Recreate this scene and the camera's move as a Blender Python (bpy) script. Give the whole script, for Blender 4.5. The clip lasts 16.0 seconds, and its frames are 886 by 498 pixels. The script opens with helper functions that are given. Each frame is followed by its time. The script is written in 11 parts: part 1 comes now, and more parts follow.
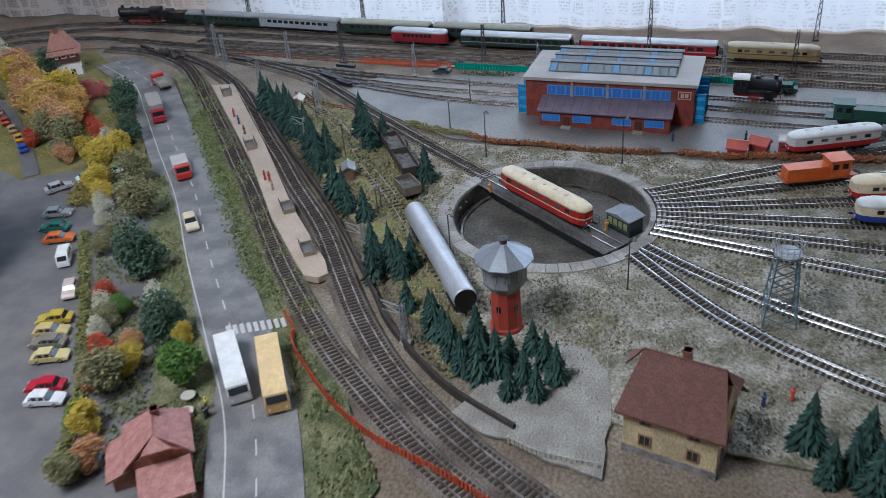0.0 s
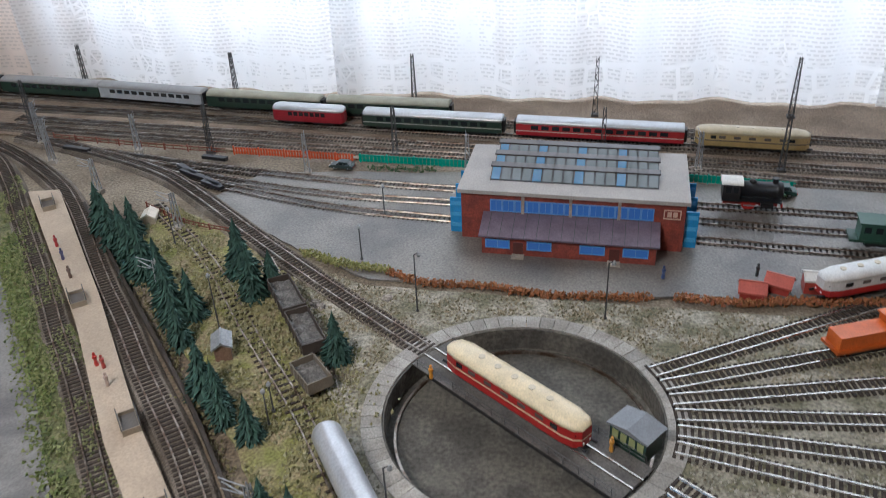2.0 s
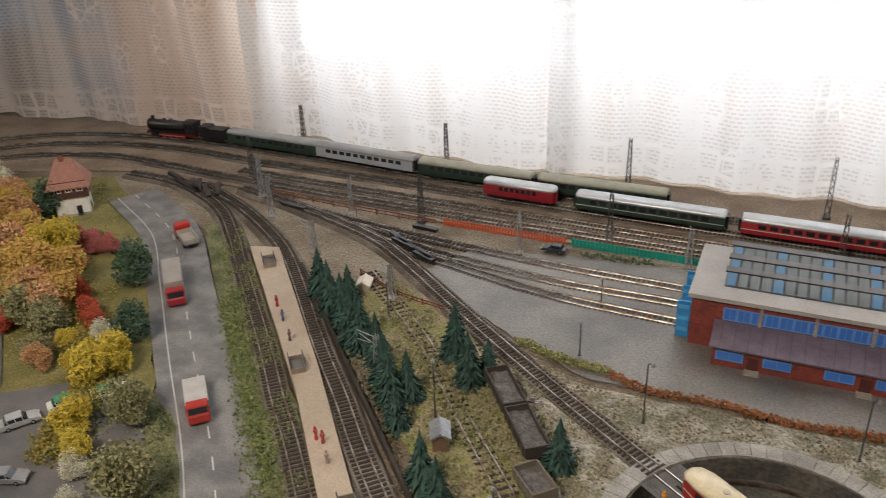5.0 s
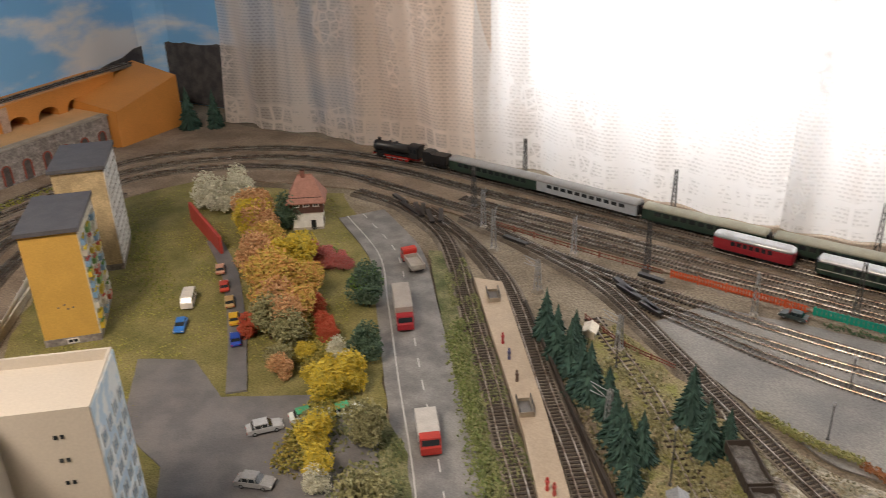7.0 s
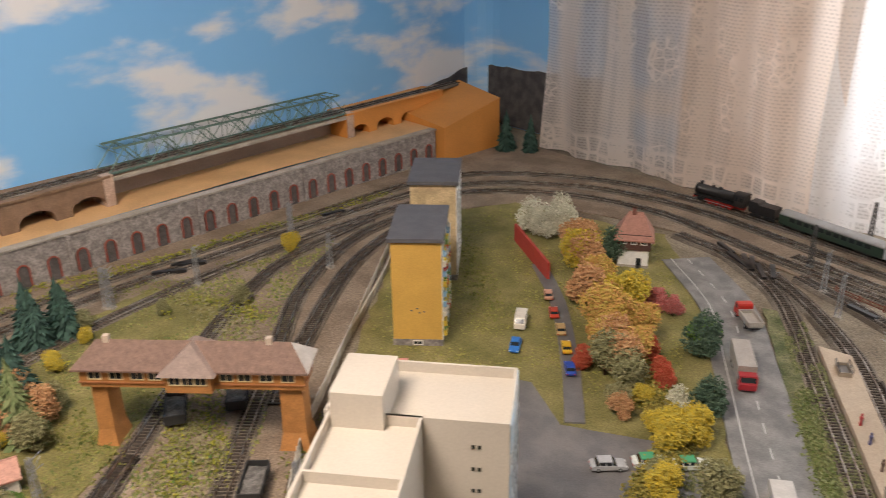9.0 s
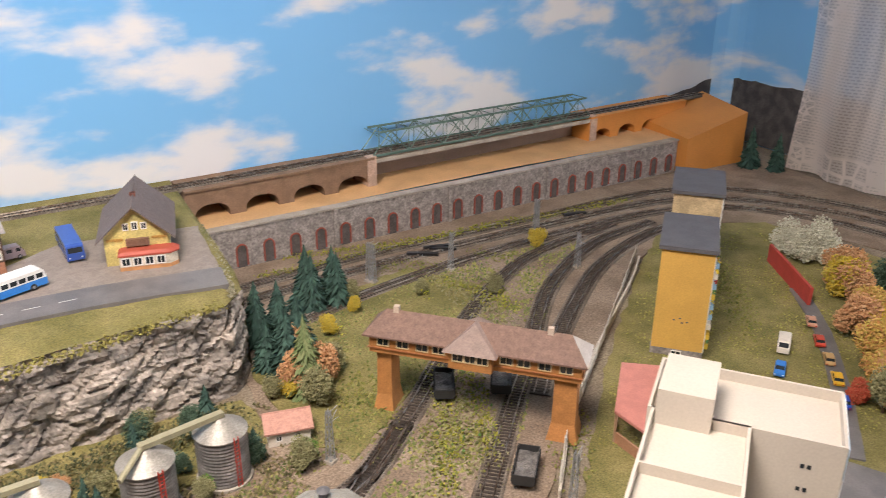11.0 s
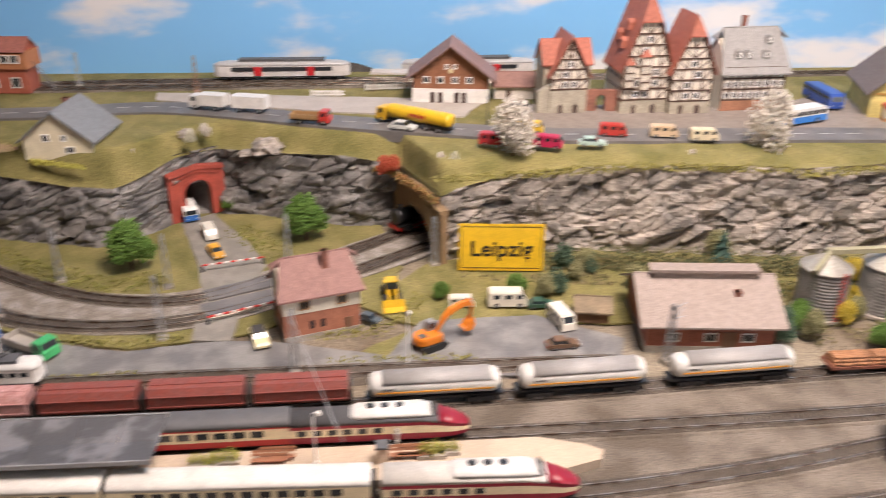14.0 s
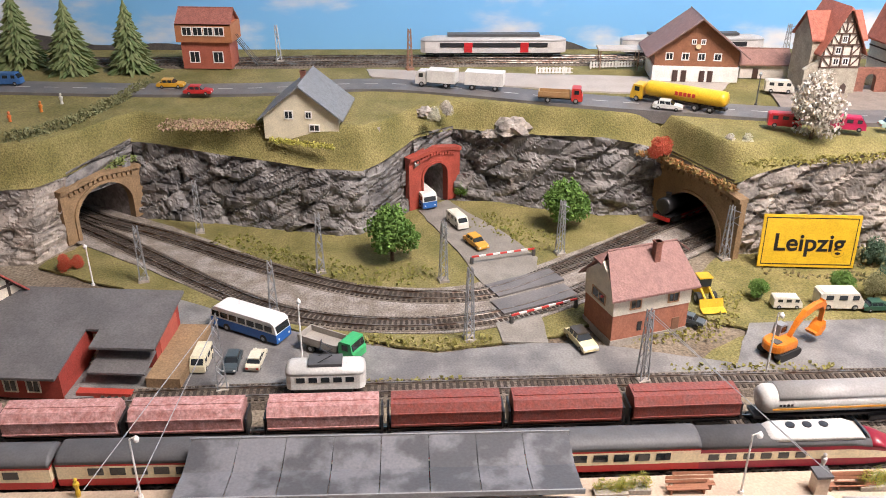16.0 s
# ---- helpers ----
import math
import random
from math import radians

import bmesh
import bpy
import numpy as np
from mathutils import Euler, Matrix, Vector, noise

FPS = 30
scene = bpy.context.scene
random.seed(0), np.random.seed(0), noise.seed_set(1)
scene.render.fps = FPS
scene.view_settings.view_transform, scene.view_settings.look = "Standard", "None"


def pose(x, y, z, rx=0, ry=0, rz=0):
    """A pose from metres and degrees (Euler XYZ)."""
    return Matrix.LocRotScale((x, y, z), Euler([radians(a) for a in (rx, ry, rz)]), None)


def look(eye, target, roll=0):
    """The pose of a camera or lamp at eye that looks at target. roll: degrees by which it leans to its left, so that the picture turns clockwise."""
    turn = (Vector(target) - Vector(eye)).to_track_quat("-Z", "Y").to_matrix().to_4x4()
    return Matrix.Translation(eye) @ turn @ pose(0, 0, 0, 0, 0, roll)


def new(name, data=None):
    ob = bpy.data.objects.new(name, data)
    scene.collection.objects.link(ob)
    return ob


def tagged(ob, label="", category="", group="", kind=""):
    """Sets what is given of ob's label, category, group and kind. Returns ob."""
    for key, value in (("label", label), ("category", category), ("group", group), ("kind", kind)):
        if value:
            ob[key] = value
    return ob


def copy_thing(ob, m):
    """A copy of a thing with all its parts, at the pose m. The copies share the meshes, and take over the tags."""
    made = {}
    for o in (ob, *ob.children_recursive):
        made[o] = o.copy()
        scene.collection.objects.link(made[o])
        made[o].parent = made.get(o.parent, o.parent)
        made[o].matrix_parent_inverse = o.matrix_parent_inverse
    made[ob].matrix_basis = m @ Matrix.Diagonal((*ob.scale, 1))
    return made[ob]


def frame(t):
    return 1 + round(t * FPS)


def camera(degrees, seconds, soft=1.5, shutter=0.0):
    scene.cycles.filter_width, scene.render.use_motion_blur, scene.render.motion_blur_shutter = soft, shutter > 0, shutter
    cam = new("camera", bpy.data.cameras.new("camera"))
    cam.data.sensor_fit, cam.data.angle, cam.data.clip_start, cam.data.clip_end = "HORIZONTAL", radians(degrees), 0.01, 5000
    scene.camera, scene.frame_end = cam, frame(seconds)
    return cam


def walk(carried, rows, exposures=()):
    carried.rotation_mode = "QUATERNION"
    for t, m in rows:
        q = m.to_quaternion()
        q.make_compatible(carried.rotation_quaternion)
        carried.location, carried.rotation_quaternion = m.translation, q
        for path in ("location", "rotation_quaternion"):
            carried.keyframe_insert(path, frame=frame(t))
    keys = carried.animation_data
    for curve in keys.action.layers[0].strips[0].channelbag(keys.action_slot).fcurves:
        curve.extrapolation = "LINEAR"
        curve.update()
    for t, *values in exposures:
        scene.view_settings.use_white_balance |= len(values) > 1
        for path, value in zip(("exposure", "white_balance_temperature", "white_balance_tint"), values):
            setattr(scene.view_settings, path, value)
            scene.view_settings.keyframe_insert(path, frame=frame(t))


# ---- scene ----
cam = camera(56.4, 16.0, soft=0.7, shutter=0.42)
PATH = [
    (0, (0.0918, -0.05, 0.6583), (-0.1332, 0.6817, 0.1845), -5.2),
    (0.5, (0.0693, 0.0931, 0.6246), (-0.1584, 0.819, 0.1436), -6.3),
    (1, (-0.0563, 0.203, 0.6264), (-0.1836, 0.941, 0.1273), -3.6),
    (1.5, (-0.0621, 0.3271, 0.6377), (-0.1715, 1.0719, 0.1444), -4.4),
    (2, (-0.0643, 0.4086, 0.6354), (-0.167, 1.1704, 0.1674), -2.7),
    (2.5, (-0.0752, 0.4261, 0.6426), (-0.1818, 1.1966, 0.1899), -1.1),
    (3, (-0.0977, 0.4347, 0.6493), (-0.2151, 1.2087, 0.2056), -0.1),
    (3.5, (-0.1188, 0.4392, 0.6516), (-0.2651, 1.2127, 0.2156), -0.5),
    (3.7, (-0.1269, 0.4396, 0.6507), (-0.2876, 1.2127, 0.2192), -0.8),
    (5.8, (-0.2273, 0.4482, 0.6826), (-0.5562, 1.183, 0.2808), -2.1),
    (6, (-0.239, 0.4464, 0.6863), (-0.5864, 1.1732, 0.2853), -1.9),
    (6.5, (-0.2623, 0.4347, 0.6889), (-0.6502, 1.1457, 0.2966), -2.1),
    (7, (-0.2893, 0.4239, 0.697), (-0.7146, 1.1174, 0.3123), -2.0),
    (7.5, (-0.3281, 0.405, 0.7034), (-0.805, 1.0688, 0.3272), -2.0),
    (8, (-0.3676, 0.3811, 0.7141), (-0.8834, 1.017, 0.3402), -1.2),
    (8.5, (-0.4023, 0.3447, 0.7214), (-0.9729, 0.9387, 0.3591), -1.3),
    (9, (-0.4342, 0.3074, 0.7231), (-1.0584, 0.8496, 0.3676), -0.9),
    (9.2, (-0.4437, 0.2786, 0.733), (-1.0804, 0.8077, 0.3802), -0.8),
    (11.3, (-0.5161, 0.1373, 0.72), (-1.2555, 0.5058, 0.3631), 0.4),
    (11.5, (-0.5171, 0.1206, 0.7249), (-1.2618, 0.4734, 0.3636), 0.3),
    (12, (-0.5076, 0.0752, 0.706), (-1.2767, 0.3712, 0.3442), 0.3),
    (12.5, (-0.481, -0.059, 0.6687), (-1.2789, 0.1472, 0.306), -0.4),
    (13, (-0.4221, -0.2358, 0.6556), (-1.2208, -0.0896, 0.2677), 0.2),
    (13.5, (-0.3483, -0.3766, 0.6484), (-1.1529, -0.2848, 0.256), 1.0),
    (14, (-0.3461, -0.5198, 0.5958), (-1.1592, -0.5279, 0.2102), 0.4),
    (14.5, (-0.3623, -0.7119, 0.571), (-1.1718, -0.7596, 0.1804), -0.1),
    (15, (-0.3933, -0.8518, 0.5553), (-1.1997, -0.8789, 0.1566), 0.4),
    (15.5, (-0.4396, -0.8843, 0.5409), (-1.2461, -0.9184, 0.1426), 0.0),
    (16, (-0.454, -0.9036, 0.5337), (-1.2631, -0.9401, 0.1413), 0.3),
]
EXPOSURES = [(0.0, -0.48, 5050, 10), (0.4, -0.57, 5100, 10), (1.0, -0.52, 5300, 10), (2.5, -0.32, 5800, 11), (3.5, -0.38, 6100, 11), (6.0, -0.52, 6800, 14), (7.0, -0.36, 6900, 15), (8.0, -0.36, 6900, 16), (9.0, -0.18, 6700, 16), (11.5, 0.08, 6300, 18), (12.5, 0.04, 6400, 20), (13.5, 0.08, 6500, 22), (14.5, 0.22, 6350, 21), (16.0, 0.44, 6100, 19)]
walk(cam, [(t, look(eye, target, roll)) for t, eye, target, roll in PATH], EXPOSURES)

# ---- light ----
world = bpy.data.worlds.new("world")
scene.world = world
world.use_nodes = True
sky = world.node_tree.nodes.new("ShaderNodeTexSky")
sky.sky_type, sky.sun_disc, sky.sun_elevation, sky.sun_rotation = "NISHITA", False, radians(40), radians(150)
world.node_tree.links.new(sky.outputs[0], world.node_tree.nodes["Background"].inputs[0])
world.node_tree.nodes["Background"].inputs[1].default_value = 0.12


def area_lamp(name, place, target, sx, sy, watts, colour):
    lamp = bpy.data.lights.new(name, "AREA")
    lamp.shape, lamp.size, lamp.size_y, lamp.energy, lamp.color = "RECTANGLE", sx, sy, watts, colour
    ob = new(name, lamp)
    ob.matrix_world = look(place, target)
    return ob


area_lamp("window_daylight", (0.225, 2.26, 0.85), (0.1, 0.5, 0.2), 2.9, 1.46, 46, (0.9, 0.96, 1.0))
area_lamp("ceiling_light", (-0.88, -0.12, 1.68), (-1.3, -0.1, 0.0), 0.7, 0.7, 70, (1.0, 0.89, 0.76))


# ---- materials ----
def mat(name, colour, rough=0.6, metal=0.0, vary=0.25, scale=40.0, bump=0.15, second=None, fine=400.0, spread=0.1, random_tone=0.0):
    """A surface with two scales of mottling, and relief."""
    m = bpy.data.materials.new(name)
    m.use_nodes = True
    n, l = m.node_tree.nodes, m.node_tree.links
    b = n["Principled BSDF"]
    b.inputs["Roughness"].default_value, b.inputs["Metallic"].default_value = rough, metal
    co = n.new("ShaderNodeTexCoord")
    geo = n.new("ShaderNodeNewGeometry")
    big, small = n.new("ShaderNodeTexNoise"), n.new("ShaderNodeTexNoise")
    for t, s, d in ((big, scale, 6), (small, fine, 3)):
        t.inputs["Scale"].default_value, t.inputs["Detail"].default_value = s, d
        l.new(geo.outputs["Position"], t.inputs["Vector"])
    mix = n.new("ShaderNodeMix")
    mix.data_type = "RGBA"
    dark = [c * (1 - vary) for c in colour] if second is None else second
    mix.inputs["A"].default_value, mix.inputs["B"].default_value = (*colour, 1), (*dark, 1)
    ramp = n.new("ShaderNodeMapRange")
    ramp.inputs["From Min"].default_value, ramp.inputs["From Max"].default_value = 0.5 - spread, 0.5 + spread
    l.new(big.outputs[0], ramp.inputs["Value"])
    l.new(ramp.outputs[0], mix.inputs["Factor"])
    hsv = n.new("ShaderNodeHueSaturation")
    tone = n.new("ShaderNodeMapRange")
    tone.inputs["To Min"].default_value, tone.inputs["To Max"].default_value = 1 - vary, 1 + vary
    tone.inputs["From Min"].default_value, tone.inputs["From Max"].default_value = 0.3, 0.7
    l.new(small.outputs[0], tone.inputs["Value"])
    l.new(mix.outputs["Result"], hsv.inputs["Color"])
    value = tone.outputs[0]
    if random_tone:
        info, shift, times = n.new("ShaderNodeObjectInfo"), n.new("ShaderNodeMapRange"), n.new("ShaderNodeMath")
        shift.inputs["To Min"].default_value, shift.inputs["To Max"].default_value = 1 - random_tone, 1 + random_tone
        l.new(info.outputs["Random"], shift.inputs["Value"])
        times.operation = "MULTIPLY"
        l.new(tone.outputs[0], times.inputs[0]), l.new(shift.outputs[0], times.inputs[1])
        value = times.outputs[0]
    l.new(value, hsv.inputs["Value"])
    l.new(hsv.outputs[0], b.inputs["Base Color"])
    if bump:
        bp = n.new("ShaderNodeBump")
        bp.inputs["Strength"].default_value, bp.inputs["Distance"].default_value = bump, 0.002
        l.new(small.outputs[0], bp.inputs["Height"])
        l.new(bp.outputs[0], b.inputs["Normal"])
    return m


def leaf_mat(name, colour, second, rough=0.8):
    """Leaves: each clump has its own tone."""
    m = bpy.data.materials.new(name)
    m.use_nodes = True
    n, l = m.node_tree.nodes, m.node_tree.links
    b = n["Principled BSDF"]
    b.inputs["Roughness"].default_value = rough
    geo, mix = n.new("ShaderNodeNewGeometry"), n.new("ShaderNodeMix")
    mix.data_type = "RGBA"
    mix.inputs["A"].default_value, mix.inputs["B"].default_value = (*colour, 1), (*second, 1)
    l.new(geo.outputs["Random Per Island"], mix.inputs["Factor"])
    l.new(mix.outputs["Result"], b.inputs["Base Color"])
    return m


def glass_mat(name, colour, rough=0.08):
    m = bpy.data.materials.new(name)
    m.use_nodes = True
    b = m.node_tree.nodes["Principled BSDF"]
    b.inputs["Base Color"].default_value, b.inputs["Roughness"].default_value = (*colour, 1), rough
    b.inputs["Coat Weight"].default_value = 0.5
    return m


PAINTS = {}


def paint(r, g, b, rough=0.35):
    """Moulded and painted model plastic."""
    key = (r, g, b, rough)
    if key not in PAINTS:
        PAINTS[key] = mat("paint", (r, g, b), rough, 0, 0.12, 60, 0.05, fine=500)
    return PAINTS[key]


EARTH = mat("earth", (0.14, 0.105, 0.07), 0.9, 0, 0.45, 9, 0.9, second=(0.25, 0.21, 0.155), fine=260, spread=0.14)
GRAVEL = mat("ballast", (0.19, 0.16, 0.13), 0.9, 0, 0.5, 14, 1.0, second=(0.1, 0.08, 0.06), fine=420)
BROWN = mat("brown_gravel", (0.18, 0.13, 0.09), 0.9, 0, 0.42, 11, 0.9, second=(0.26, 0.2, 0.145), fine=300)
YARD = mat("sooty_yard", (0.12, 0.11, 0.1), 0.36, 0, 0.3, 7, 0.3, second=(0.21, 0.19, 0.165), fine=300)
SAND = mat("sandy_grass", (0.27, 0.22, 0.13), 0.95, 0, 0.45, 32, 1.0, second=(0.2, 0.2, 0.06), fine=300, spread=0.12)
PALE = mat("pale_ground", (0.36, 0.33, 0.27), 0.9, 0, 0.5, 26, 1.0, second=(0.16, 0.15, 0.095), fine=280, spread=0.12)
GRASS = mat("grass_mat", (0.135, 0.125, 0.035), 0.95, 0, 0.4, 16, 1.0, second=(0.24, 0.205, 0.075), fine=420, spread=0.16)
GREEN = mat("green_grass", (0.065, 0.085, 0.03), 0.95, 0, 0.5, 26, 1.0, second=(0.19, 0.18, 0.09), fine=380, spread=0.14)
ASPHALT = mat("asphalt", (0.135, 0.13, 0.13), 0.6, 0, 0.2, 22, 0.2, second=(0.22, 0.215, 0.205), fine=420, spread=0.1)
DARKROAD = mat("dark_asphalt", (0.12, 0.115, 0.115), 0.55, 0, 0.15, 22, 0.2, second=(0.165, 0.155, 0.15), fine=500)
CONCRETE = mat("concrete", (0.4, 0.36, 0.31), 0.8, 0, 0.2, 25, 0.3, second=(0.3, 0.27, 0.23))
PLATFORM = mat("platform_surface", (0.46, 0.37, 0.28), 0.85, 0, 0.12, 20, 0.2)
MARK = mat("road_paint", (0.55, 0.54, 0.52), 0.7, 0, 0.1, 60, 0.1)
RAIL = mat("rail_steel", (0.34, 0.3, 0.26), 0.3, 0.8, 0.3, 60, 0.1, second=(0.16, 0.11, 0.08))
RAIL_SHINY = mat("polished_rail", (0.6, 0.57, 0.52), 0.22, 0.9, 0.2, 40, 0.05)
SLEEPER = mat("sleeper_wood", (0.05, 0.037, 0.028), 0.85, 0, 0.3, 60, 0.3)
ROCK = mat("rock", (0.16, 0.145, 0.13), 0.7, 0, 0.35, 26, 1.0, second=(0.4, 0.35, 0.3), fine=150, spread=0.16)
ROCK_DARK = mat("dark_rock", (0.075, 0.072, 0.072), 0.55, 0, 0.35, 30, 1.0, second=(0.26, 0.245, 0.23), fine=150, spread=0.18)
STONE = mat("grey_stone", (0.2, 0.18, 0.17), 0.85, 0, 0.35, 60, 0.6, second=(0.3, 0.27, 0.25), fine=200)
BROWNSTONE = mat("brown_stone", (0.29, 0.19, 0.1), 0.8, 0, 0.2, 40, 0.4)
REDSTONE = mat("red_stone", (0.38, 0.07, 0.045), 0.6, 0, 0.2, 40, 0.3)
ORANGE_BOARD = mat("orange_painted_board", (0.6, 0.25, 0.055), 0.6, 0, 0.12, 6, 0.1)
WOODBOARD = mat("bare_plywood", (0.62, 0.38, 0.18), 0.6, 0, 0.15, 10, 0.1)
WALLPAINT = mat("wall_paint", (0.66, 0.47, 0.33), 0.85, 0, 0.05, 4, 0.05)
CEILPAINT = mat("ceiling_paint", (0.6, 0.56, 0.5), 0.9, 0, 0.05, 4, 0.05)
DIMWALLPAINT = mat("dimmed_wall_paint", (0.34, 0.25, 0.19), 0.85, 0, 0.05, 4, 0.05)
FLOORWOOD = mat("floor_boards", (0.16, 0.1, 0.06), 0.5, 0, 0.2, 4, 0.1)
BLACK = mat("black_metal", (0.018, 0.018, 0.02), 0.4, 0, 0.3, 60, 0.1)
GREYMETAL = mat("grey_metal", (0.34, 0.35, 0.36), 0.45, 0.3, 0.2, 60, 0.1)
DARKMAST = mat("dark_mast_steel", (0.1, 0.1, 0.1), 0.5, 0.3, 0.25, 60, 0.1)
GLASS = glass_mat("dark_glazing", (0.02, 0.025, 0.03))
BLUEGLASS = glass_mat("blue_glazing", (0.06, 0.2, 0.62), 0.15)
WHITE = paint(0.78, 0.77, 0.74)
CREAM = paint(0.75, 0.62, 0.36)
RED = paint(0.42, 0.025, 0.02)
BARK = mat("bark", (0.09, 0.055, 0.03), 0.9, 0, 0.3, 80, 0.5)
NEEDLES = leaf_mat("dark_needles", (0.01, 0.035, 0.027), (0.048, 0.11, 0.082))
NEEDLES_PALE = leaf_mat("green_needles", (0.1, 0.15, 0.05), (0.2, 0.23, 0.1))
TYRE = paint(0.015, 0.015, 0.015, 0.7)


# ---- mesh helpers ----
from mathutils.geometry import tessellate_polygon


def box(bm, x0, x1, y0, y1, z0, z1, m=None):
    vs = [bm.verts.new((x, y, z)) for x in (x0, x1) for y in (y0, y1) for z in (z0, z1)]
    if m is not None:
        for v in vs:
            v.co = m @ v.co
    for f in ((0, 1, 3, 2), (4, 6, 7, 5), (0, 4, 5, 1), (2, 3, 7, 6), (0, 2, 6, 4), (1, 5, 7, 3)):
        bm.faces.new([vs[i] for i in f])
    return vs


def prism(bm, outline, y0, y1, m=None):
    """An outline in x and z, drawn out along y."""
    a = [bm.verts.new((x, y0, z)) for x, z in outline]
    b = [bm.verts.new((x, y1, z)) for x, z in outline]
    if m is not None:
        for v in a + b:
            v.co = m @ v.co
    n = len(outline)
    for i in range(n):
        bm.faces.new((a[i], a[(i + 1) % n], b[(i + 1) % n], b[i]))
    bm.faces.new(a[::-1]), bm.faces.new(b)


def loft(bm, rings, close=True):
    """Skin over rings of equally many points."""
    vs = [[bm.verts.new(p) for p in r] for r in rings]
    n = len(rings[0])
    for a, b in zip(vs, vs[1:]):
        for i in range(n):
            bm.faces.new((a[i], a[(i + 1) % n], b[(i + 1) % n], b[i]))
    if close:
        bm.faces.new(vs[0][::-1]), bm.faces.new(vs[-1])


def lathe(bm, profile, x=0, y=0, n=16):
    """Radius and height pairs turned round the upright through x, y."""
    loft(bm, [[(x + r * math.cos(2 * math.pi * i / n), y + r * math.sin(2 * math.pi * i / n), z) for i in range(n)] for r, z in profile])


def rod(bm, a, b, r, n=5, r2=None):
    a, b = Vector(a), Vector(b)
    q = (b - a).to_track_quat("Z", "Y")
    ring = [Vector((math.cos(2 * math.pi * i / n), math.sin(2 * math.pi * i / n), 0)) for i in range(n)]
    loft(bm, [[a + q @ (v * r) for v in ring], [b + q @ (v * (r if r2 is None else r2)) for v in ring]])


def mesh(name, bm, material, smooth=False, bevel=0.0):
    if bevel:
        bmesh.ops.bevel(bm, geom=[e for e in bm.edges if len(e.link_faces) == 2 and e.calc_face_angle(0) > 0.5], offset=bevel, segments=2, affect="EDGES", clamp_overlap=True)
    bmesh.ops.recalc_face_normals(bm, faces=bm.faces)
    me = bpy.data.meshes.new(name)
    bm.to_mesh(me)
    bm.free()
    me.materials.append(material)
    if smooth:
        for p in me.polygons:
            p.use_smooth = True
    return me


def part(name, bm, material, parent=None, label="", smooth=False, bevel=0.0):
    ob = new(name, mesh(name, bm, material, smooth, bevel))
    ob.parent = parent
    if label:
        ob["label"] = label
    return ob


def thing(name, m, label, category, group="", kind=""):
    ob = new(name)
    ob.matrix_basis = m
    ob.empty_display_size = 0.01
    return tagged(ob, label, category, group, kind)


def at(x, y, z=0.0, turn=0.0, s=1.0):
    return pose(x, y, z, 0, 0, turn) @ Matrix.Scale(s, 4)


def heading(a, b):
    return math.degrees(math.atan2(b[1] - a[1], b[0] - a[0]))


def spline(pts, step=0.01):
    """Even points of a smooth curve through pts."""
    p = [np.array(q, float) for q in pts]
    p = [2 * p[0] - p[1], *p, 2 * p[-1] - p[-2]]
    fine = []
    for a, b, c, d in zip(p, p[1:], p[2:], p[3:]):
        for u in np.linspace(0, 1, 24, endpoint=False):
            fine.append(0.5 * (2 * b + (c - a) * u + (2 * a - 5 * b + 4 * c - d) * u * u + (3 * b - a - 3 * c + d) * u ** 3))
    fine = np.array(fine + [p[-2]])
    s = np.concatenate([[0], np.cumsum(np.linalg.norm(np.diff(fine, axis=0), axis=1))])
    want = np.arange(0, s[-1], step)
    return np.stack([np.interp(want, s, fine[:, i]) for i in range(fine.shape[1])], 1)


def sweep(bm, line, profile, z=0.0):
    """Sideways and height pairs drawn along a line of x, y or x, y, z points."""
    d = np.gradient(line[:, :2], axis=0)
    d /= np.linalg.norm(d, axis=1)[:, None]
    rings = []
    for p, t in zip(line, d):
        h = p[2] if len(p) > 2 else z
        rings.append([(p[0] - t[1] * s, p[1] + t[0] * s, h + up) for s, up in profile])
    loft(bm, rings)


def sheet(name, outline, z, material, label, category, rough=0.004, thick=0.003, edge=0.02):
    """A flat patch with an uneven edge, as a slab."""
    pts = []
    n = len(outline)
    for i in range(n):
        a, b = Vector(outline[i]), Vector(outline[(i + 1) % n])
        k = max(1, int((b - a).length / edge))
        for j in range(k):
            p = a.lerp(b, j / k)
            w = noise.noise_vector((p.x * 30, p.y * 30, z)) * rough
            pts.append((p.x + w.x, p.y + w.y))
    bm = bmesh.new()
    lo, hi = [bm.verts.new((x, y, z - thick)) for x, y in pts], [bm.verts.new((x, y, z)) for x, y in pts]
    for i in range(len(pts)):
        j = (i + 1) % len(pts)
        bm.faces.new((lo[i], lo[j], hi[j], hi[i]))
    for tri in tessellate_polygon([[Vector((x, y, 0)) for x, y in pts]]):
        bm.faces.new([hi[i] for i in tri])
    ob = part(name, bm, material)
    return tagged(ob, label, category, "", "structure")
# ---- room and table ----
def slab(name, x0, x1, y0, y1, z0, z1, material, label, category="wall"):
    bm = bmesh.new()
    box(bm, x0, x1, y0, y1, z0, z1)
    return tagged(part(name, bm, material), label, category, "", "structure")


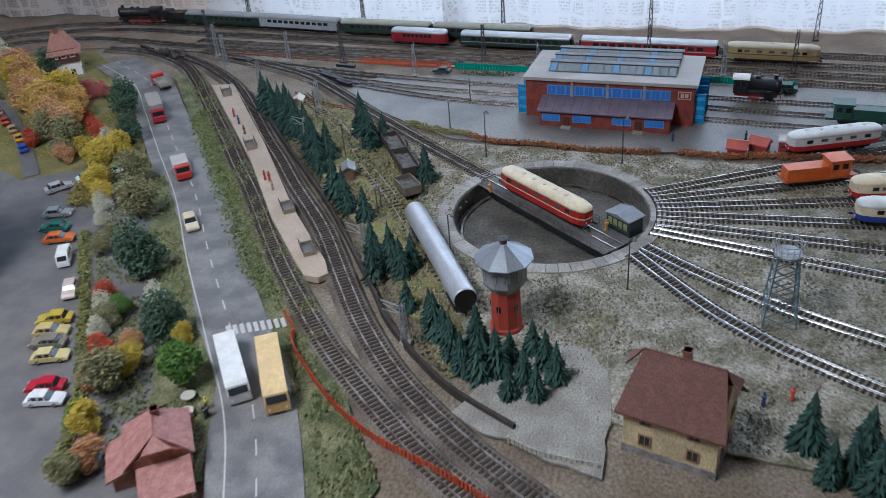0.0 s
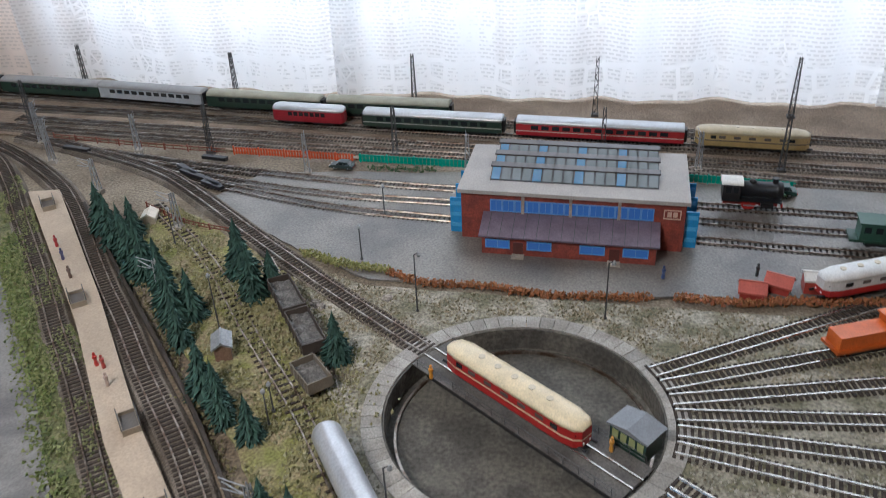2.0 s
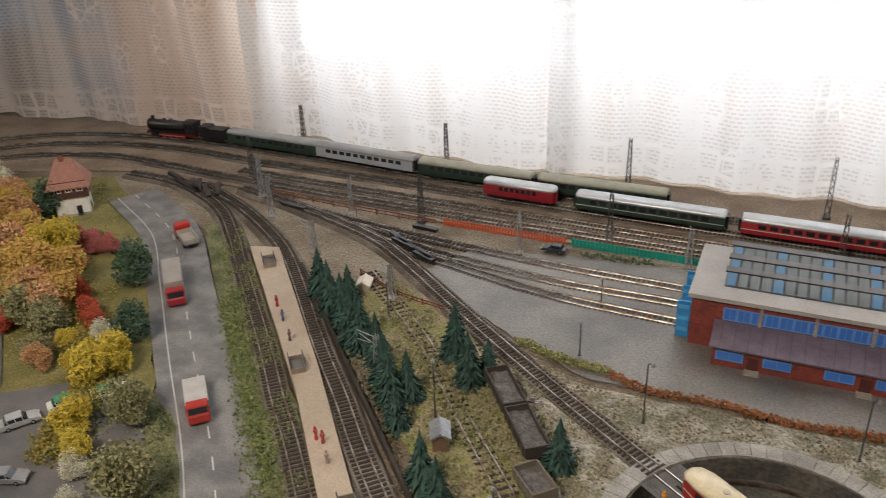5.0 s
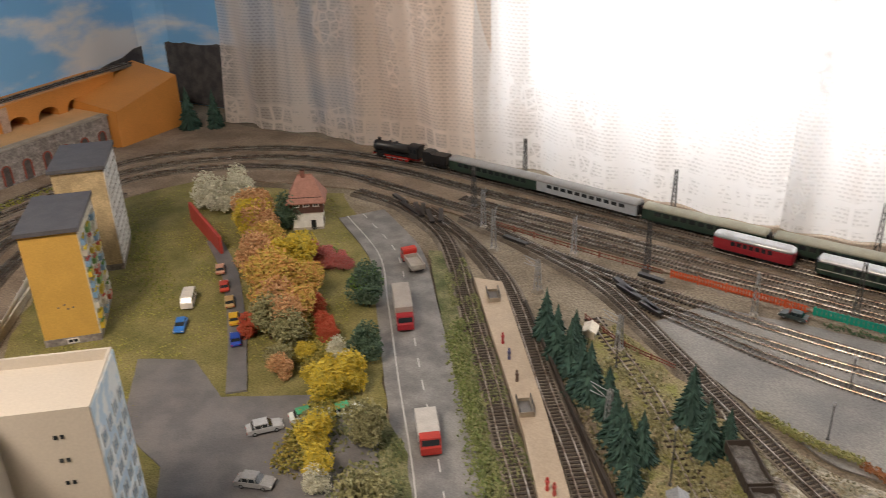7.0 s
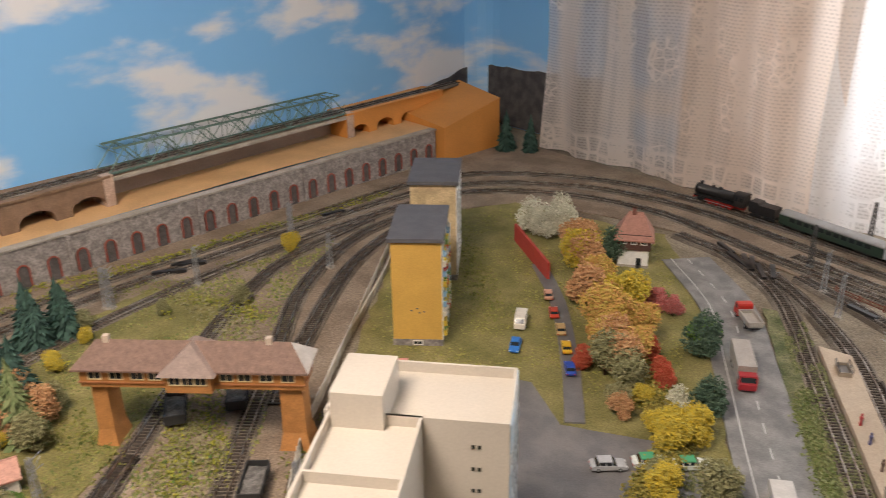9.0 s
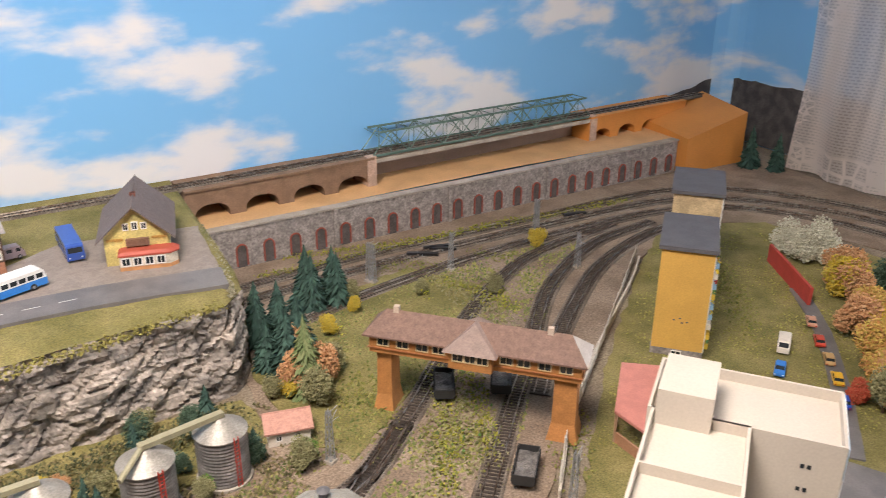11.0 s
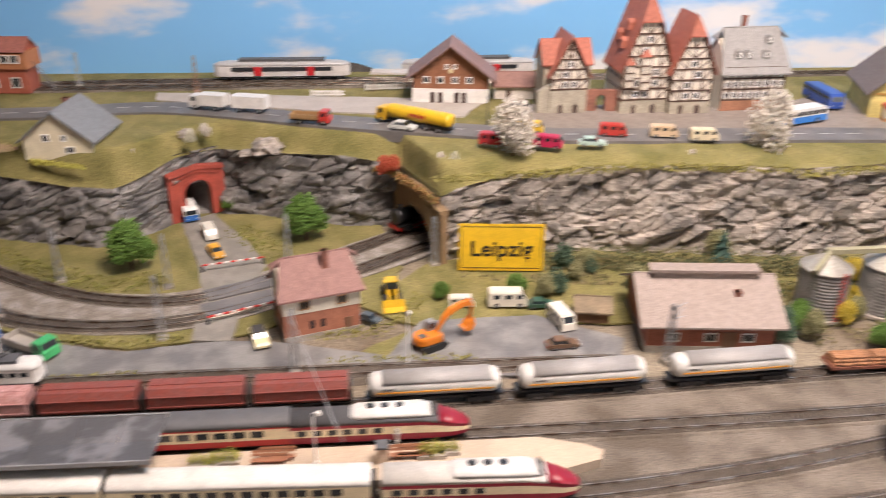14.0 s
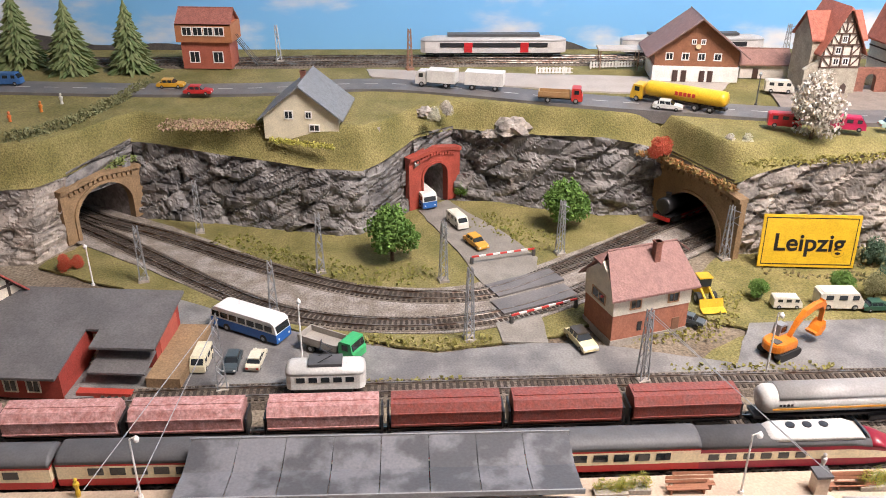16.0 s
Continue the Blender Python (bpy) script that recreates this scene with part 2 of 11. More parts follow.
slab("floor", -2.6, 2.0, -3.2, 2.7, -0.95, -0.9, FLOORWOOD, "brown boarded floor of the room", "floor")
slab("ceiling", -2.6, 2.0, -3.2, 2.7, 1.75, 1.8, CEILPAINT, "plain white ceiling of the room", "ceiling")
# unseen walls, added in a darker beige so they throw back less light
slab("wall_south", -2.6, 2.0, -3.25, -3.2, -0.9, 1.75, DIMWALLPAINT, "unseen wall of the room in toned-down beige")
slab("wall_east", 2.0, 2.05, -3.25, 2.7, -0.9, 1.75, DIMWALLPAINT, "unseen wall of the room in toned-down beige")
WX0, WX1, WZ0, WZ1 = -1.25, 1.7, 0.1, 1.6
slab("wall_north", -2.6, WX0, 2.3, 2.4, -0.9, 1.75, WALLPAINT, "beige wall beside the curtained window")
slab("wall_north_east", WX1, 2.0, 2.3, 2.4, -0.9, 1.75, WALLPAINT, "beige wall beside the curtained window")
slab("wall_north_sill", WX0, WX1, 2.3, 2.4, -0.9, WZ0, WALLPAINT, "beige wall below the curtained window")
slab("wall_north_head", WX0, WX1, 2.3, 2.4, WZ1, 1.75, WALLPAINT, "beige wall above the curtained window")
window = thing("window_1", at(0, 2.37, 0), "white framed window behind lace curtains", "window", kind="structure")
for x in (WX0 + 0.03, -0.12, 0.8, WX1 - 0.03):
    bm = bmesh.new()
    box(bm, x - 0.03, x + 0.03, -0.02, 0.02, WZ0, WZ1)
    part("window_frame", bm, WHITE, window, bevel=0.004)
for z in (WZ0 + 0.03, WZ1 - 0.03):
    bm = bmesh.new()
    box(bm, WX0, WX1, -0.018, 0.018, z - 0.03, z + 0.03)
    part("window_frame", bm, WHITE, window, bevel=0.004)
# bright overcast sky outside the window
m = bpy.data.materials.new("outside_sky")
m.use_nodes = True
m.node_tree.nodes.clear()
e, o = m.node_tree.nodes.new("ShaderNodeEmission"), m.node_tree.nodes.new("ShaderNodeOutputMaterial")
e.inputs[0].default_value, e.inputs[1].default_value = (0.93, 0.97, 1.0, 1), 3.6
m.node_tree.links.new(e.outputs[0], o.inputs[0])
bm = bmesh.new()
box(bm, -4, 5, 4.0, 4.02, -1, 4)
tagged(part("backdrop", bm, m), "bright white overcast sky outside the window", "sky", "", "structure")


def sky_paint():
    """The printed sky: blue, paler towards the bottom, with heaped white clouds and far hills."""
    m = bpy.data.materials.new("printed_sky")
    m.use_nodes = True
    n, l = m.node_tree.nodes, m.node_tree.links
    b = n["Principled BSDF"]
    b.inputs["Roughness"].default_value = 0.5
    co = n.new("ShaderNodeNewGeometry")
    sep = n.new("ShaderNodeSeparateXYZ")
    l.new(co.outputs["Position"], sep.inputs[0])
    grad = n.new("ShaderNodeMapRange")
    grad.inputs["From Min"].default_value, grad.inputs["From Max"].default_value = 0.1, 0.75
    l.new(sep.outputs["Z"], grad.inputs["Value"])
    blue = n.new("ShaderNodeMix")
    blue.data_type = "RGBA"
    blue.inputs["A"].default_value, blue.inputs["B"].default_value = (0.2, 0.48, 0.8, 1), (0.13, 0.38, 0.72, 1)
    l.new(grad.outputs[0], blue.inputs["Factor"])
    mapping = n.new("ShaderNodeMapping")
    mapping.inputs["Scale"].default_value, mapping.inputs["Location"].default_value = (1.6, 2.3, 6.0), (0.3, 0.15, 0.9)
    l.new(co.outputs["Position"], mapping.inputs["Vector"])
    clouds = n.new("ShaderNodeTexNoise")
    clouds.inputs["Scale"].default_value, clouds.inputs["Detail"].default_value, clouds.inputs["Roughness"].default_value = 1.2, 6, 0.52
    l.new(mapping.outputs[0], clouds.inputs["Vector"])
    edge = n.new("ShaderNodeMapRange")
    edge.interpolation_type = "SMOOTHSTEP"
    edge.inputs["From Min"].default_value, edge.inputs["From Max"].default_value = 0.48, 0.63
    l.new(clouds.outputs[0], edge.inputs["Value"])
    mix = n.new("ShaderNodeMix")
    mix.data_type = "RGBA"
    mix.inputs["B"].default_value = (0.68, 0.69, 0.71, 1)
    l.new(edge.outputs[0], mix.inputs["Factor"]), l.new(blue.outputs["Result"], mix.inputs["A"])
    l.new(mix.outputs["Result"], b.inputs["Base Color"])
    return m


# the printed sky stands a little askew to the room
SKY = lambda y: -2.33 - 0.13 * (y - 0.9) if y > 0.9 else -2.33 + 0.075 * (0.9 - y)
bm = bmesh.new()
line = np.array([(x, 2.288) for x in np.linspace(-1.7, -2.4, 12)] + [(-2.43, 2.285), (-2.46, 2.275), (-2.485, 2.25)] + [(SKY(y), y) for y in np.linspace(2.2, -3.0, 60)])
sweep(bm, line, [(0, -0.1), (0.012, -0.1), (0.012, 1.7), (0, 1.7)])
tagged(part("wall_west", bm, sky_paint(), smooth=False), "printed sky backdrop with white clouds", "backdrop", "", "structure")
HILL = mat("printed_hills", (0.05, 0.045, 0.05), 0.8, 0, 0.3, 30, 0.1, second=(0.09, 0.085, 0.08))


def hills(y0, y1, height, seed):
    bm = bmesh.new()
    ys = np.linspace(y0, y1, 40)
    tops = [height * (0.55 + 0.45 * math.sin(math.pi * i / 39)) * (0.8 + 0.6 * noise.noise((y * 4, seed, 0))) for i, y in enumerate(ys)]
    a = [bm.verts.new((SKY(y) + 0.016, y, 0.1)) for y in ys]
    b = [bm.verts.new((SKY(y) + 0.016, y, 0.1 + t)) for y, t in zip(ys, tops)]
    for i in range(39):
        bm.faces.new((a[i], a[i + 1], b[i + 1], b[i]))
    tagged(part("hill", bm, HILL), "dark far hills along the foot of the sky", "backdrop", "", "structure")


hills(-1.05, -0.62, 0.11, 5), hills(-2.4, -1.25, 0.1, 9)

bm = bmesh.new()
xs = np.linspace(-2.46, -1.95, 30)
a = [bm.verts.new((x, 2.268, 0.0)) for x in xs]
b = [bm.verts.new((x, 2.268, 0.19 + 0.04 * (x + 2.46) + 0.012 * noise.noise((x * 9, 3, 0)) + 0.006 * noise.noise((x * 60, 5, 0)))) for x in xs]
for i in range(29):
    bm.faces.new((a[i], a[i + 1], b[i + 1], b[i]))
tagged(part("hill", bm, HILL), "dark brown hills painted in the corner", "backdrop", "", "structure")
bm = bmesh.new()
ys = np.linspace(1.95, 2.25, 24)
a = [bm.verts.new((SKY(y) + 0.016, y, 0.1)) for y in ys]
b = [bm.verts.new((SKY(y) + 0.016, y, 0.145 + 0.16 * (y - 1.95) + 0.01 * noise.noise((y * 14, 8, 0)))) for y in ys]
for i in range(23):
    bm.faces.new((a[i], a[i + 1], b[i + 1], b[i]))
tagged(part("hill", bm, HILL), "dark brown hills painted beside the corner", "backdrop", "", "structure")

# table: one board in the shape of an L
bm = bmesh.new()
outline = [(-2.45, -2.6), (-0.78, -2.6), (-0.78, 0.12), (1.2, 0.12), (1.2, 2.28), (-2.45, 2.28)]
lo, hi = [bm.verts.new((x, y, -0.05)) for x, y in outline], [bm.verts.new((x, y, -0.034)) for x, y in outline]
for i in range(6):
    bm.faces.new((lo[i], lo[(i + 1) % 6], hi[(i + 1) % 6], hi[i]))
bm.faces.new(lo[::-1]), bm.faces.new(hi)
tagged(part("layout_table", bm, WOODBOARD), "wooden board that carries the model landscape", "table", "", "structure")

# ground with the turntable pit left open
TT = Vector((-0.077, 1.098))
PIT = 0.154
bm = bmesh.new()
nx, ny = 250, 330
grid = {}


def swell(x, y):
    return 0.0022 * noise.noise((x * 9, y * 9, 0)) + 0.0012 * noise.noise((x * 40, y * 40, 3))


for i in range(nx + 1):
    for j in range(ny + 1):
        x, y = -2.45 + 3.65 * i / nx, -2.6 + 4.88 * j / ny
        d = Vector((x, y)) - TT
        if d.length < PIT + 0.022 or (x > -0.79 and y < 0.11):
            continue
        grid[i, j] = bm.verts.new((x, y, -0.004 + swell(x, y)))
for i in range(nx):
    for j in range(ny):
        q = [(i, j), (i + 1, j), (i + 1, j + 1), (i, j + 1)]
        if all(k in grid for k in q):
            bm.faces.new([grid[k] for k in q])
tagged(part("ground", bm, EARTH, smooth=True), "brown and grey scattered earth and gravel ground", "ground", "", "structure")

# ---- ground patches ----
D = Vector((-0.7, 0.714))


def strip(line, left, right):
    """The outline of a band along a line."""
    l = spline(line, 0.03)
    d = np.gradient(l, axis=0)
    d /= np.linalg.norm(d, axis=1)[:, None]
    side = np.stack([-d[:, 1], d[:, 0]], 1)
    return [tuple(p) for p in l + side * left] + [tuple(p) for p in (l - side * right)[::-1]]


ROADLINE = [(-0.22, 0.3), (-0.34, 0.56), (-0.45, 0.72), (-0.58, 0.9), (-0.71, 1.09), (-0.86, 1.28), (-1.0, 1.46), (-1.13, 1.62), (-1.31, 1.755)]
sheet("road", strip(ROADLINE, 0.055, 0.05), 0.003, ASPHALT, "grey asphalt road through the town", "road", 0.001)
sheet("grass", [(-0.36, 0.8), (-0.6, 1.13), (-0.9, 1.53), (-1.02, 1.68), (-1.08, 1.66), (-0.86, 1.36), (-0.63, 1.05), (-0.4, 0.72), (-0.27, 0.5), (-0.2, 0.42), (-0.17, 0.5)], 0.001, GREEN, "green verge beside the road", "grass", 0.008)
sheet("grass", [(-0.3, 0.3), (-0.42, 0.56), (-0.63, 0.86), (-0.9, 1.24), (-1.2, 1.64), (-1.42, 1.83), (-1.8, 1.74), (-1.9, 1.5), (-1.74, 1.3), (-1.46, 0.99), (-1.2, 0.74), (-0.95, 0.5), (-0.8, 0.2), (-0.5, 0.15)], 0.0005, GRASS, "olive green grass of the town", "grass", 0.01)
sheet("car_park", [(-1.160, 0.980), (-1.280, 1.114), (-1.197, 1.153), (-1.089, 1.100), (-0.935, 1.191), (-0.78, 1.1), (-0.62, 0.88), (-0.48, 0.66), (-0.36, 0.42), (-0.55, 0.3), (-0.7, 0.5), (-0.9, 0.8), (-1.05, 0.95)], 0.0025, DARKROAD, "dark asphalt car park with parked cars", "car park", 0.002)
sheet("grass", [(-0.42, 0.62), (-0.5, 0.72), (-0.62, 0.9), (-0.78, 1.12), (-0.86, 1.18), (-0.8, 1.08), (-0.66, 0.87), (-0.53, 0.66), (-0.42, 0.45), (-0.36, 0.47)], 0.0035, GREEN, "green bed between car park and road", "grass", 0.005)
sheet("dirt", strip([(-1.5, 1.5), (-1.36, 1.4), (-1.2, 1.25), (-1.06, 1.1)], 0.015, 0.015), 0.0035, DARKROAD, "dark strip for loading vehicles", "road", 0.001)
sheet("paving", [(-0.42, 1.43), (-0.3, 1.36), (-0.05, 1.335), (0.5, 1.335), (0.9, 1.33), (0.9, 1.62), (0.3, 1.66), (-0.2, 1.7), (-0.55, 1.69), (-0.62, 1.58)], 0.0005, YARD, "wet-looking grey paved engine yard", "yard", 0.006)
ARC = [TT + Vector((math.cos(radians(v)), math.sin(radians(v)))) * (PIT + 0.02) for v in range(0, 361, 6)]
sheet("dirt", [(-0.29, 1.098), (-0.2, 0.9), (-0.12, 0.72), (0.1, 0.62), (0.3, 0.6), (0.8, 0.6), (0.88, 1.098)] + [tuple(v) for v in ARC[30:][::-1]], 0.0012, PALE, "pale gritty ground south of the turntable", "ground", 0.003)
sheet("dirt", [(0.88, 1.0982), (0.9, 1.28), (0.2, 1.3), (-0.3, 1.34), (-0.42, 1.4), (-0.36, 1.2), (-0.29, 1.0982)] + [tuple(v) for v in ARC[:31][::-1]], 0.0012, PALE, "pale gritty ground north of the turntable", "ground", 0.003)
sheet("paving", [(-0.12, 0.62), (0.05, 0.55), (0.06, 0.68), (0.02, 0.76), (-0.06, 0.76)], 0.0025, mat("grey_grit", (0.26, 0.24, 0.21), 0.9, 0, 0.35, 30, 0.8, second=(0.34, 0.32, 0.28)), "grey gritty yard by the house", "yard", 0.012)
sheet("dirt", [(-0.28, 0.88), (-0.5, 1.18), (-0.72, 1.48), (-0.66, 1.56), (-0.4, 1.36), (-0.28, 1.2), (-0.27, 1.07), (-0.21, 0.93), (-0.1, 0.72), (-0.14, 0.68)], 0.0, SAND, "sandy grass with dry tufts beside the sidings", "ground", 0.01)
sheet("dirt", [(-2.2, 0.45), (-2.2, 2.15), (0.9, 2.15), (0.9, 1.66), (0.2, 1.7), (-0.5, 1.76), (-1.0, 1.84), (-1.45, 1.87), (-1.78, 1.78), (-1.9, 1.55), (-1.72, 1.24), (-1.42, 0.92), (-1.2, 0.68), (-1.08, 0.3), (-1.2, 0.1), (-1.6, 0.42)], -0.0005, BROWN, "brown gravel under the main line", "gravel", 0.006)
sheet("dirt", [(-1.32, 0.45), (-1.2, 0.2), (-1.24, -0.2), (-1.17, -0.6), (-1.06, -1.7), (-0.8, -1.7), (-0.8, 0.3), (-1.0, 0.5)], 0.0, GRAVEL, "grey brown ballast of the station tracks", "gravel", 0.004)
sheet("grass", [(-1.44, -0.6), (-1.58, -0.6), (-1.74, -0.66), (-1.74, -1.0), (-1.6, -1.1), (-1.64, -1.45), (-1.46, -1.52), (-1.38, -1.3), (-1.31, -1.1), (-1.28, -0.95), (-1.32, -0.8)], 0.0005, GRASS, "yellow green grass below the cliff", "grass", 0.008)
sheet("grass", [(-1.6, -0.52), (-1.62, 0.4), (-1.5, 0.42), (-1.42, 0.2), (-1.38, -0.1), (-1.36, -0.3), (-1.36, -0.52), (-1.3, -0.62), (-1.24, -0.66), (-1.23, -0.45), (-1.28, -0.47), (-1.4, -0.65)], 0.001, GRASS, "olive grass along the foot of the cliff", "grass", 0.008)
sheet("grass", [(-1.9, 0.62), (-1.95, 0.85), (-1.8, 0.95), (-1.6, 0.74), (-1.4, 0.5), (-1.5, 0.44), (-1.7, 0.44)], 0.001, GRASS, "weedy grass between the tracks", "grass", 0.012)
sheet("road", [(-1.4, -1.33), (-1.33, -1.18), (-1.29, -1.06), (-1.27, -0.95), (-1.3, -0.84), (-1.3, -0.76), (-1.27, -0.6), (-1.36, -0.56), (-1.38, -0.4), (-1.32, -0.28), (-1.23, -0.3), (-1.225, -0.6), (-1.21, -0.9), (-1.19, -1.2), (-1.16, -1.34), (-1.3, -1.45)], 0.002, ASPHALT, "worn grey cobbled goods road", "road", 0.004)
sheet("road", [(-1.69, -1.0), (-1.74, -0.955), (-1.61, -0.86), (-1.53, -0.815), (-1.43, -0.825), (-1.3, -0.815), (-1.3, -0.87), (-1.43, -0.89), (-1.53, -0.925)], 0.0025, mat("grey_concrete_road", (0.25, 0.23, 0.2), 0.8, 0, 0.2, 30, 0.2), "pale access road to the level crossing", "road", 0.003)


def dashes(line, offset, step, length, width, z, name="road_marking"):
    l = spline(line, 0.005)
    d = np.gradient(l, axis=0)
    d /= np.linalg.norm(d, axis=1)[:, None]
    bm = bmesh.new()
    k = max(1, int(length / 0.005))
    for i in range(0, len(l) - k, int(step / 0.005)):
        seg = l[i:i + k + 1] + np.stack([-d[i:i + k + 1, 1], d[i:i + k + 1, 0]], 1) * offset
        sweep(bm, seg, [(-width / 2, 0), (width / 2, 0), (width / 2, 0.0004), (-width / 2, 0.0004)], z)
    tagged(part(name, bm, MARK), "white painted road marking", "marking", "", "stuff")


dashes(ROADLINE, 0.0, 0.06, 0.025, 0.0018, 0.0032)
dashes(ROADLINE, 0.034, 0.03, 0.03, 0.0018, 0.0032)
for i in range(9):
    bm = bmesh.new()
    box(bm, -0.0028, 0.0028, -0.011, 0.011, 0.003, 0.0036, at(-0.412 - 0.0 + i * 0.0085 - 0.045, 0.742 + 0.0035 * i - 0.018, 0, 35))
    tagged(part("road_marking", bm, MARK), "white zebra crossing bar", "marking", "zebra crossing", "structure")

GREYBALLAST = mat("grey_ballast", (0.3, 0.27, 0.24), 0.9, 0, 0.5, 40, 1.0, second=(0.2, 0.17, 0.14), fine=450)
sheet("ballast", strip([(-1.66, -1.55), (-1.61, -1.5), (-1.537, -1.375), (-1.455, -1.243), (-1.393, -1.123), (-1.37, -1.016), (-1.38, -0.92), (-1.42, -0.835), (-1.478, -0.76), (-1.56, -0.665), (-1.64, -0.575)], 0.058, 0.058), 0.0018, GREYBALLAST, "grey ballast bed of the curving main line", "gravel", 0.003)

# ---- plateau and cliffs ----
# y, foot x, edge x, edge height
RIM = [(0.44, -1.70, -1.72, 0.14), (0.40, -1.645, -1.66, 0.145), (0.30, -1.63, -1.645, 0.15), (0.19, -1.61, -1.63, 0.15), (0.03, -1.58, -1.6, 0.15), (-0.05, -1.59, -1.61, 0.15),
       (-0.27, -1.595, -1.615, 0.147), (-0.43, -1.585, -1.6, 0.135), (-0.51, -1.56, -1.575, 0.12), (-0.536, -1.553, -1.57, 0.105), (-0.612, -1.705, -1.72, 0.105), (-0.66, -1.692, -1.712, 0.118), (-0.71, -1.69, -1.715, 0.125),
       (-0.8, -1.712, -1.735, 0.12), (-0.87, -1.735, -1.755, 0.118), (-0.947, -1.757, -1.775, 0.115), (-1.008, -1.702, -1.72, 0.115), (-1.05, -1.62, -1.65, 0.1), (-1.08, -1.592, -1.62, 0.095), (-1.15, -1.595, -1.62, 0.098),
       (-1.3, -1.618, -1.645, 0.108), (-1.4, -1.635, -1.66, 0.118), (-1.448, -1.652, -1.67, 0.118), (-1.505, -1.545, -1.56, 0.1), (-1.53, -1.48, -1.51, 0.1), (-1.65, -1.45, -1.48, 0.1), (-1.9, -1.42, -1.45, 0.1), (-2.4, -1.4, -1.43, 0.1)]
RIM = np.array(RIM)
PORTALS = {"north_portal": ((-1.553, -0.536), (-1.705, -0.612)), "red_portal": ((-1.757, -0.947), (-1.702, -1.008)), "south_portal": ((-1.652, -1.448), (-1.545, -1.505))}


def plateau_height(x, y):
    """Height of the upper town at a place."""
    e = np.interp(-y, -RIM[:, 0], RIM[:, 2])
    h = np.interp(-y, -RIM[:, 0], RIM[:, 3])
    back = 0.156 + 0.003 * min(1, max(0, (-1.75 - x) / 0.2))
    u = min(1.0, max(0.0, (e - x) / 0.04))
    u = u * u * (3 - 2 * u)
    return h * (1 - u) + back * u


def plateau():
    bm = bmesh.new()
    ys = np.linspace(0.44, -2.4, 300)
    cols = 60
    rows = []
    for y in ys:
        e = np.interp(-y, -RIM[:, 0], RIM[:, 2])
        row = []
        for j in range(cols + 1):
            u = (j / cols) ** 1.5
            x = e + (SKY(y) + 0.008 - e) * u
            row.append(bm.verts.new((x, y, plateau_height(x, y) + 0.003 * noise.noise((x * 14, y * 14, 7)) * min(1, 4 * (1 - u)) * (1 if x > -1.72 else 0.25))))
        rows.append(row)
    for a, b in zip(rows, rows[1:]):
        for j in range(cols):
            bm.faces.new((a[j], a[j + 1], b[j + 1], b[j]))
    # the northern end drops to the tracks
    low = [bm.verts.new((v.co.x, 0.445, -0.01)) for v in rows[0]]
    for j in range(cols):
        bm.faces.new((rows[0][j], rows[0][j + 1], low[j + 1], low[j]))
    return tagged(part("plateau", bm, GRASS, smooth=True), "olive grassy plateau of the upper town", "ground", "", "structure")


plateau()


def cliff(y0, y1, material, seed, label, base=0.0):
    """A crumpled rock face from the foot to the rim of the plateau."""
    keep = [tuple(r) for r in RIM if y1 - 1e-6 <= r[0] <= y0 + 1e-6]
    foot = np.array([(r[1], r[0]) for r in keep])
    top = np.array([(r[2], r[0], r[3]) for r in keep])
    s = np.concatenate([[0], np.cumsum(np.linalg.norm(np.diff(foot, axis=0), axis=1))])
    n, k = max(6, int(s[-1] / 0.0032)), 36
    bm = bmesh.new()
    rows = []
    for q in np.linspace(0, s[-1], n):
        f = np.array([np.interp(q, s, foot[:, i]) for i in (0, 1)])
        t = np.array([np.interp(q, s, top[:, i]) for i in (0, 1, 2)])
        row = []
        for j in range(k + 1):
            u = j / k
            p = np.array([f[0] + (t[0] - f[0]) * u, f[1] + (t[1] - f[1]) * u, base + (t[2] + (0.006 if base else 0) - base) * u - 0.004 * (1 - u)])
            along_, up_ = p[1] * 0.92 + p[2] * 0.4, p[2] * 0.92 - p[1] * 0.4
            bend = 0.5 * noise.noise((p[1] * 9, p[2] * 9, seed))
            sp = Vector((along_ * 20 + bend, up_ * 46 + bend, seed))
            dist, near = noise.voronoi(sp)
            lean = noise.noise_vector(near[0] * 3.7)
            off = sp - near[0]
            fine = Vector((along_ * 60, up_ * 130 + 2 * bend, seed + 3))
            d2, n2 = noise.voronoi(fine)
            crack = min(1.0, (dist[1] - dist[0]) * 5)
            fade = min(1, 5 * u + 0.3) * (0.35 if j == k else 1)
            push = (0.016 * noise.noise(near[0] * 2.3) + 0.012 * (lean.x * off.x + lean.y * off.y) + 0.005 * noise.noise(n2[0] * 1.9) - 0.006 * (1 - crack) + 0.012 * noise.noise((p[1] * 12, p[2] * 9, seed + 5))) * fade
            row.append(bm.verts.new((p[0] + push, p[1] + 0.25 * push, p[2] + 0.35 * push)))
        rows.append(row)
    for a, b in zip(rows, rows[1:]):
        for j in range(k):
            bm.faces.new((a[j], b[j], b[j + 1], a[j + 1]))
    tagged(part("cliff", bm, material), label, "rock", "", "structure")


cliff(0.44, -0.536, ROCK, 1.0, "craggy grey and ochre cast rock face")
cliff(-0.612, -0.947, ROCK_DARK, 4.0, "dark craggy cast rock face")
cliff(-1.008, -1.448, ROCK_DARK, 8.0, "dark craggy cast rock face")
cliff(-1.505, -2.4, ROCK, 12.0, "grey craggy cast rock beside the tunnel")


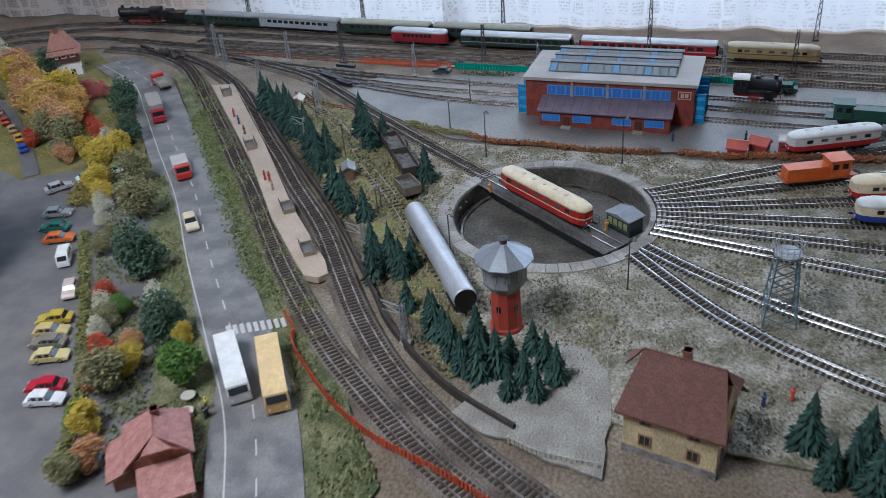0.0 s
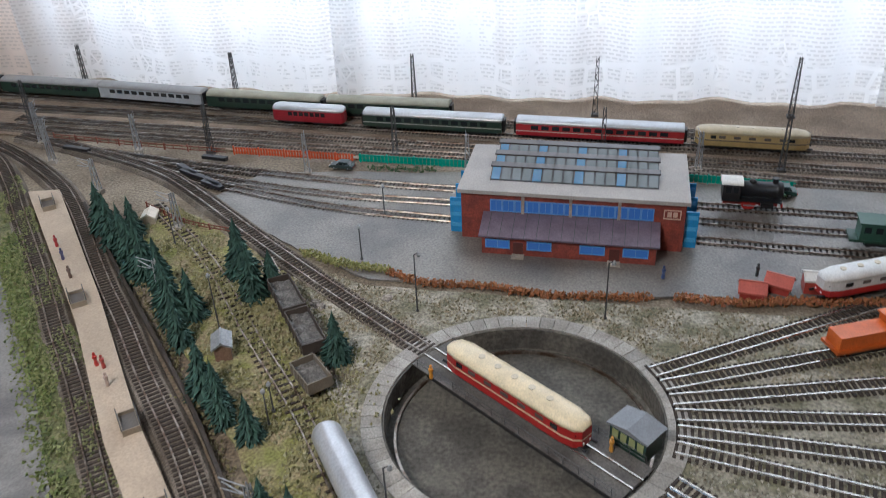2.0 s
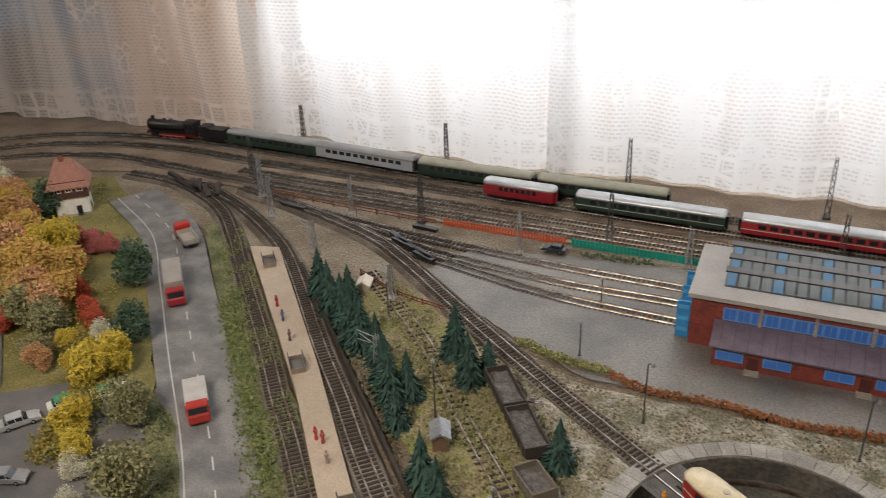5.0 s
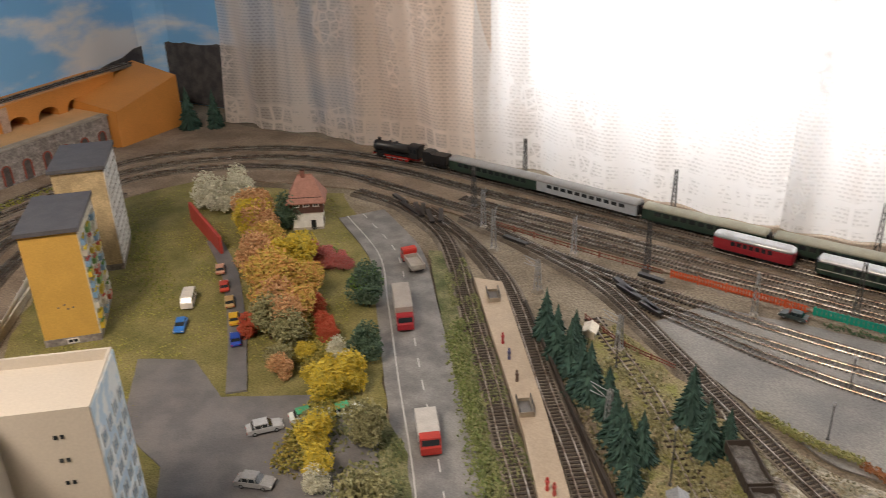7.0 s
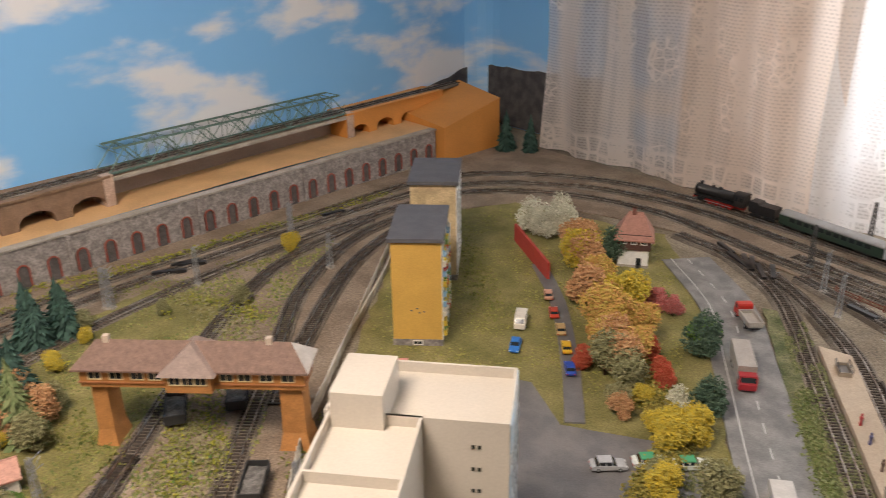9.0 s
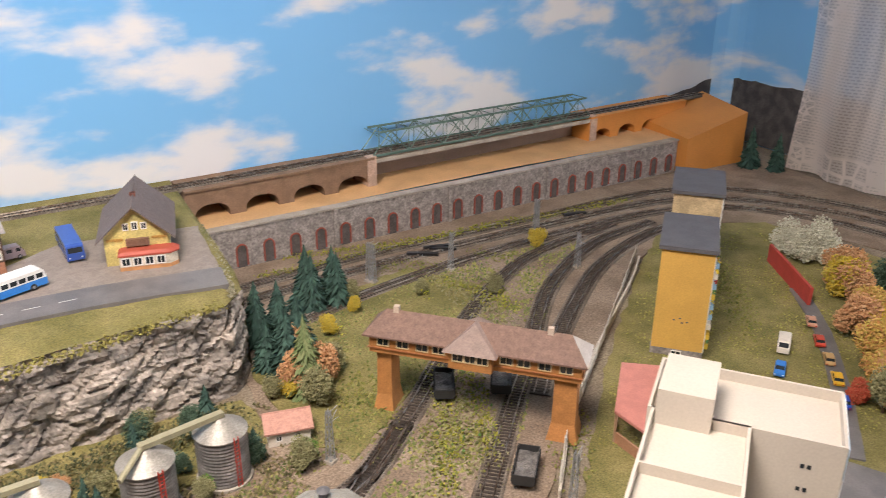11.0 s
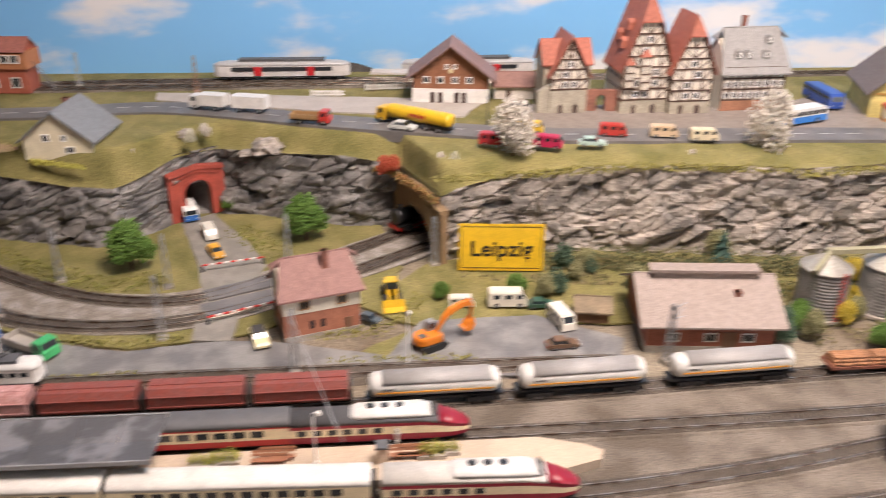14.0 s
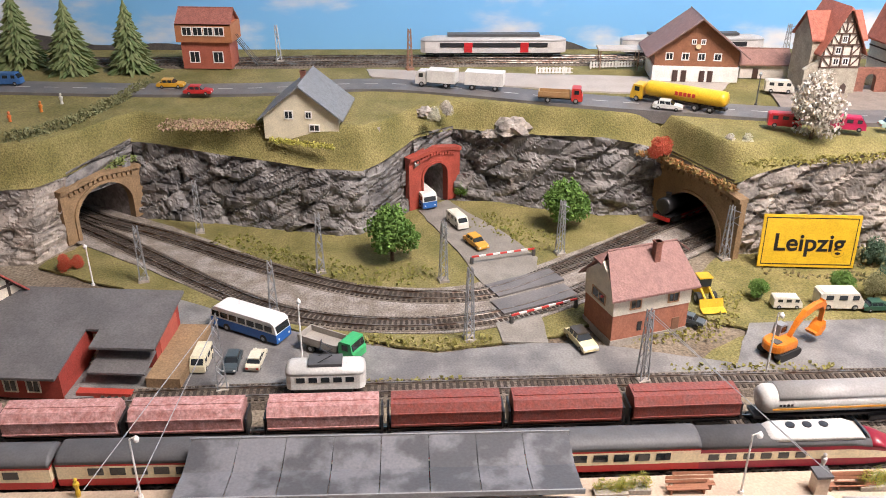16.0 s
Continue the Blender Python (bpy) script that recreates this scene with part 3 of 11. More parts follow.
def portal(name, a, b, height, material, opening, label, rise):
    """A tunnel mouth: a wall with an arched opening, a coping and a lined bore."""
    a, b = Vector(a), Vector(b)
    w = (b - a).length
    turn = heading(a, b)
    t = thing(name, at(a.x, a.y, 0, turn), label, "tunnel portal", kind="structure")
    half = opening / 2
    c = w / 2
    arc = [(c - half, 0.0)] + [(c - half * math.cos(v), rise - half * 0.85 + half * 0.85 * math.sin(v)) for v in np.linspace(0, math.pi, 17)] + [(c + half, 0.0)]
    bm = bmesh.new()
    prism(bm, [(-0.012, 0.0)] + arc + [(w + 0.012, 0.0), (w + 0.012, height * 0.9), (c, height), (-0.012, height * 0.9)], -0.004, 0.006)
    part("portal_wall", bm, material, t)
    bm = bmesh.new()
    ring = [(c + (x - c) * 1.12, z * 1.06) for x, z in arc]
    for (x0, z0), (x1, z1), (u0, v0), (u1, v1) in zip(arc, arc[1:], ring, ring[1:]):
        prism(bm, [(x0, z0), (x1, z1), (u1, v1), (u0, v0)], -0.0065, -0.003)
    part("arch_ring", bm, material, t)
    bm = bmesh.new()
    prism(bm, [(-0.012, height * 0.9), (c, height), (w + 0.012, height * 0.9), (w + 0.012, height * 0.9 + 0.006), (c, height + 0.006), (-0.012, height * 0.9 + 0.006)], -0.008, 0.008)
    part("coping", bm, material, t)
    for i in range(14):
        bm = bmesh.new()
        x = (i + 0.5) * w / 14
        z = height * 0.9 + height * 0.1 * (1 - abs(x - c) / c)
        box(bm, x - 0.0022, x + 0.0022, -0.0075, -0.003, z - 0.006, z - 0.001)
        part("corbel", bm, material, t)
    bm = bmesh.new()
    loft(bm, [[(x, 0.006, z) for x, z in arc], [(x, 0.25, z) for x, z in arc]], close=False)
    part("tunnel_lining", bm, STONE, t)
    return t


portal("tunnel_portal", PORTALS["north_portal"][1], PORTALS["north_portal"][0], 0.098, BROWNSTONE, 0.125, "brown stone double-track tunnel portal", 0.066).rotation_euler.z += 0
portal("tunnel_portal", PORTALS["red_portal"][1], PORTALS["red_portal"][0], 0.094, REDSTONE, 0.05, "bright red road tunnel portal", 0.072)
portal("tunnel_portal", PORTALS["south_portal"][1], PORTALS["south_portal"][0], 0.088, BROWNSTONE, 0.1, "brown stone double-track tunnel portal", 0.075)

# ---- tracks ----
GAUGE = 0.0165


def track(line, label="brown sleepered model railway track", rail=RAIL, step=0.0075, z=0.0, bed=True, wide=0.03):
    t = thing("railway_track", at(0, 0), label, "track", "tracks", "structure")
    l = spline(line, 0.012)
    if bed:
        bm = bmesh.new()
        sweep(bm, l, [(-0.024, -0.004), (-0.018, 0.0022), (0.018, 0.0022), (0.024, -0.004)], z)
        part("ballast_bed", bm, GRAVEL, t)
    for side in (-1, 1):
        bm = bmesh.new()
        c = side * GAUGE / 2
        sweep(bm, l, [(c - 0.0012, 0.0032), (c + 0.0012, 0.0032), (c + 0.0004, 0.0042), (c + 0.0008, 0.0056), (c - 0.0008, 0.0056), (c - 0.0004, 0.0042)], z)
        part("rail", bm, rail, t)
    s = spline(line, step)
    d = np.gradient(s[:, :2], axis=0)
    bm = bmesh.new()
    for p, q in zip(s, d):
        h = p[2] if len(p) > 2 else z
        box(bm, -0.0018, 0.0018, -wide / 2, wide / 2, h + 0.0012, h + 0.0034, at(p[0], p[1], 0, math.degrees(math.atan2(q[1], q[0])) + random.uniform(-1, 1)))
    tagged(part("sleepers", bm, SLEEPER, t), kind="stuff")
    return l


R1 = track([(1.1, 1.76), (0.7, 1.81), (0.402, 1.85), (-0.009, 1.9), (-0.616, 1.965), (-1.034, 2.035), (-1.389, 2.08), (-1.664, 2.065), (-1.856, 1.99), (-2.04, 1.83), (-2.1, 1.62), (-2.08, 1.27), (-2.066, 0.95), (-2.044, 0.69), (-2.0, 0.43)])
R2 = track([(1.1, 1.69), (0.7, 1.745), (0.384, 1.785), (0.204, 1.808), (-0.102, 1.846), (-0.44, 1.89), (-0.9, 1.955), (-1.15, 1.985), (-1.4, 2.02), (-1.62, 2.005), (-1.8, 1.935), (-1.97, 1.78), (-2.035, 1.6), (-2.03, 1.27), (-2.01, 0.95), (-1.985, 0.69), (-1.94, 0.43)])
R3 = track([(1.1, 1.57), (0.7, 1.63), (0.358, 1.68), (0.2, 1.71), (-0.387, 1.784), (-0.576, 1.803), (-0.952, 1.855), (-1.16, 1.885), (-1.346, 1.92), (-1.53, 1.94), (-1.754, 1.88), (-1.92, 1.74), (-1.975, 1.565), (-1.97, 1.25), (-1.93, 0.95), (-1.87, 0.7), (-1.8, 0.5)])
R4 = track([(0.6, 1.7), (0.2, 1.752), (-0.387, 1.825), (-0.7, 1.865), (-1.0, 1.905), (-1.16, 1.93)])
T1 = track([(0.35, 0.25), (0.12, 0.385), (0.0, 0.455), (-0.13, 0.545), (-0.266, 0.668), (-0.346, 0.755), (-0.459, 0.897), (-0.607, 1.107), (-0.687, 1.212), (-0.766, 1.321), (-0.93, 1.536), (-1.0, 1.63), (-1.1, 1.74), (-1.25, 1.83), (-1.4, 1.86)])
T2 = track([(0.35, 0.29), (0.13, 0.425), (0.02, 0.495), (-0.09, 0.57), (-0.2, 0.667), (-0.28, 0.765), (-0.345, 0.865), (-0.43, 1.0), (-0.537, 1.139), (-0.605, 1.233), (-0.684, 1.336), (-0.84, 1.552), (-0.93, 1.65), (-1.06, 1.755), (-1.2, 1.84)])
LEAD = track([(-0.198, 1.202), (-0.23, 1.228), (-0.354, 1.335), (-0.513, 1.48), (-0.651, 1.61), (-0.754, 1.69), (-0.93, 1.775), (-1.1, 1.84)])
track([(0.9, 1.46), (0.6, 1.485), (0.315, 1.52), (0.169, 1.542), (-0.193, 1.585), (-0.4, 1.608), (-0.6, 1.655), (-0.85, 1.745)], step=0.008, bed=False, z=-0.0029)
track([(0.9, 1.4), (0.6, 1.425), (0.302, 1.464), (0.16, 1.485), (-0.2, 1.532), (-0.4, 1.565), (-0.6, 1.63), (-0.75, 1.69)], step=0.008, bed=False, z=-0.0029)
C3 = track([(0.9, 1.53), (0.6, 1.545), (0.3, 1.578), (-0.197, 1.634), (-0.433, 1.665), (-0.7, 1.72), (-0.95, 1.785)], step=0.008, bed=False, z=-0.0029)
track([(0.06, 0.985), (0.141, 0.888), (0.191, 0.838), (0.268, 0.78), (0.42, 0.7), (0.7, 0.6)], rail=RAIL_SHINY, bed=False)
track([(0.075, 1.005), (0.151, 0.945), (0.257, 0.878), (0.4, 0.81), (0.7, 0.69)], rail=RAIL_SHINY, bed=False)
RADIAL = (27, 18.5, 10, 1.5, -7, -15.5)
for a in RADIAL:
    u = Vector((math.cos(radians(a)), math.sin(radians(a))))
    track([tuple(TT + u * (PIT + 0.012)), tuple(TT + u * 0.45), tuple(TT + u * 0.95)], rail=RAIL_SHINY, bed=False)
track([(-0.7, 1.56), (-0.548, 1.395), (-0.43, 1.225), (-0.335, 1.095), (-0.26, 0.98), (-0.15, 0.83)], bed=False, step=0.012, z=-0.0024)
track([(-0.46, 1.4), (-0.4, 1.3), (-0.33, 1.19), (-0.29, 1.1)], bed=False, step=0.012, z=-0.0024)
BL = track([(-1.02, 0.18), (-1.2, 0.34), (-1.323, 0.46), (-1.474, 0.625), (-1.551, 0.7), (-1.7, 0.85), (-1.82, 1.0), (-1.9, 1.15), (-1.96, 1.4)])
BR = track([(-0.98, 0.33), (-1.1, 0.48), (-1.224, 0.6), (-1.411, 0.765), (-1.518, 0.865), (-1.735, 1.06), (-1.88, 1.28), (-1.93, 1.5)])
track([(-1.42, 0.82), (-1.53, 0.925), (-1.753, 1.186), (-1.86, 1.4), (-1.9, 1.6)])
HOP = track([(-1.06, -2.2), (-1.07, -1.6), (-1.083, -1.369), (-1.131, -0.872), (-1.176, -0.471), (-1.215, -0.2), (-1.245, 0.0), (-1.265, 0.17), (-1.305, 0.36), (-1.36, 0.5), (-1.45, 0.6)])
VTL = track([(-0.99, -2.2), (-1.012, -1.5), (-1.026, -1.339), (-1.052, -1.027), (-1.086, -0.684), (-1.106, -0.48), (-1.13, -0.25), (-1.16, 0.0), (-1.2, 0.25), (-1.27, 0.42)])
ICE = track([(-0.92, -2.2), (-0.955, -1.3), (-0.966, -1.1), (-0.995, -0.6), (-1.01, -0.4), (-1.05, -0.2), (-1.1, -0.02), (-1.15, 0.12)])
SIDE = track([(-1.16, -1.3), (-1.18, -1.15), (-1.197, -0.988), (-1.216, -0.802), (-1.25, -0.44), (-1.262, -0.3)])
track([(-0.86, -1.6), (-0.9, -0.9), (-0.94, -0.4), (-1.0, -0.1), (-1.05, 0.1), (-1.08, 0.35)])
CO = track([(-1.75, -1.66), (-1.638, -1.515), (-1.572, -1.375), (-1.487, -1.22), (-1.425, -1.086), (-1.405, -0.975), (-1.422, -0.882), (-1.48, -0.805), (-1.541, -0.735), (-1.635, -0.635), (-1.72, -0.538), (-1.85, -0.38)], step=0.0068)
CI = track([(-1.69, -1.66), (-1.584, -1.49), (-1.503, -1.375), (-1.423, -1.265), (-1.36, -1.16), (-1.335, -1.057), (-1.338, -0.955), (-1.366, -0.861), (-1.415, -0.785), (-1.475, -0.715), (-1.557, -0.62), (-1.642, -0.525), (-1.78, -0.37)], step=0.0068)
UP = track([(SKY(-2.4) + 0.1, -2.4, 0.16), (-2.03, -1.5, 0.16), (-2.07, -1.2, 0.16), (-2.085, -1.0, 0.16), (-2.11, -0.7, 0.16), (-2.15, -0.3, 0.16), (-2.19, 0.1, 0.16), (-2.23, 0.5, 0.16), (-2.27, 0.85, 0.16), (-2.33, 1.35, 0.16), (-2.38, 1.75, 0.16), (-2.42, 2.1, 0.16)])
track([(-2.0, -1.75, 0.16), (-2.0, -1.4, 0.16), (-2.03, -1.1, 0.16), (-2.06, -0.8, 0.16), (-2.11, -0.3, 0.16)])
# ---- kinds of things ----
def mid(a, b, z=0.0, s=1.0):
    """A pose half way between two places, heading from a to b."""
    return at((a[0] + b[0]) / 2, (a[1] + b[1]) / 2, z, heading(a, b), s)


def along(line, value, axis=1, z=0.0056, flip=False):
    """The pose on a track where its x or y takes a value."""
    i = int(np.argmin(np.abs(line[:, axis] - value)))
    i = min(max(i, 1), len(line) - 2)
    a, b = line[i - 1], line[i + 1]
    h = line[i][2] if line.shape[1] > 2 else 0
    return at(line[i][0], line[i][1], z + h, heading(a, b) + (180 if flip else 0))


CACHE = {}


def shared(key, make, material, smooth=False, bevel=0.0):
    """Mesh data that alike pieces share."""
    if key not in CACHE:
        bm = bmesh.new()
        make(bm)
        CACHE[key] = mesh(key[0], bm, material, smooth, bevel)
    return CACHE[key]


def piece(name, data, parent, m, label=""):
    ob = new(name, data)
    ob.parent = parent
    ob.matrix_basis = m
    if label:
        ob["label"] = label
    return ob


def wheels(t, xs, y, r, w=0.004, name="wheel", material=None):
    me = shared((name, round(r, 5), w), lambda bm: (lathe(bm, [(r * 0.6, -w / 2), (r, -w / 2 + 0.0004), (r, w / 2 - 0.0004), (r * 0.6, w / 2)], n=14)), material or TYRE)
    hub = shared(("hub", round(r, 5), w), lambda bm: lathe(bm, [(r * 0.5, -w / 2 - 0.0003), (r * 0.3, -w / 2 - 0.0005), (r * 0.3, w / 2 + 0.0005), (r * 0.5, w / 2 + 0.0003)], n=8), GREYMETAL)
    for x in xs:
        for s in (-1, 1):
            ob = piece(name, me, t, pose(x, s * y, r, 90))
            piece("hub", hub, ob, Matrix.Identity(4))


def panes(t, items, y, h, z, material, key, both=True, thick=0.0005, name="window_pane"):
    """Panes along both sides of a vehicle: middle and width pairs."""
    for x, w in items:
        me = shared((name, key, round(w, 4), round(h, 4)), lambda bm, w=w: box(bm, -w / 2, w / 2, -thick, thick, -h / 2, h / 2), material)
        for s in ((-1, 1) if both else (-1,)):
            piece(name, me, t, Matrix.Translation((x, s * y, z)))


def car(m, colour, label, group="", s=1.0, roof=None, name="car", estate=False):
    """A model saloon about 48 mm long."""
    t = thing(name, m @ Matrix.Scale(s, 4), label, "car", group)
    p = paint(*colour)
    bm = bmesh.new()
    prism(bm, [(-0.024, 0.0035), (-0.0245, 0.008), (-0.022, 0.0098), (-0.012, 0.0105), (0.009, 0.0102), (0.021, 0.0088), (0.0245, 0.0065), (0.0245, 0.0035)], -0.0095, 0.0095)
    part("body", bm, p, t, bevel=0.0012)
    back = -0.02 if estate else -0.015
    bm = bmesh.new()
    loft(bm, [[(back - 0.003, -0.0088, 0.0098), (0.0105, -0.0088, 0.0098), (0.0105, 0.0088, 0.0098), (back - 0.003, 0.0088, 0.0098)], [(back + 0.001, -0.0072, 0.0152), (0.004, -0.0072, 0.0152), (0.004, 0.0072, 0.0152), (back + 0.001, 0.0072, 0.0152)]])
    part("glasshouse", bm, GLASS, t)
    bm = bmesh.new()
    box(bm, back + 0.0005, 0.0045, -0.0076, 0.0076, 0.0148, 0.0163)
    part("roof", bm, paint(*roof) if roof else p, t, bevel=0.0006)
    for x0, x1 in ((-0.0055, -0.0045), (0.0033, 0.0043), (back + 0.0004, back + 0.0016)):
        bm = bmesh.new()
        for y in (-1, 1):
            loft(bm, [[(x0 + 0.001, y * 0.0090, 0.0098), (x1 + 0.001, y * 0.0090, 0.0098), (x1 + 0.001, y * 0.0082, 0.0098), (x0 + 0.001, y * 0.0082, 0.0098)], [(x0, y * 0.0077, 0.015), (x1, y * 0.0077, 0.015), (x1, y * 0.007, 0.015), (x0, y * 0.007, 0.015)]])
        part("pillar", bm, p, t)
    wheels(t, (-0.0145, 0.0145), 0.0082, 0.0036, 0.003)
    for x, mm, nm in ((0.0246, WHITE, "headlight"), (-0.0247, RED, "tail_light")):
        me = shared((nm,), lambda bm: box(bm, -0.0004, 0.0004, -0.0015, 0.0015, -0.001, 0.001), mm)
        for y in (-0.007, 0.007):
            piece(nm, me, t, Matrix.Translation((x, y, 0.0065)))
    return t


def van(m, colour, label, group="", s=1.0, name="van", roof=None, length=0.05):
    t = thing(name, m @ Matrix.Scale(s, 4), label, "van", group)
    h = length / 2
    bm = bmesh.new()
    prism(bm, [(-h, 0.003), (-h, 0.02), (-h + 0.002, 0.0215), (h - 0.008, 0.0215), (h - 0.001, 0.012), (h, 0.003)], -0.01, 0.01)
    part("body", bm, paint(*colour), t, bevel=0.0014)
    bm = bmesh.new()
    box(bm, -h + 0.003, h - 0.009, -0.0085, 0.0085, 0.0216, 0.0224)
    part("roof", bm, paint(*(roof or colour)), t)
    panes(t, [(-h + 0.01, 0.008), (0.0, 0.009), (h - 0.011, 0.007)], 0.01, 0.0055, 0.0165, GLASS, "van")
    bm = bmesh.new()
    box(bm, -0.0005, 0.0005, -0.008, 0.008, -0.0042, 0.0042, pose(h - 0.0045, 0, 0.0166, 0, -37, 0))
    part("windscreen", bm, GLASS, t)
    wheels(t, (-h * 0.6, h * 0.6), 0.0088, 0.004, 0.003)
    return t


def bus(m, low, high, label, s=1.0, length=0.125, name="bus"):
    """A coach or city bus with its band of windows."""
    t = thing(name, m @ Matrix.Scale(s, 4), label, "bus")
    h = length / 2
    bm = bmesh.new()
    prism(bm, [(-h, 0.004), (-h, 0.016), (h, 0.016), (h + 0.0006, 0.004)], -0.0145, 0.0145)
    part("lower_body", bm, paint(*low), t, bevel=0.001)
    bm = bmesh.new()
    prism(bm, [(-h, 0.0162), (-h + 0.003, 0.029), (-h + 0.008, 0.032), (h - 0.008, 0.032), (h - 0.003, 0.029), (h, 0.0162)], -0.0144, 0.0144)
    part("upper_body", bm, paint(*high), t, bevel=0.0025)
    n = int(length / 0.014)
    panes(t, [(-h + (i + 0.6) * (length - 0.006) / n, 0.0115) for i in range(n)], 0.01435, 0.0075, 0.0225, GLASS, "bus")
    for x, a in ((h - 0.0012, -13), (-h + 0.0012, 13)):
        bm = bmesh.new()
        box(bm, -0.0007, 0.0007, -0.012, 0.012, -0.0045, 0.0045, pose(x, 0, 0.022, 0, a, 0))
        part("windscreen", bm, GLASS, t)
    wheels(t, (-h * 0.52, h * 0.6), 0.0125, 0.0056, 0.005)
    for y in (-0.01, 0.01):
        piece("headlight", shared(("headlight", 2), lambda bm: lathe(bm, [(0.0015, -0.0005), (0.0015, 0.0005)], n=8), WHITE), t, pose(h + 0.0006, y, 0.009, 0, 90, 0))
    return t


def lorry(m, cab, load, label, s=1.0, length=0.09, box_h=0.03, tank=False, flat=False, name="lorry", gap=0.0):
    """A lorry: cab, chassis and its box, flat bed or tank."""
    t = thing(name, m @ Matrix.Scale(s, 4), label, "lorry")
    h = length / 2
    c = h - 0.02
    bm = bmesh.new()
    box(bm, -h, h - 0.002, -0.007, 0.007, 0.006, 0.009)
    part("chassis", bm, BLACK, t)
    bm = bmesh.new()
    prism(bm, [(c, 0.005), (c, 0.026), (c + 0.002, 0.028), (h - 0.004, 0.028), (h - 0.0015, 0.017), (h, 0.015), (h, 0.005)], -0.0135, 0.0135)
    cabin = part("cab", bm, paint(*cab), t, bevel=0.0014)
    bm = bmesh.new()
    box(bm, -0.0005, 0.0005, -0.0115, 0.0115, -0.004, 0.004, pose(h - 0.0024, 0, 0.0222, 0, -13, 0))
    part("windscreen", bm, GLASS, cabin)
    panes(cabin, [(c + 0.009, 0.008)], 0.0135, 0.007, 0.0215, GLASS, "cab")
    bm = bmesh.new()
    if tank:
        loft(bm, [[(x, r * 0.0145 * math.cos(v), 0.0225 + r * 0.0125 * math.sin(v)) for v in np.linspace(0, 2 * math.pi, 18, endpoint=False)] for x, r in ((-h, 0.6), (-h + 0.003, 0.95), (-h + 0.008, 1), (c - 0.01, 1), (c - 0.005, 0.95), (c - 0.002, 0.6))])
        part("tank", bm, paint(*load), t, smooth=True)
    elif flat:
        for x0, x1, y0, y1, z1 in ((-h, c - 0.002, -0.0135, 0.0135, 0.0125), (-h, c - 0.002, -0.0135, -0.012, 0.02), (-h, c - 0.002, 0.012, 0.0135, 0.02), (-h, -h + 0.0015, -0.0135, 0.0135, 0.02), (c - 0.0035, c - 0.002, -0.0135, 0.0135, 0.02)):
            box(bm, x0, x1, y0, y1, 0.01, z1)
        part("flat_bed", bm, paint(*load), t)
    else:
        box(bm, -h, c - 0.002 - gap, -0.0145, 0.0145, 0.0095, 0.0095 + box_h)
        part("cargo_box", bm, paint(*load), t, bevel=0.0008)
    wheels(t, (-h * 0.72, -h * 0.4, c + 0.009) if length > 0.08 else (-h * 0.55, c + 0.008), 0.0112, 0.0055, 0.005)
    return t


def rail_body(t, length, bands, roof, width=0.0325, nose=0.0, low=0.009):
    """The body of a carriage as stacked bands of colour under a curved roof. bands: top height and paint."""
    h, w = length / 2, width / 2
    z0 = low
    for z1, material, nm in bands:
        bm = bmesh.new()
        if nose:
            prism(bm, [(-h + nose * 0.35, 0), (h - nose * 0.35, 0), (h, 0), (h, 1), (-h, 1), (-h, 0)][2:], -w, w)
            bm.clear()
            xs = [-h, -h + nose * 0.3, -h + nose, h - nose, h - nose * 0.3, h]
            ws = [0.45, 0.82, 1, 1, 0.82, 0.45]
            loft(bm, [[(x, -w * k, z0), (x, w * k, z0), (x, w * k, z1), (x, -w * k, z1)] for x, k in zip(xs, ws)])
        else:
            box(bm, -h, h, -w, w, z0, z1)
        part(nm, bm, material, t)
        z0 = z1
    bm = bmesh.new()
    rings = []
    ends = [(-h, 0.45, 0.35), (-h + nose * 0.3, 0.82, 0.75), (-h + nose, 1, 1), (h - nose, 1, 1), (h - nose * 0.3, 0.82, 0.75), (h, 0.45, 0.35)] if nose else [(-h, 1, 0.9), (-h + 0.003, 1, 1), (h - 0.003, 1, 1), (h, 1, 0.9)]
    for x, k, up in ends:
        rings.append([(x, w * k * math.cos(v) * 1.005, z0 + 0.0095 * up * math.sin(v) ** 0.8) for v in np.linspace(0, math.pi, 11)])
    loft(bm, rings)
    part("roof", bm, roof, t, smooth=True)
    return z0


def bogies(t, xs, axles=(-0.014, 0.014), r=0.0055, half=0.0085):
    for x in xs:
        bm = bmesh.new()
        for s in (-1, 1):
            box(bm, x + axles[0] - 0.006, x + axles[-1] + 0.006, s * 0.0115 - 0.0012, s * 0.0115 + 0.0012, 0.0035, 0.0085)
        box(bm, x - 0.004, x + 0.004, -0.0115, 0.0115, 0.005, 0.0095)
        b = part("bogie", bm, BLACK, t)
        for a in axles:
            for s in (-1, 1):
                piece("wheel", shared(("rail_wheel", r), lambda bm: lathe(bm, [(r * 0.5, -0.0012), (r, -0.001), (r, 0.0008), (r + 0.0008, 0.001), (r + 0.0008, 0.0014)], n=14), BLACK), b, pose(x + a, s * half, r, 90))


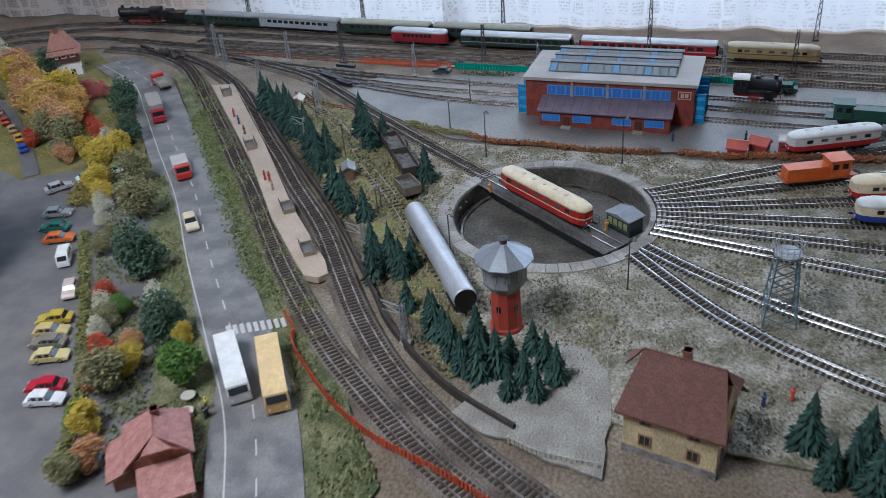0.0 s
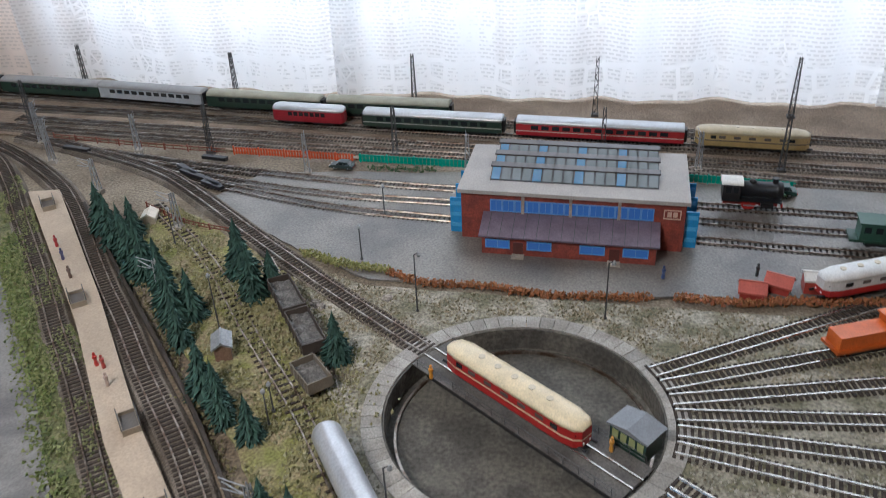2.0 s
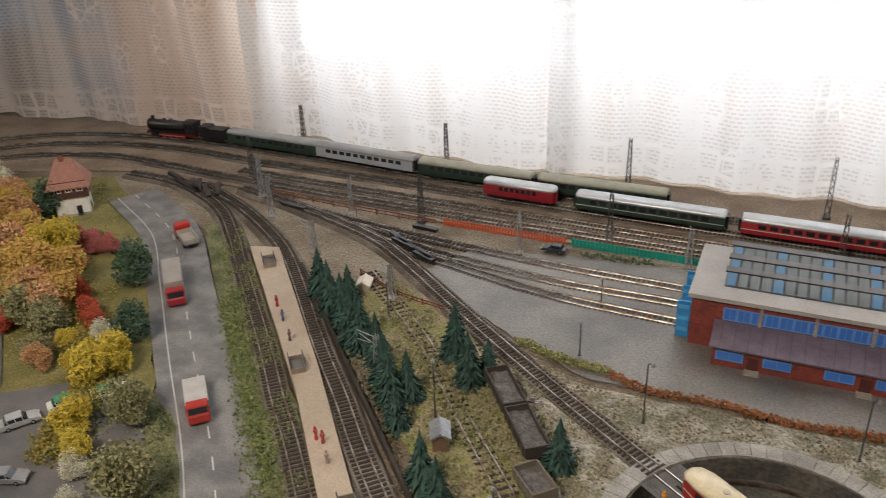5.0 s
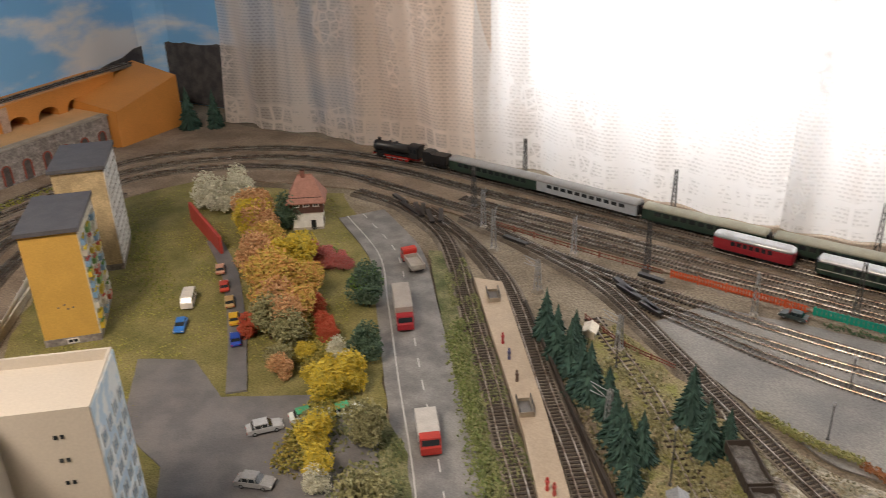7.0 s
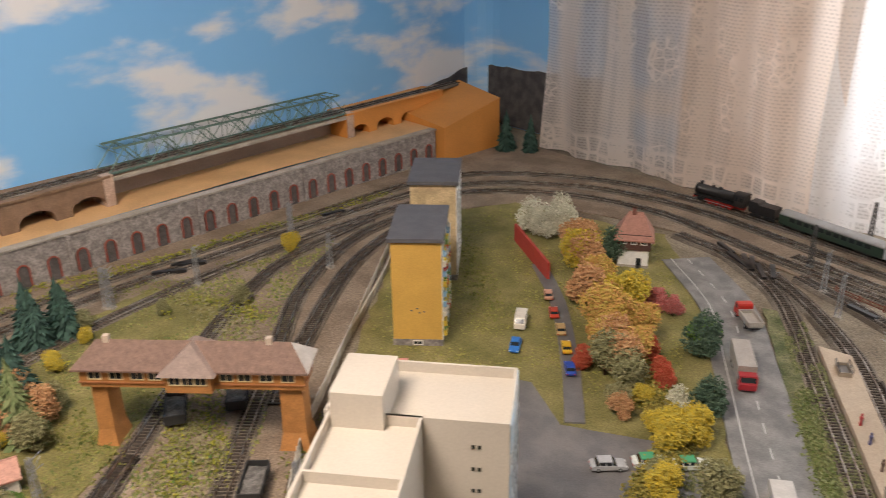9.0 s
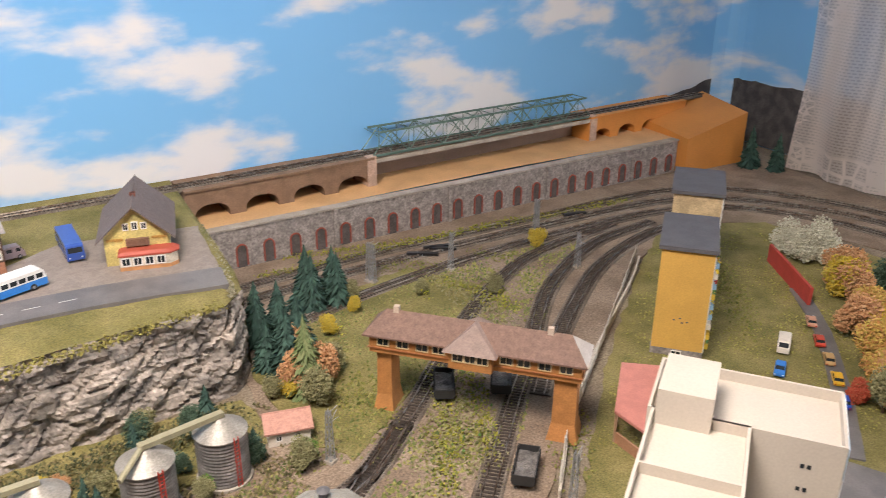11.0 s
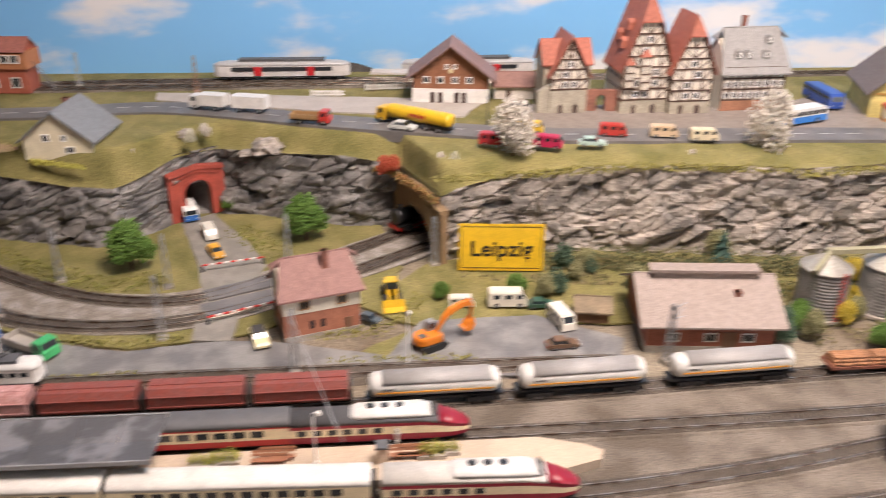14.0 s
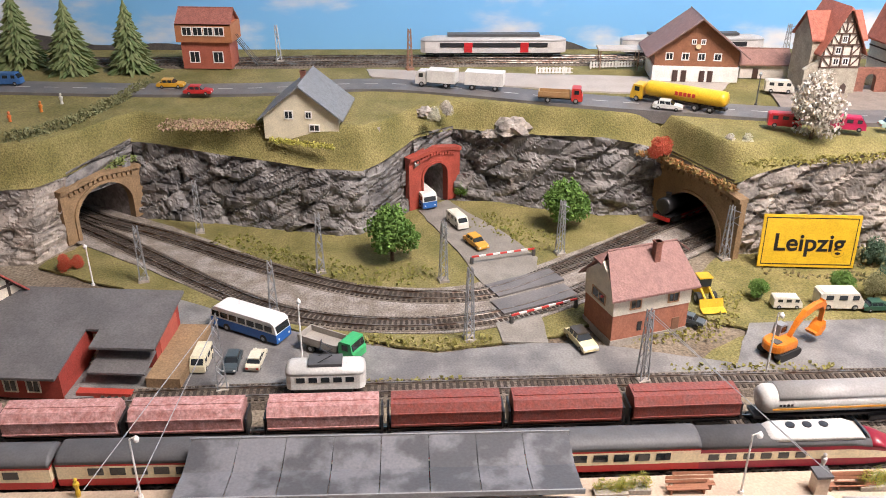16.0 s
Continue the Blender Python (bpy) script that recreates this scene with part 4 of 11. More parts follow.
def carriage(m, length, lower, band, roof, label, windows=10, name="railway_carriage", nose=0.0, stripe=None, group="", low=0.009, win_w=None, upper=None):
    t = thing(name, m, label, "railway carriage", group)
    bands = [(0.0175, lower, "lower_side")]
    if stripe:
        bands = [(0.0165, lower, "lower_side"), (0.0182, stripe, "stripe")]
    bands += [(0.0305, band, "window_band")]
    if upper:
        bands += [(0.0325, upper, "cornice")]
    rail_body(t, length, bands, roof, nose=nose, low=low)
    bm = bmesh.new()
    box(bm, -length / 2 + 0.01, length / 2 - 0.01, -0.012, 0.012, 0.0055, low + 0.0005)
    part("underframe", bm, BLACK, t)
    run = length - 0.05 - 2 * nose
    step = run / windows
    panes(t, [(-run / 2 + (i + 0.5) * step, win_w or step * 0.7) for i in range(windows)], 0.01625, 0.0078, 0.0245, GLASS, label[:12])
    bogies(t, (-length / 2 + 0.045, length / 2 - 0.045))
    for s in (-1, 1):
        bm = bmesh.new()
        box(bm, -0.003, 0.003, -0.009, 0.009, 0.009, 0.032, Matrix.Translation((s * (length / 2 + 0.002 - nose * 0.9), 0, 0)))
        part("gangway", bm, BLACK, t)
    return t


def steam_loco(m, label, length=0.15, tender=True, cab_roof=None):
    """A black steam engine, facing along x."""
    t = thing("steam_locomotive", m, label, "steam engine")
    h = length / 2
    bm = bmesh.new()
    lathe_rings = [(-h + 0.036, 0.0125), (h - 0.012, 0.0125), (h - 0.011, 0.0135), (h - 0.001, 0.0135), (h, 0.011)]
    loft(bm, [[(x, r * math.cos(v), 0.03 + r * math.sin(v)) for v in np.linspace(0, 2 * math.pi, 18, endpoint=False)] for x, r in lathe_rings])
    part("boiler", bm, BLACK, t, smooth=True)
    bm = bmesh.new()
    lathe(bm, [(0.0045, 0.04), (0.004, 0.046), (0.0048, 0.05)], h - 0.012)
    part("chimney", bm, BLACK, t)
    for x in (h - 0.045, h - 0.065):
        bm = bmesh.new()
        lathe(bm, [(0.005, 0.04), (0.005, 0.0445), (0.003, 0.0465)], x)
        part("dome", bm, BLACK, t, smooth=True)
    bm = bmesh.new()
    prism(bm, [(-h + 0.012, 0.014), (-h + 0.012, 0.042), (-h + 0.038, 0.042), (-h + 0.038, 0.014)], -0.0155, 0.0155)
    cabin = part("cab", bm, BLACK, t, bevel=0.001)
    panes(cabin, [(-h + 0.02, 0.008), (-h + 0.031, 0.007)], 0.0155, 0.009, 0.033, GLASS, "cab2")
    bm = bmesh.new()
    rings = [[(x, 0.0165 * math.cos(v), 0.0418 + 0.0055 * math.sin(v)) for v in np.linspace(0, math.pi, 9)] for x in (-h + 0.009, -h + 0.041)]
    loft(bm, rings)
    part("cab_roof", bm, paint(*cab_roof) if cab_roof else BLACK, t)
    bm = bmesh.new()
    box(bm, -h + 0.012, h, -0.015, 0.015, 0.0145, 0.0165)
    part("running_board", bm, BLACK, t)
    bm = bmesh.new()
    box(bm, -h + 0.015, h - 0.005, -0.007, 0.007, 0.006, 0.0145)
    part("frame", bm, paint(0.35, 0.02, 0.015), t)
    for x in np.linspace(-h + 0.05, h - 0.045, 4):
        for s in (-1, 1):
            piece("driving_wheel", shared(("driving_wheel",), lambda bm: lathe(bm, [(0.003, -0.0014), (0.0078, -0.001), (0.0082, 0.001), (0.003, 0.0014)], n=18), paint(0.4, 0.02, 0.015)), t, pose(x, s * 0.0098, 0.0082, 90))
    for s in (-1, 1):
        bm = bmesh.new()
        box(bm, -h + 0.045, h - 0.03, s * 0.0122 - 0.0005, s * 0.0122 + 0.0005, 0.0062, 0.0078)
        part("coupling_rod", bm, GREYMETAL, t)
        bm = bmesh.new()
        box(bm, h - 0.03, h - 0.012, s * 0.0125 - 0.0035, s * 0.0125 + 0.0035, 0.006, 0.0135)
        part("cylinder", bm, BLACK, t, bevel=0.001)
    bm = bmesh.new()
    box(bm, h - 0.001, h + 0.001, -0.0155, 0.0155, 0.008, 0.014)
    part("buffer_beam", bm, paint(0.45, 0.02, 0.015), t)
    if tender:
        bm = bmesh.new()
        prism(bm, [(-h - 0.07, 0.012), (-h - 0.07, 0.033), (-h - 0.03, 0.033), (-h - 0.024, 0.038), (-h - 0.002, 0.038), (-h - 0.002, 0.012)], -0.015, 0.015)
        part("tender", bm, BLACK, t, bevel=0.001)
        bogies(t, (-h - 0.055, -h - 0.02), (-0.008, 0.008))
    return t


def masts(name, m, height, material=GREYMETAL, arm=0.0, label="grey lattice catenary mast", base=0.0045, group="catenary masts", cross=None):
    """A tapered lattice mast with its foot, and an arm for the wire."""
    t = thing(name, m, label, "mast", group)
    bm = bmesh.new()
    a, b = base, base * 0.5
    n = max(4, int(height / 0.012))
    for sx in (-1, 1):
        for sy in (-1, 1):
            rod(bm, (sx * a, sy * a, 0.003), (sx * b, sy * b, height), 0.0009, 4)
    for i in range(n):
        z0, z1 = 0.003 + (height - 0.003) * i / n, 0.003 + (height - 0.003) * (i + 1) / n
        w0, w1 = a + (b - a) * i / n, a + (b - a) * (i + 1) / n
        s = 1 if i % 2 else -1
        for k in (-1, 1):
            rod(bm, (s * w0, k * w0, z0), (-s * w1, k * w1, z1), 0.0006, 3)
            rod(bm, (k * w0, s * w0, z0), (k * w1, -s * w1, z1), 0.0006, 3)
    part("lattice", bm, material, t)
    bm = bmesh.new()
    box(bm, -0.007, 0.007, -0.007, 0.007, -0.004, 0.004)
    part("foot", bm, CONCRETE if material is GREYMETAL else material, t, bevel=0.001)
    if arm:
        bm = bmesh.new()
        rod(bm, (0, 0, height * 0.93), (arm, 0, height * 0.97), 0.0007, 5)
        rod(bm, (0, 0, height * 0.72), (arm * 0.9, 0, height * 0.9), 0.0007, 5)
        rod(bm, (arm * 0.3, 0, height * 0.74), (arm, 0, height * 0.74), 0.0006, 5)
        part("arm", bm, material, t)
    return t


def lamp_post(m, height, label="dark street lamp on a slim post", white=False, hook=True):
    t = thing("street_lamp", m, label, "street lamp", "street lamps")
    mm = WHITE if white else DARKMAST
    bm = bmesh.new()
    rod(bm, (0, 0, 0), (0, 0, height), 0.0012, 6, 0.0008)
    if hook:
        rod(bm, (0, 0, height), (0.006, 0, height + 0.003), 0.0007, 5)
    part("post", bm, mm, t)
    bm = bmesh.new()
    lathe(bm, [(0.0026, 0), (0.0022, 0.003)], n=10)
    part("foot", bm, mm, t)
    bm = bmesh.new()
    lathe(bm, [(0.0008, height + 0.004), (0.0028, height + 0.001), (0.0024, height - 0.002)], 0.006 if hook else 0, n=10)
    part("lamp_head", bm, WHITE if white else GREYMETAL, t)
    return t


def conifer_mesh(seed, tiers=27, spread=0.3, per=24):
    rng = random.Random(seed)
    bm = bmesh.new()
    for i in range(tiers):
        u = i / (tiers - 1)
        z = 0.08 + 0.9 * u
        r = spread * (1 - u) ** 0.85 * rng.uniform(0.85, 1.1) + 0.02
        k = max(5, int(per * (1 - 0.5 * u)))
        for j in range(k):
            a = 2 * math.pi * (j + rng.random() * 0.8) / k
            rr = r * rng.uniform(0.5, 1.22)
            drop = 0.10 * (1 - u) + 0.03 + rng.uniform(-0.02, 0.03)
            c, s = math.cos(a), math.sin(a)
            w = 0.034 * (1.2 - u) + 0.008
            p = [(0, 0, z + 0.075), (rr * 0.6 * c - w * s, rr * 0.6 * s + w * c, z - drop * 0.35), (rr * c, rr * s, z - drop), (rr * 0.6 * c + w * s, rr * 0.6 * s - w * c, z - drop * 0.35), (rr * 0.55 * c, rr * 0.55 * s, z - drop - 0.01)]
            v = [bm.verts.new(q) for q in p]
            for f in ((0, 1, 2), (0, 2, 3), (1, 4, 2), (2, 4, 3), (0, 4, 1), (0, 3, 4)):
                bm.faces.new([v[q] for q in f])
    return bm


def conifer(variant, label, needles, name="fir_tree"):
    t = thing(name, at(0, 0, -5), label, "tree")
    bm = bmesh.new()
    rod(bm, (0, 0, -0.02), (0, 0, 0.9), 0.03, 6, 0.006)
    part("trunk", bm, BARK, t)
    part("crown", conifer_mesh(variant) if variant < 10 else conifer_mesh(variant, 32, 0.36, 38), needles, t)
    return t


def leafy(seed, colour, second, label, blobs=8, leaves=300, tall=0.5, name="tree", category="tree"):
    """A broad tree: trunk, limbs and a crown of many small clumps."""
    rng = random.Random(seed)
    t = thing(name, at(0, 0, -5), label, category)
    bm = bmesh.new()
    rod(bm, (0, 0, -0.02), (0.01, 0, 0.35), 0.035, 6, 0.022)
    centres = []
    for i in range(blobs):
        a, r = 2 * math.pi * i / blobs + rng.random(), rng.uniform(0.1, 0.26) if i else 0
        c = Vector((r * math.cos(a), r * math.sin(a), rng.uniform(0.28, 0.74) if i else 0.76))
        centres.append((c, rng.uniform(0.19, 0.29)))
        rod(bm, (0.01, 0, 0.3), tuple(c), 0.018, 4, 0.006)
    part("trunk", bm, BARK, t)
    bm = bmesh.new()
    for c, r in centres:
        for _ in range(leaves):
            d = Vector((rng.gauss(0, 1), rng.gauss(0, 1), rng.gauss(0, 1))).normalized()
            p = c + d * r * rng.uniform(0.55, 1.12)
            s = rng.uniform(0.02, 0.044)
            m = pose(p.x, p.y, p.z, rng.uniform(0, 360), rng.uniform(0, 360), rng.uniform(0, 360))
            v = [bm.verts.new(m @ Vector(q)) for q in ((s, 0, 0), (-s * 0.6, s * 0.8, 0), (-s * 0.6, -s * 0.8, 0), (0, 0, s))]
            for f in ((0, 2, 1), (0, 1, 3), (1, 2, 3), (2, 0, 3)):
                bm.faces.new([v[q] for q in f])
    part("crown", bm, leaf_mat("leaves", colour, second), t)
    return t


def window_set(t, m, items, frame_mat=WHITE, glass=GLASS, sill=False):
    """Windows on a wall: m takes u to the right, y out of the wall (negative) and z up. items: u, z, width, height."""
    for u, z, w, h in items:
        f = 0.0008

        def frame_(bm, w=w, h=h):
            xs = (-w / 2 - f, -w / 2 + f, -0.0004, 0.0004, w / 2 - f, w / 2 + f)
            zs = (-h / 2 - f, -h / 2 + f, h / 2 - f, h / 2 + f)
            g = {(i, k, y): bm.verts.new((x, y, z)) for i, x in enumerate(xs) for k, z in enumerate(zs) for y in (-0.0012, 0.0)}
            solid = {(i, k) for i in range(5) for k in range(3)} - {(1, 1), (3, 1)}
            for i, k in solid:
                bm.faces.new([g[q] for q in ((i, k, -0.0012), (i + 1, k, -0.0012), (i + 1, k + 1, -0.0012), (i, k + 1, -0.0012))])
                for di, dk, e in ((-1, 0, ((i, k), (i, k + 1))), (1, 0, ((i + 1, k + 1), (i + 1, k))), (0, -1, ((i + 1, k), (i, k))), (0, 1, ((i, k + 1), (i + 1, k + 1)))):
                    if (i + di, k + dk) not in solid:
                        a, b = e
                        bm.faces.new([g[(*a, -0.0012)], g[(*b, -0.0012)], g[(*b, 0.0)], g[(*a, 0.0)]])
        me = shared(("window", round(w, 4), round(h, 4), frame_mat.name, sill), frame_, frame_mat)
        ob = piece("window", me, t, m @ Matrix.Translation((u, 0, z)))
        pm = shared(("pane", round(w, 4), round(h, 4), glass.name), lambda bm, w=w, h=h: box(bm, -w / 2 + f, w / 2 - f, -0.0006, 0.0, -h / 2 + f, h / 2 - f), glass)
        piece("pane", pm, ob, Matrix.Identity(4))


def side(w, d, which):
    """The pose of a wall's middle foot: south, north, east or west side of a house w by d."""
    return {"s": pose(0, -d / 2, 0), "n": pose(0, d / 2, 0, 0, 0, 180), "e": pose(w / 2, 0, 0, 0, 0, 90), "w": pose(-w / 2, 0, 0, 0, 0, -90)}[which]


def house(name, m, w, d, h, rise, wall, roof, label, over=0.006, hip=0.0, windows=(), doors=(), chimney=None, base=None, category="house", glass=GLASS, frame_mat=WHITE, upper=None, split=0.5):
    """A gabled house; the ridge runs along x. hip: how far the ridge's ends are cut back."""
    t = thing(name, m, label, category)
    bm = bmesh.new()
    a, b = w / 2, d / 2
    if hip >= 0.999:
        box(bm, -a, a, -b, b, 0, h)
    else:
        rings = [[(x, -b, 0), (x, b, 0), (x, b, h), (x, 0, h + rise * (1 - hip) - 0.001), (x, -b, h)] for x in (-a, a)]
        loft(bm, rings)
    part("wall", bm, wall, t)
    if upper is not None:
        bm = bmesh.new()
        loft(bm, [[(x, -b - 0.001, h * split), (x, b + 0.001, h * split), (x, b + 0.001, h), (x, 0, h + rise * (1 - hip) - 0.0005), (x, -b - 0.001, h)] for x in (-a - 0.001, a + 0.001)])
        part("upper_wall", bm, upper, t)
    if base is not None:
        bm = bmesh.new()
        box(bm, -a - 0.001, a + 0.001, -b - 0.001, b + 0.001, -0.004, 0.006)
        part("plinth", bm, base, t)
    slope = rise / b
    th = 0.0028
    for s in (-1, 1):
        bm = bmesh.new()
        e = b + over
        ze = h - over * slope
        cut = hip * w * 0.5 if hip < 1 else min(a, b)
        lo = [(-a - over, s * e, ze), (a + over, s * e, ze)]
        hi = [(a + over - cut, 0, h + rise), (-a - over + cut, 0, h + rise)]
        pts = lo + hi
        v0 = [bm.verts.new(p) for p in pts]
        v1 = [bm.verts.new((p[0], p[1], p[2] + th)) for p in pts]
        bm.faces.new(v0), bm.faces.new(v1)
        for i in range(4):
            bm.faces.new((v0[i], v0[(i + 1) % 4], v1[(i + 1) % 4], v1[i]))
        part("roof_slope", bm, roof, t)
        if hip:
            bm = bmesh.new()
            x = s * (a + over)
            if hip < 1:
                k = 1 - hip * 0.9
                pts = [(x, -e * (1 - k), ze + (h + rise - ze) * k), (x, e * (1 - k), ze + (h + rise - ze) * k), (s * (a + over - cut), 0, h + rise)]
            else:
                pts = [(x, -e, ze), (x, e, ze), (s * (a + over - cut), 0, h + rise)]
            v0 = [bm.verts.new(p) for p in pts]
            v1 = [bm.verts.new((p[0], p[1], p[2] + th)) for p in pts]
            bm.faces.new(v0), bm.faces.new(v1)
            for i in range(3):
                bm.faces.new((v0[i], v0[(i + 1) % 3], v1[(i + 1) % 3], v1[i]))
            part("roof_hip", bm, roof, t)
    bm = bmesh.new()
    cut = hip * w * 0.5 if hip < 1 else min(a, b)
    rod(bm, (-a - over + cut, 0, h + rise + th), (a + over - cut, 0, h + rise + th), 0.0013, 6)
    part("ridge", bm, roof, t)
    grown = 0.0011 if upper is not None else 0
    for which, items in windows:
        window_set(t, side(w + 2 * grown, d + 2 * grown, which), items, frame_mat, glass, True)
    for which, u, dw, dh, dm in doors:
        bm = bmesh.new()
        box(bm, u - dw / 2, u + dw / 2, -0.001, 0.0, 0, dh, side(w, d, which))
        box(bm, u + dw * 0.3, u + dw * 0.3 + 0.0008, -0.0018, -0.001, dh * 0.45, dh * 0.5, side(w, d, which))
        part("door", bm, dm, t)
    if chimney:
        bm = bmesh.new()
        x, y, ch = chimney
        box(bm, x - 0.004, x + 0.004, y - 0.004, y + 0.004, h + rise * 0.4, h + rise + ch)
        box(bm, x - 0.0048, x + 0.0048, y - 0.0048, y + 0.0048, h + rise + ch - 0.002, h + rise + ch)
        part("chimney", bm, mat("chimney_brick", (0.25, 0.1, 0.07), 0.8), t)
    return t


def timbers(t, m, width, height, rise, levels, cols, material):
    """Half-timbering on a gable wall: posts, rails and braces."""
    bm = bmesh.new()
    b = 0.0013
    for i in range(levels + 1):
        z = height * i / levels
        box(bm, -width / 2, width / 2, -0.0016, 0, z - b, z + b, m)
    n = max(2, cols)
    for i in range(n + 1):
        u = -width / 2 + width * i / n
        box(bm, u - b, u + b, -0.0016, 0, 0, height, m)
    for i in range(levels):
        for j in range(n):
            if (i + j) % 2 == 0:
                u0, u1 = -width / 2 + width * j / n, -width / 2 + width * (j + 1) / n
                z0, z1 = height * i / levels, height * (i + 1) / levels
                prism(bm, [(u0, z0), (u0 + 0.002, z0), (u1, z1), (u1 - 0.002, z1)], -0.0013, 0, m)
    k = int(rise / 0.014)
    for i in range(1, k):
        z = height + rise * i / k
        hw = width / 2 * (1 - i / k)
        box(bm, -hw, hw, -0.0016, 0, z - b, z + b, m)
    for i in range(1, n):
        u = -width / 2 + width * i / n
        box(bm, u - b, u + b, -0.0016, 0, height, height + rise * (1 - abs(u) / (width / 2)) - 0.002, m)
    for s in (-1, 1):
        prism(bm, [(s * width / 2, height), (s * (width / 2 - 0.003), height), (0, height + rise - 0.002), (0, height + rise)], -0.0016, 0, m)
    part("timber_frame", bm, material, t)
# ---- engine yard and turntable ----
def turntable():
    t = thing("turntable", at(TT.x, TT.y), "locomotive turntable with sooty pit and pale stone rim", "turntable")
    n = 72
    bm = bmesh.new()
    loft(bm, [[(r * math.cos(2 * math.pi * i / n), r * math.sin(2 * math.pi * i / n), z) for i in range(n)] for r, z in ((0.005, -0.03), (PIT, -0.03), (PIT, 0.0005), (PIT + 0.004, 0.0012))], close=False)
    part("pit", bm, mat("sooty_pit", (0.075, 0.07, 0.06), 0.75, 0, 0.35, 25, 0.5, second=(0.13, 0.12, 0.1), fine=200), t)
    bm = bmesh.new()
    loft(bm, [[(r * math.cos(2 * math.pi * i / n), r * math.sin(2 * math.pi * i / n), z) for i in range(n)] for r, z in ((PIT - 0.012, -0.0295), (PIT - 0.012, -0.026), (PIT - 0.009, -0.026), (PIT - 0.009, -0.0295))], close=False)
    part("pit_rail", bm, RAIL, t)
    rim = mat("rim_stone", (0.36, 0.34, 0.31), 0.8, 0, 0.25, 30, 0.4, second=(0.27, 0.25, 0.22), random_tone=0.2)
    m = 60
    for i in range(m):
        a0, a1 = 2 * math.pi * (i + 0.02) / m, 2 * math.pi * (i + 0.98) / m

        def stone(bm):
            w = math.pi * 0.96 / m
            loft(bm, [[(r * math.cos(v), r * math.sin(v), z) for r, z in ((PIT + 0.002, -0.004), (PIT + 0.026, -0.004), (PIT + 0.0255, 0.0028), (PIT + 0.0025, 0.0028))] for v in (-w, w)])
        piece("rim_stone", shared(("rim_stone",), stone, rim), t, pose(0, 0, 0, 0, 0, math.degrees((a0 + a1) / 2)))
    turn = -40.5
    b = part("bridge", bmesh.new(), BLACK, t)
    bm = bmesh.new()
    for s in (-1, 1):
        prism(bm, [(-PIT + 0.003, -0.004), (-PIT + 0.02, -0.016), (PIT - 0.02, -0.016), (PIT - 0.003, -0.004), (PIT - 0.003, 0.002), (-PIT + 0.003, 0.002)], s * 0.018 - 0.002, s * 0.018 + 0.002)
    bm.to_mesh(b.data)
    bm.free()
    b.matrix_basis = pose(0, 0, 0, 0, 0, turn)
    bm = bmesh.new()
    box(bm, -PIT + 0.003, PIT - 0.003, -0.03, 0.03, 0.0015, 0.003)
    part("deck", bm, mat("weathered_deck", (0.13, 0.12, 0.11), 0.7, 0, 0.3, 50, 0.3), b)
    for s in (-1, 1):
        bm = bmesh.new()
        box(bm, -PIT + 0.001, PIT - 0.001, s * GAUGE / 2 - 0.0007, s * GAUGE / 2 + 0.0007, 0.003, 0.0056)
        part("rail", bm, RAIL_SHINY, b)
        bm = bmesh.new()
        for i in range(15):
            x = -PIT + 0.012 + i * (2 * PIT - 0.024) / 14
            rod(bm, (x, s * 0.029, 0.003), (x, s * 0.029, 0.014), 0.0005, 4)
        for z in (0.0085, 0.014):
            rod(bm, (-PIT + 0.012, s * 0.029, z), (PIT - 0.012, s * 0.029, z), 0.0005, 4)
        part("railing", bm, DARKMAST, b)
    # control cabin
    bm = bmesh.new()
    box(bm, 0.092, 0.137, 0.034, 0.064, -0.004, 0.026)
    cabin = part("control_cabin", bm, paint(0.02, 0.05, 0.035), b, "dark green glazed control cabin")
    panes_m = glass_mat("lit_cabin_glass", (0.3, 0.33, 0.15), 0.2)
    for i in range(4):
        bm = bmesh.new()
        box(bm, 0.0955 + i * 0.0105, 0.103 + i * 0.0105, 0.0332, 0.0339, 0.008, 0.02)
        part("pane", bm, panes_m, cabin)
    bm = bmesh.new()
    prism(bm, [(0.089, 0.026), (0.1145, 0.031), (0.14, 0.026), (0.14, 0.0245), (0.089, 0.0245)], 0.031, 0.067)
    part("cabin_roof", bm, paint(0.2, 0.21, 0.23), cabin)
    return turn


TURN = turntable()


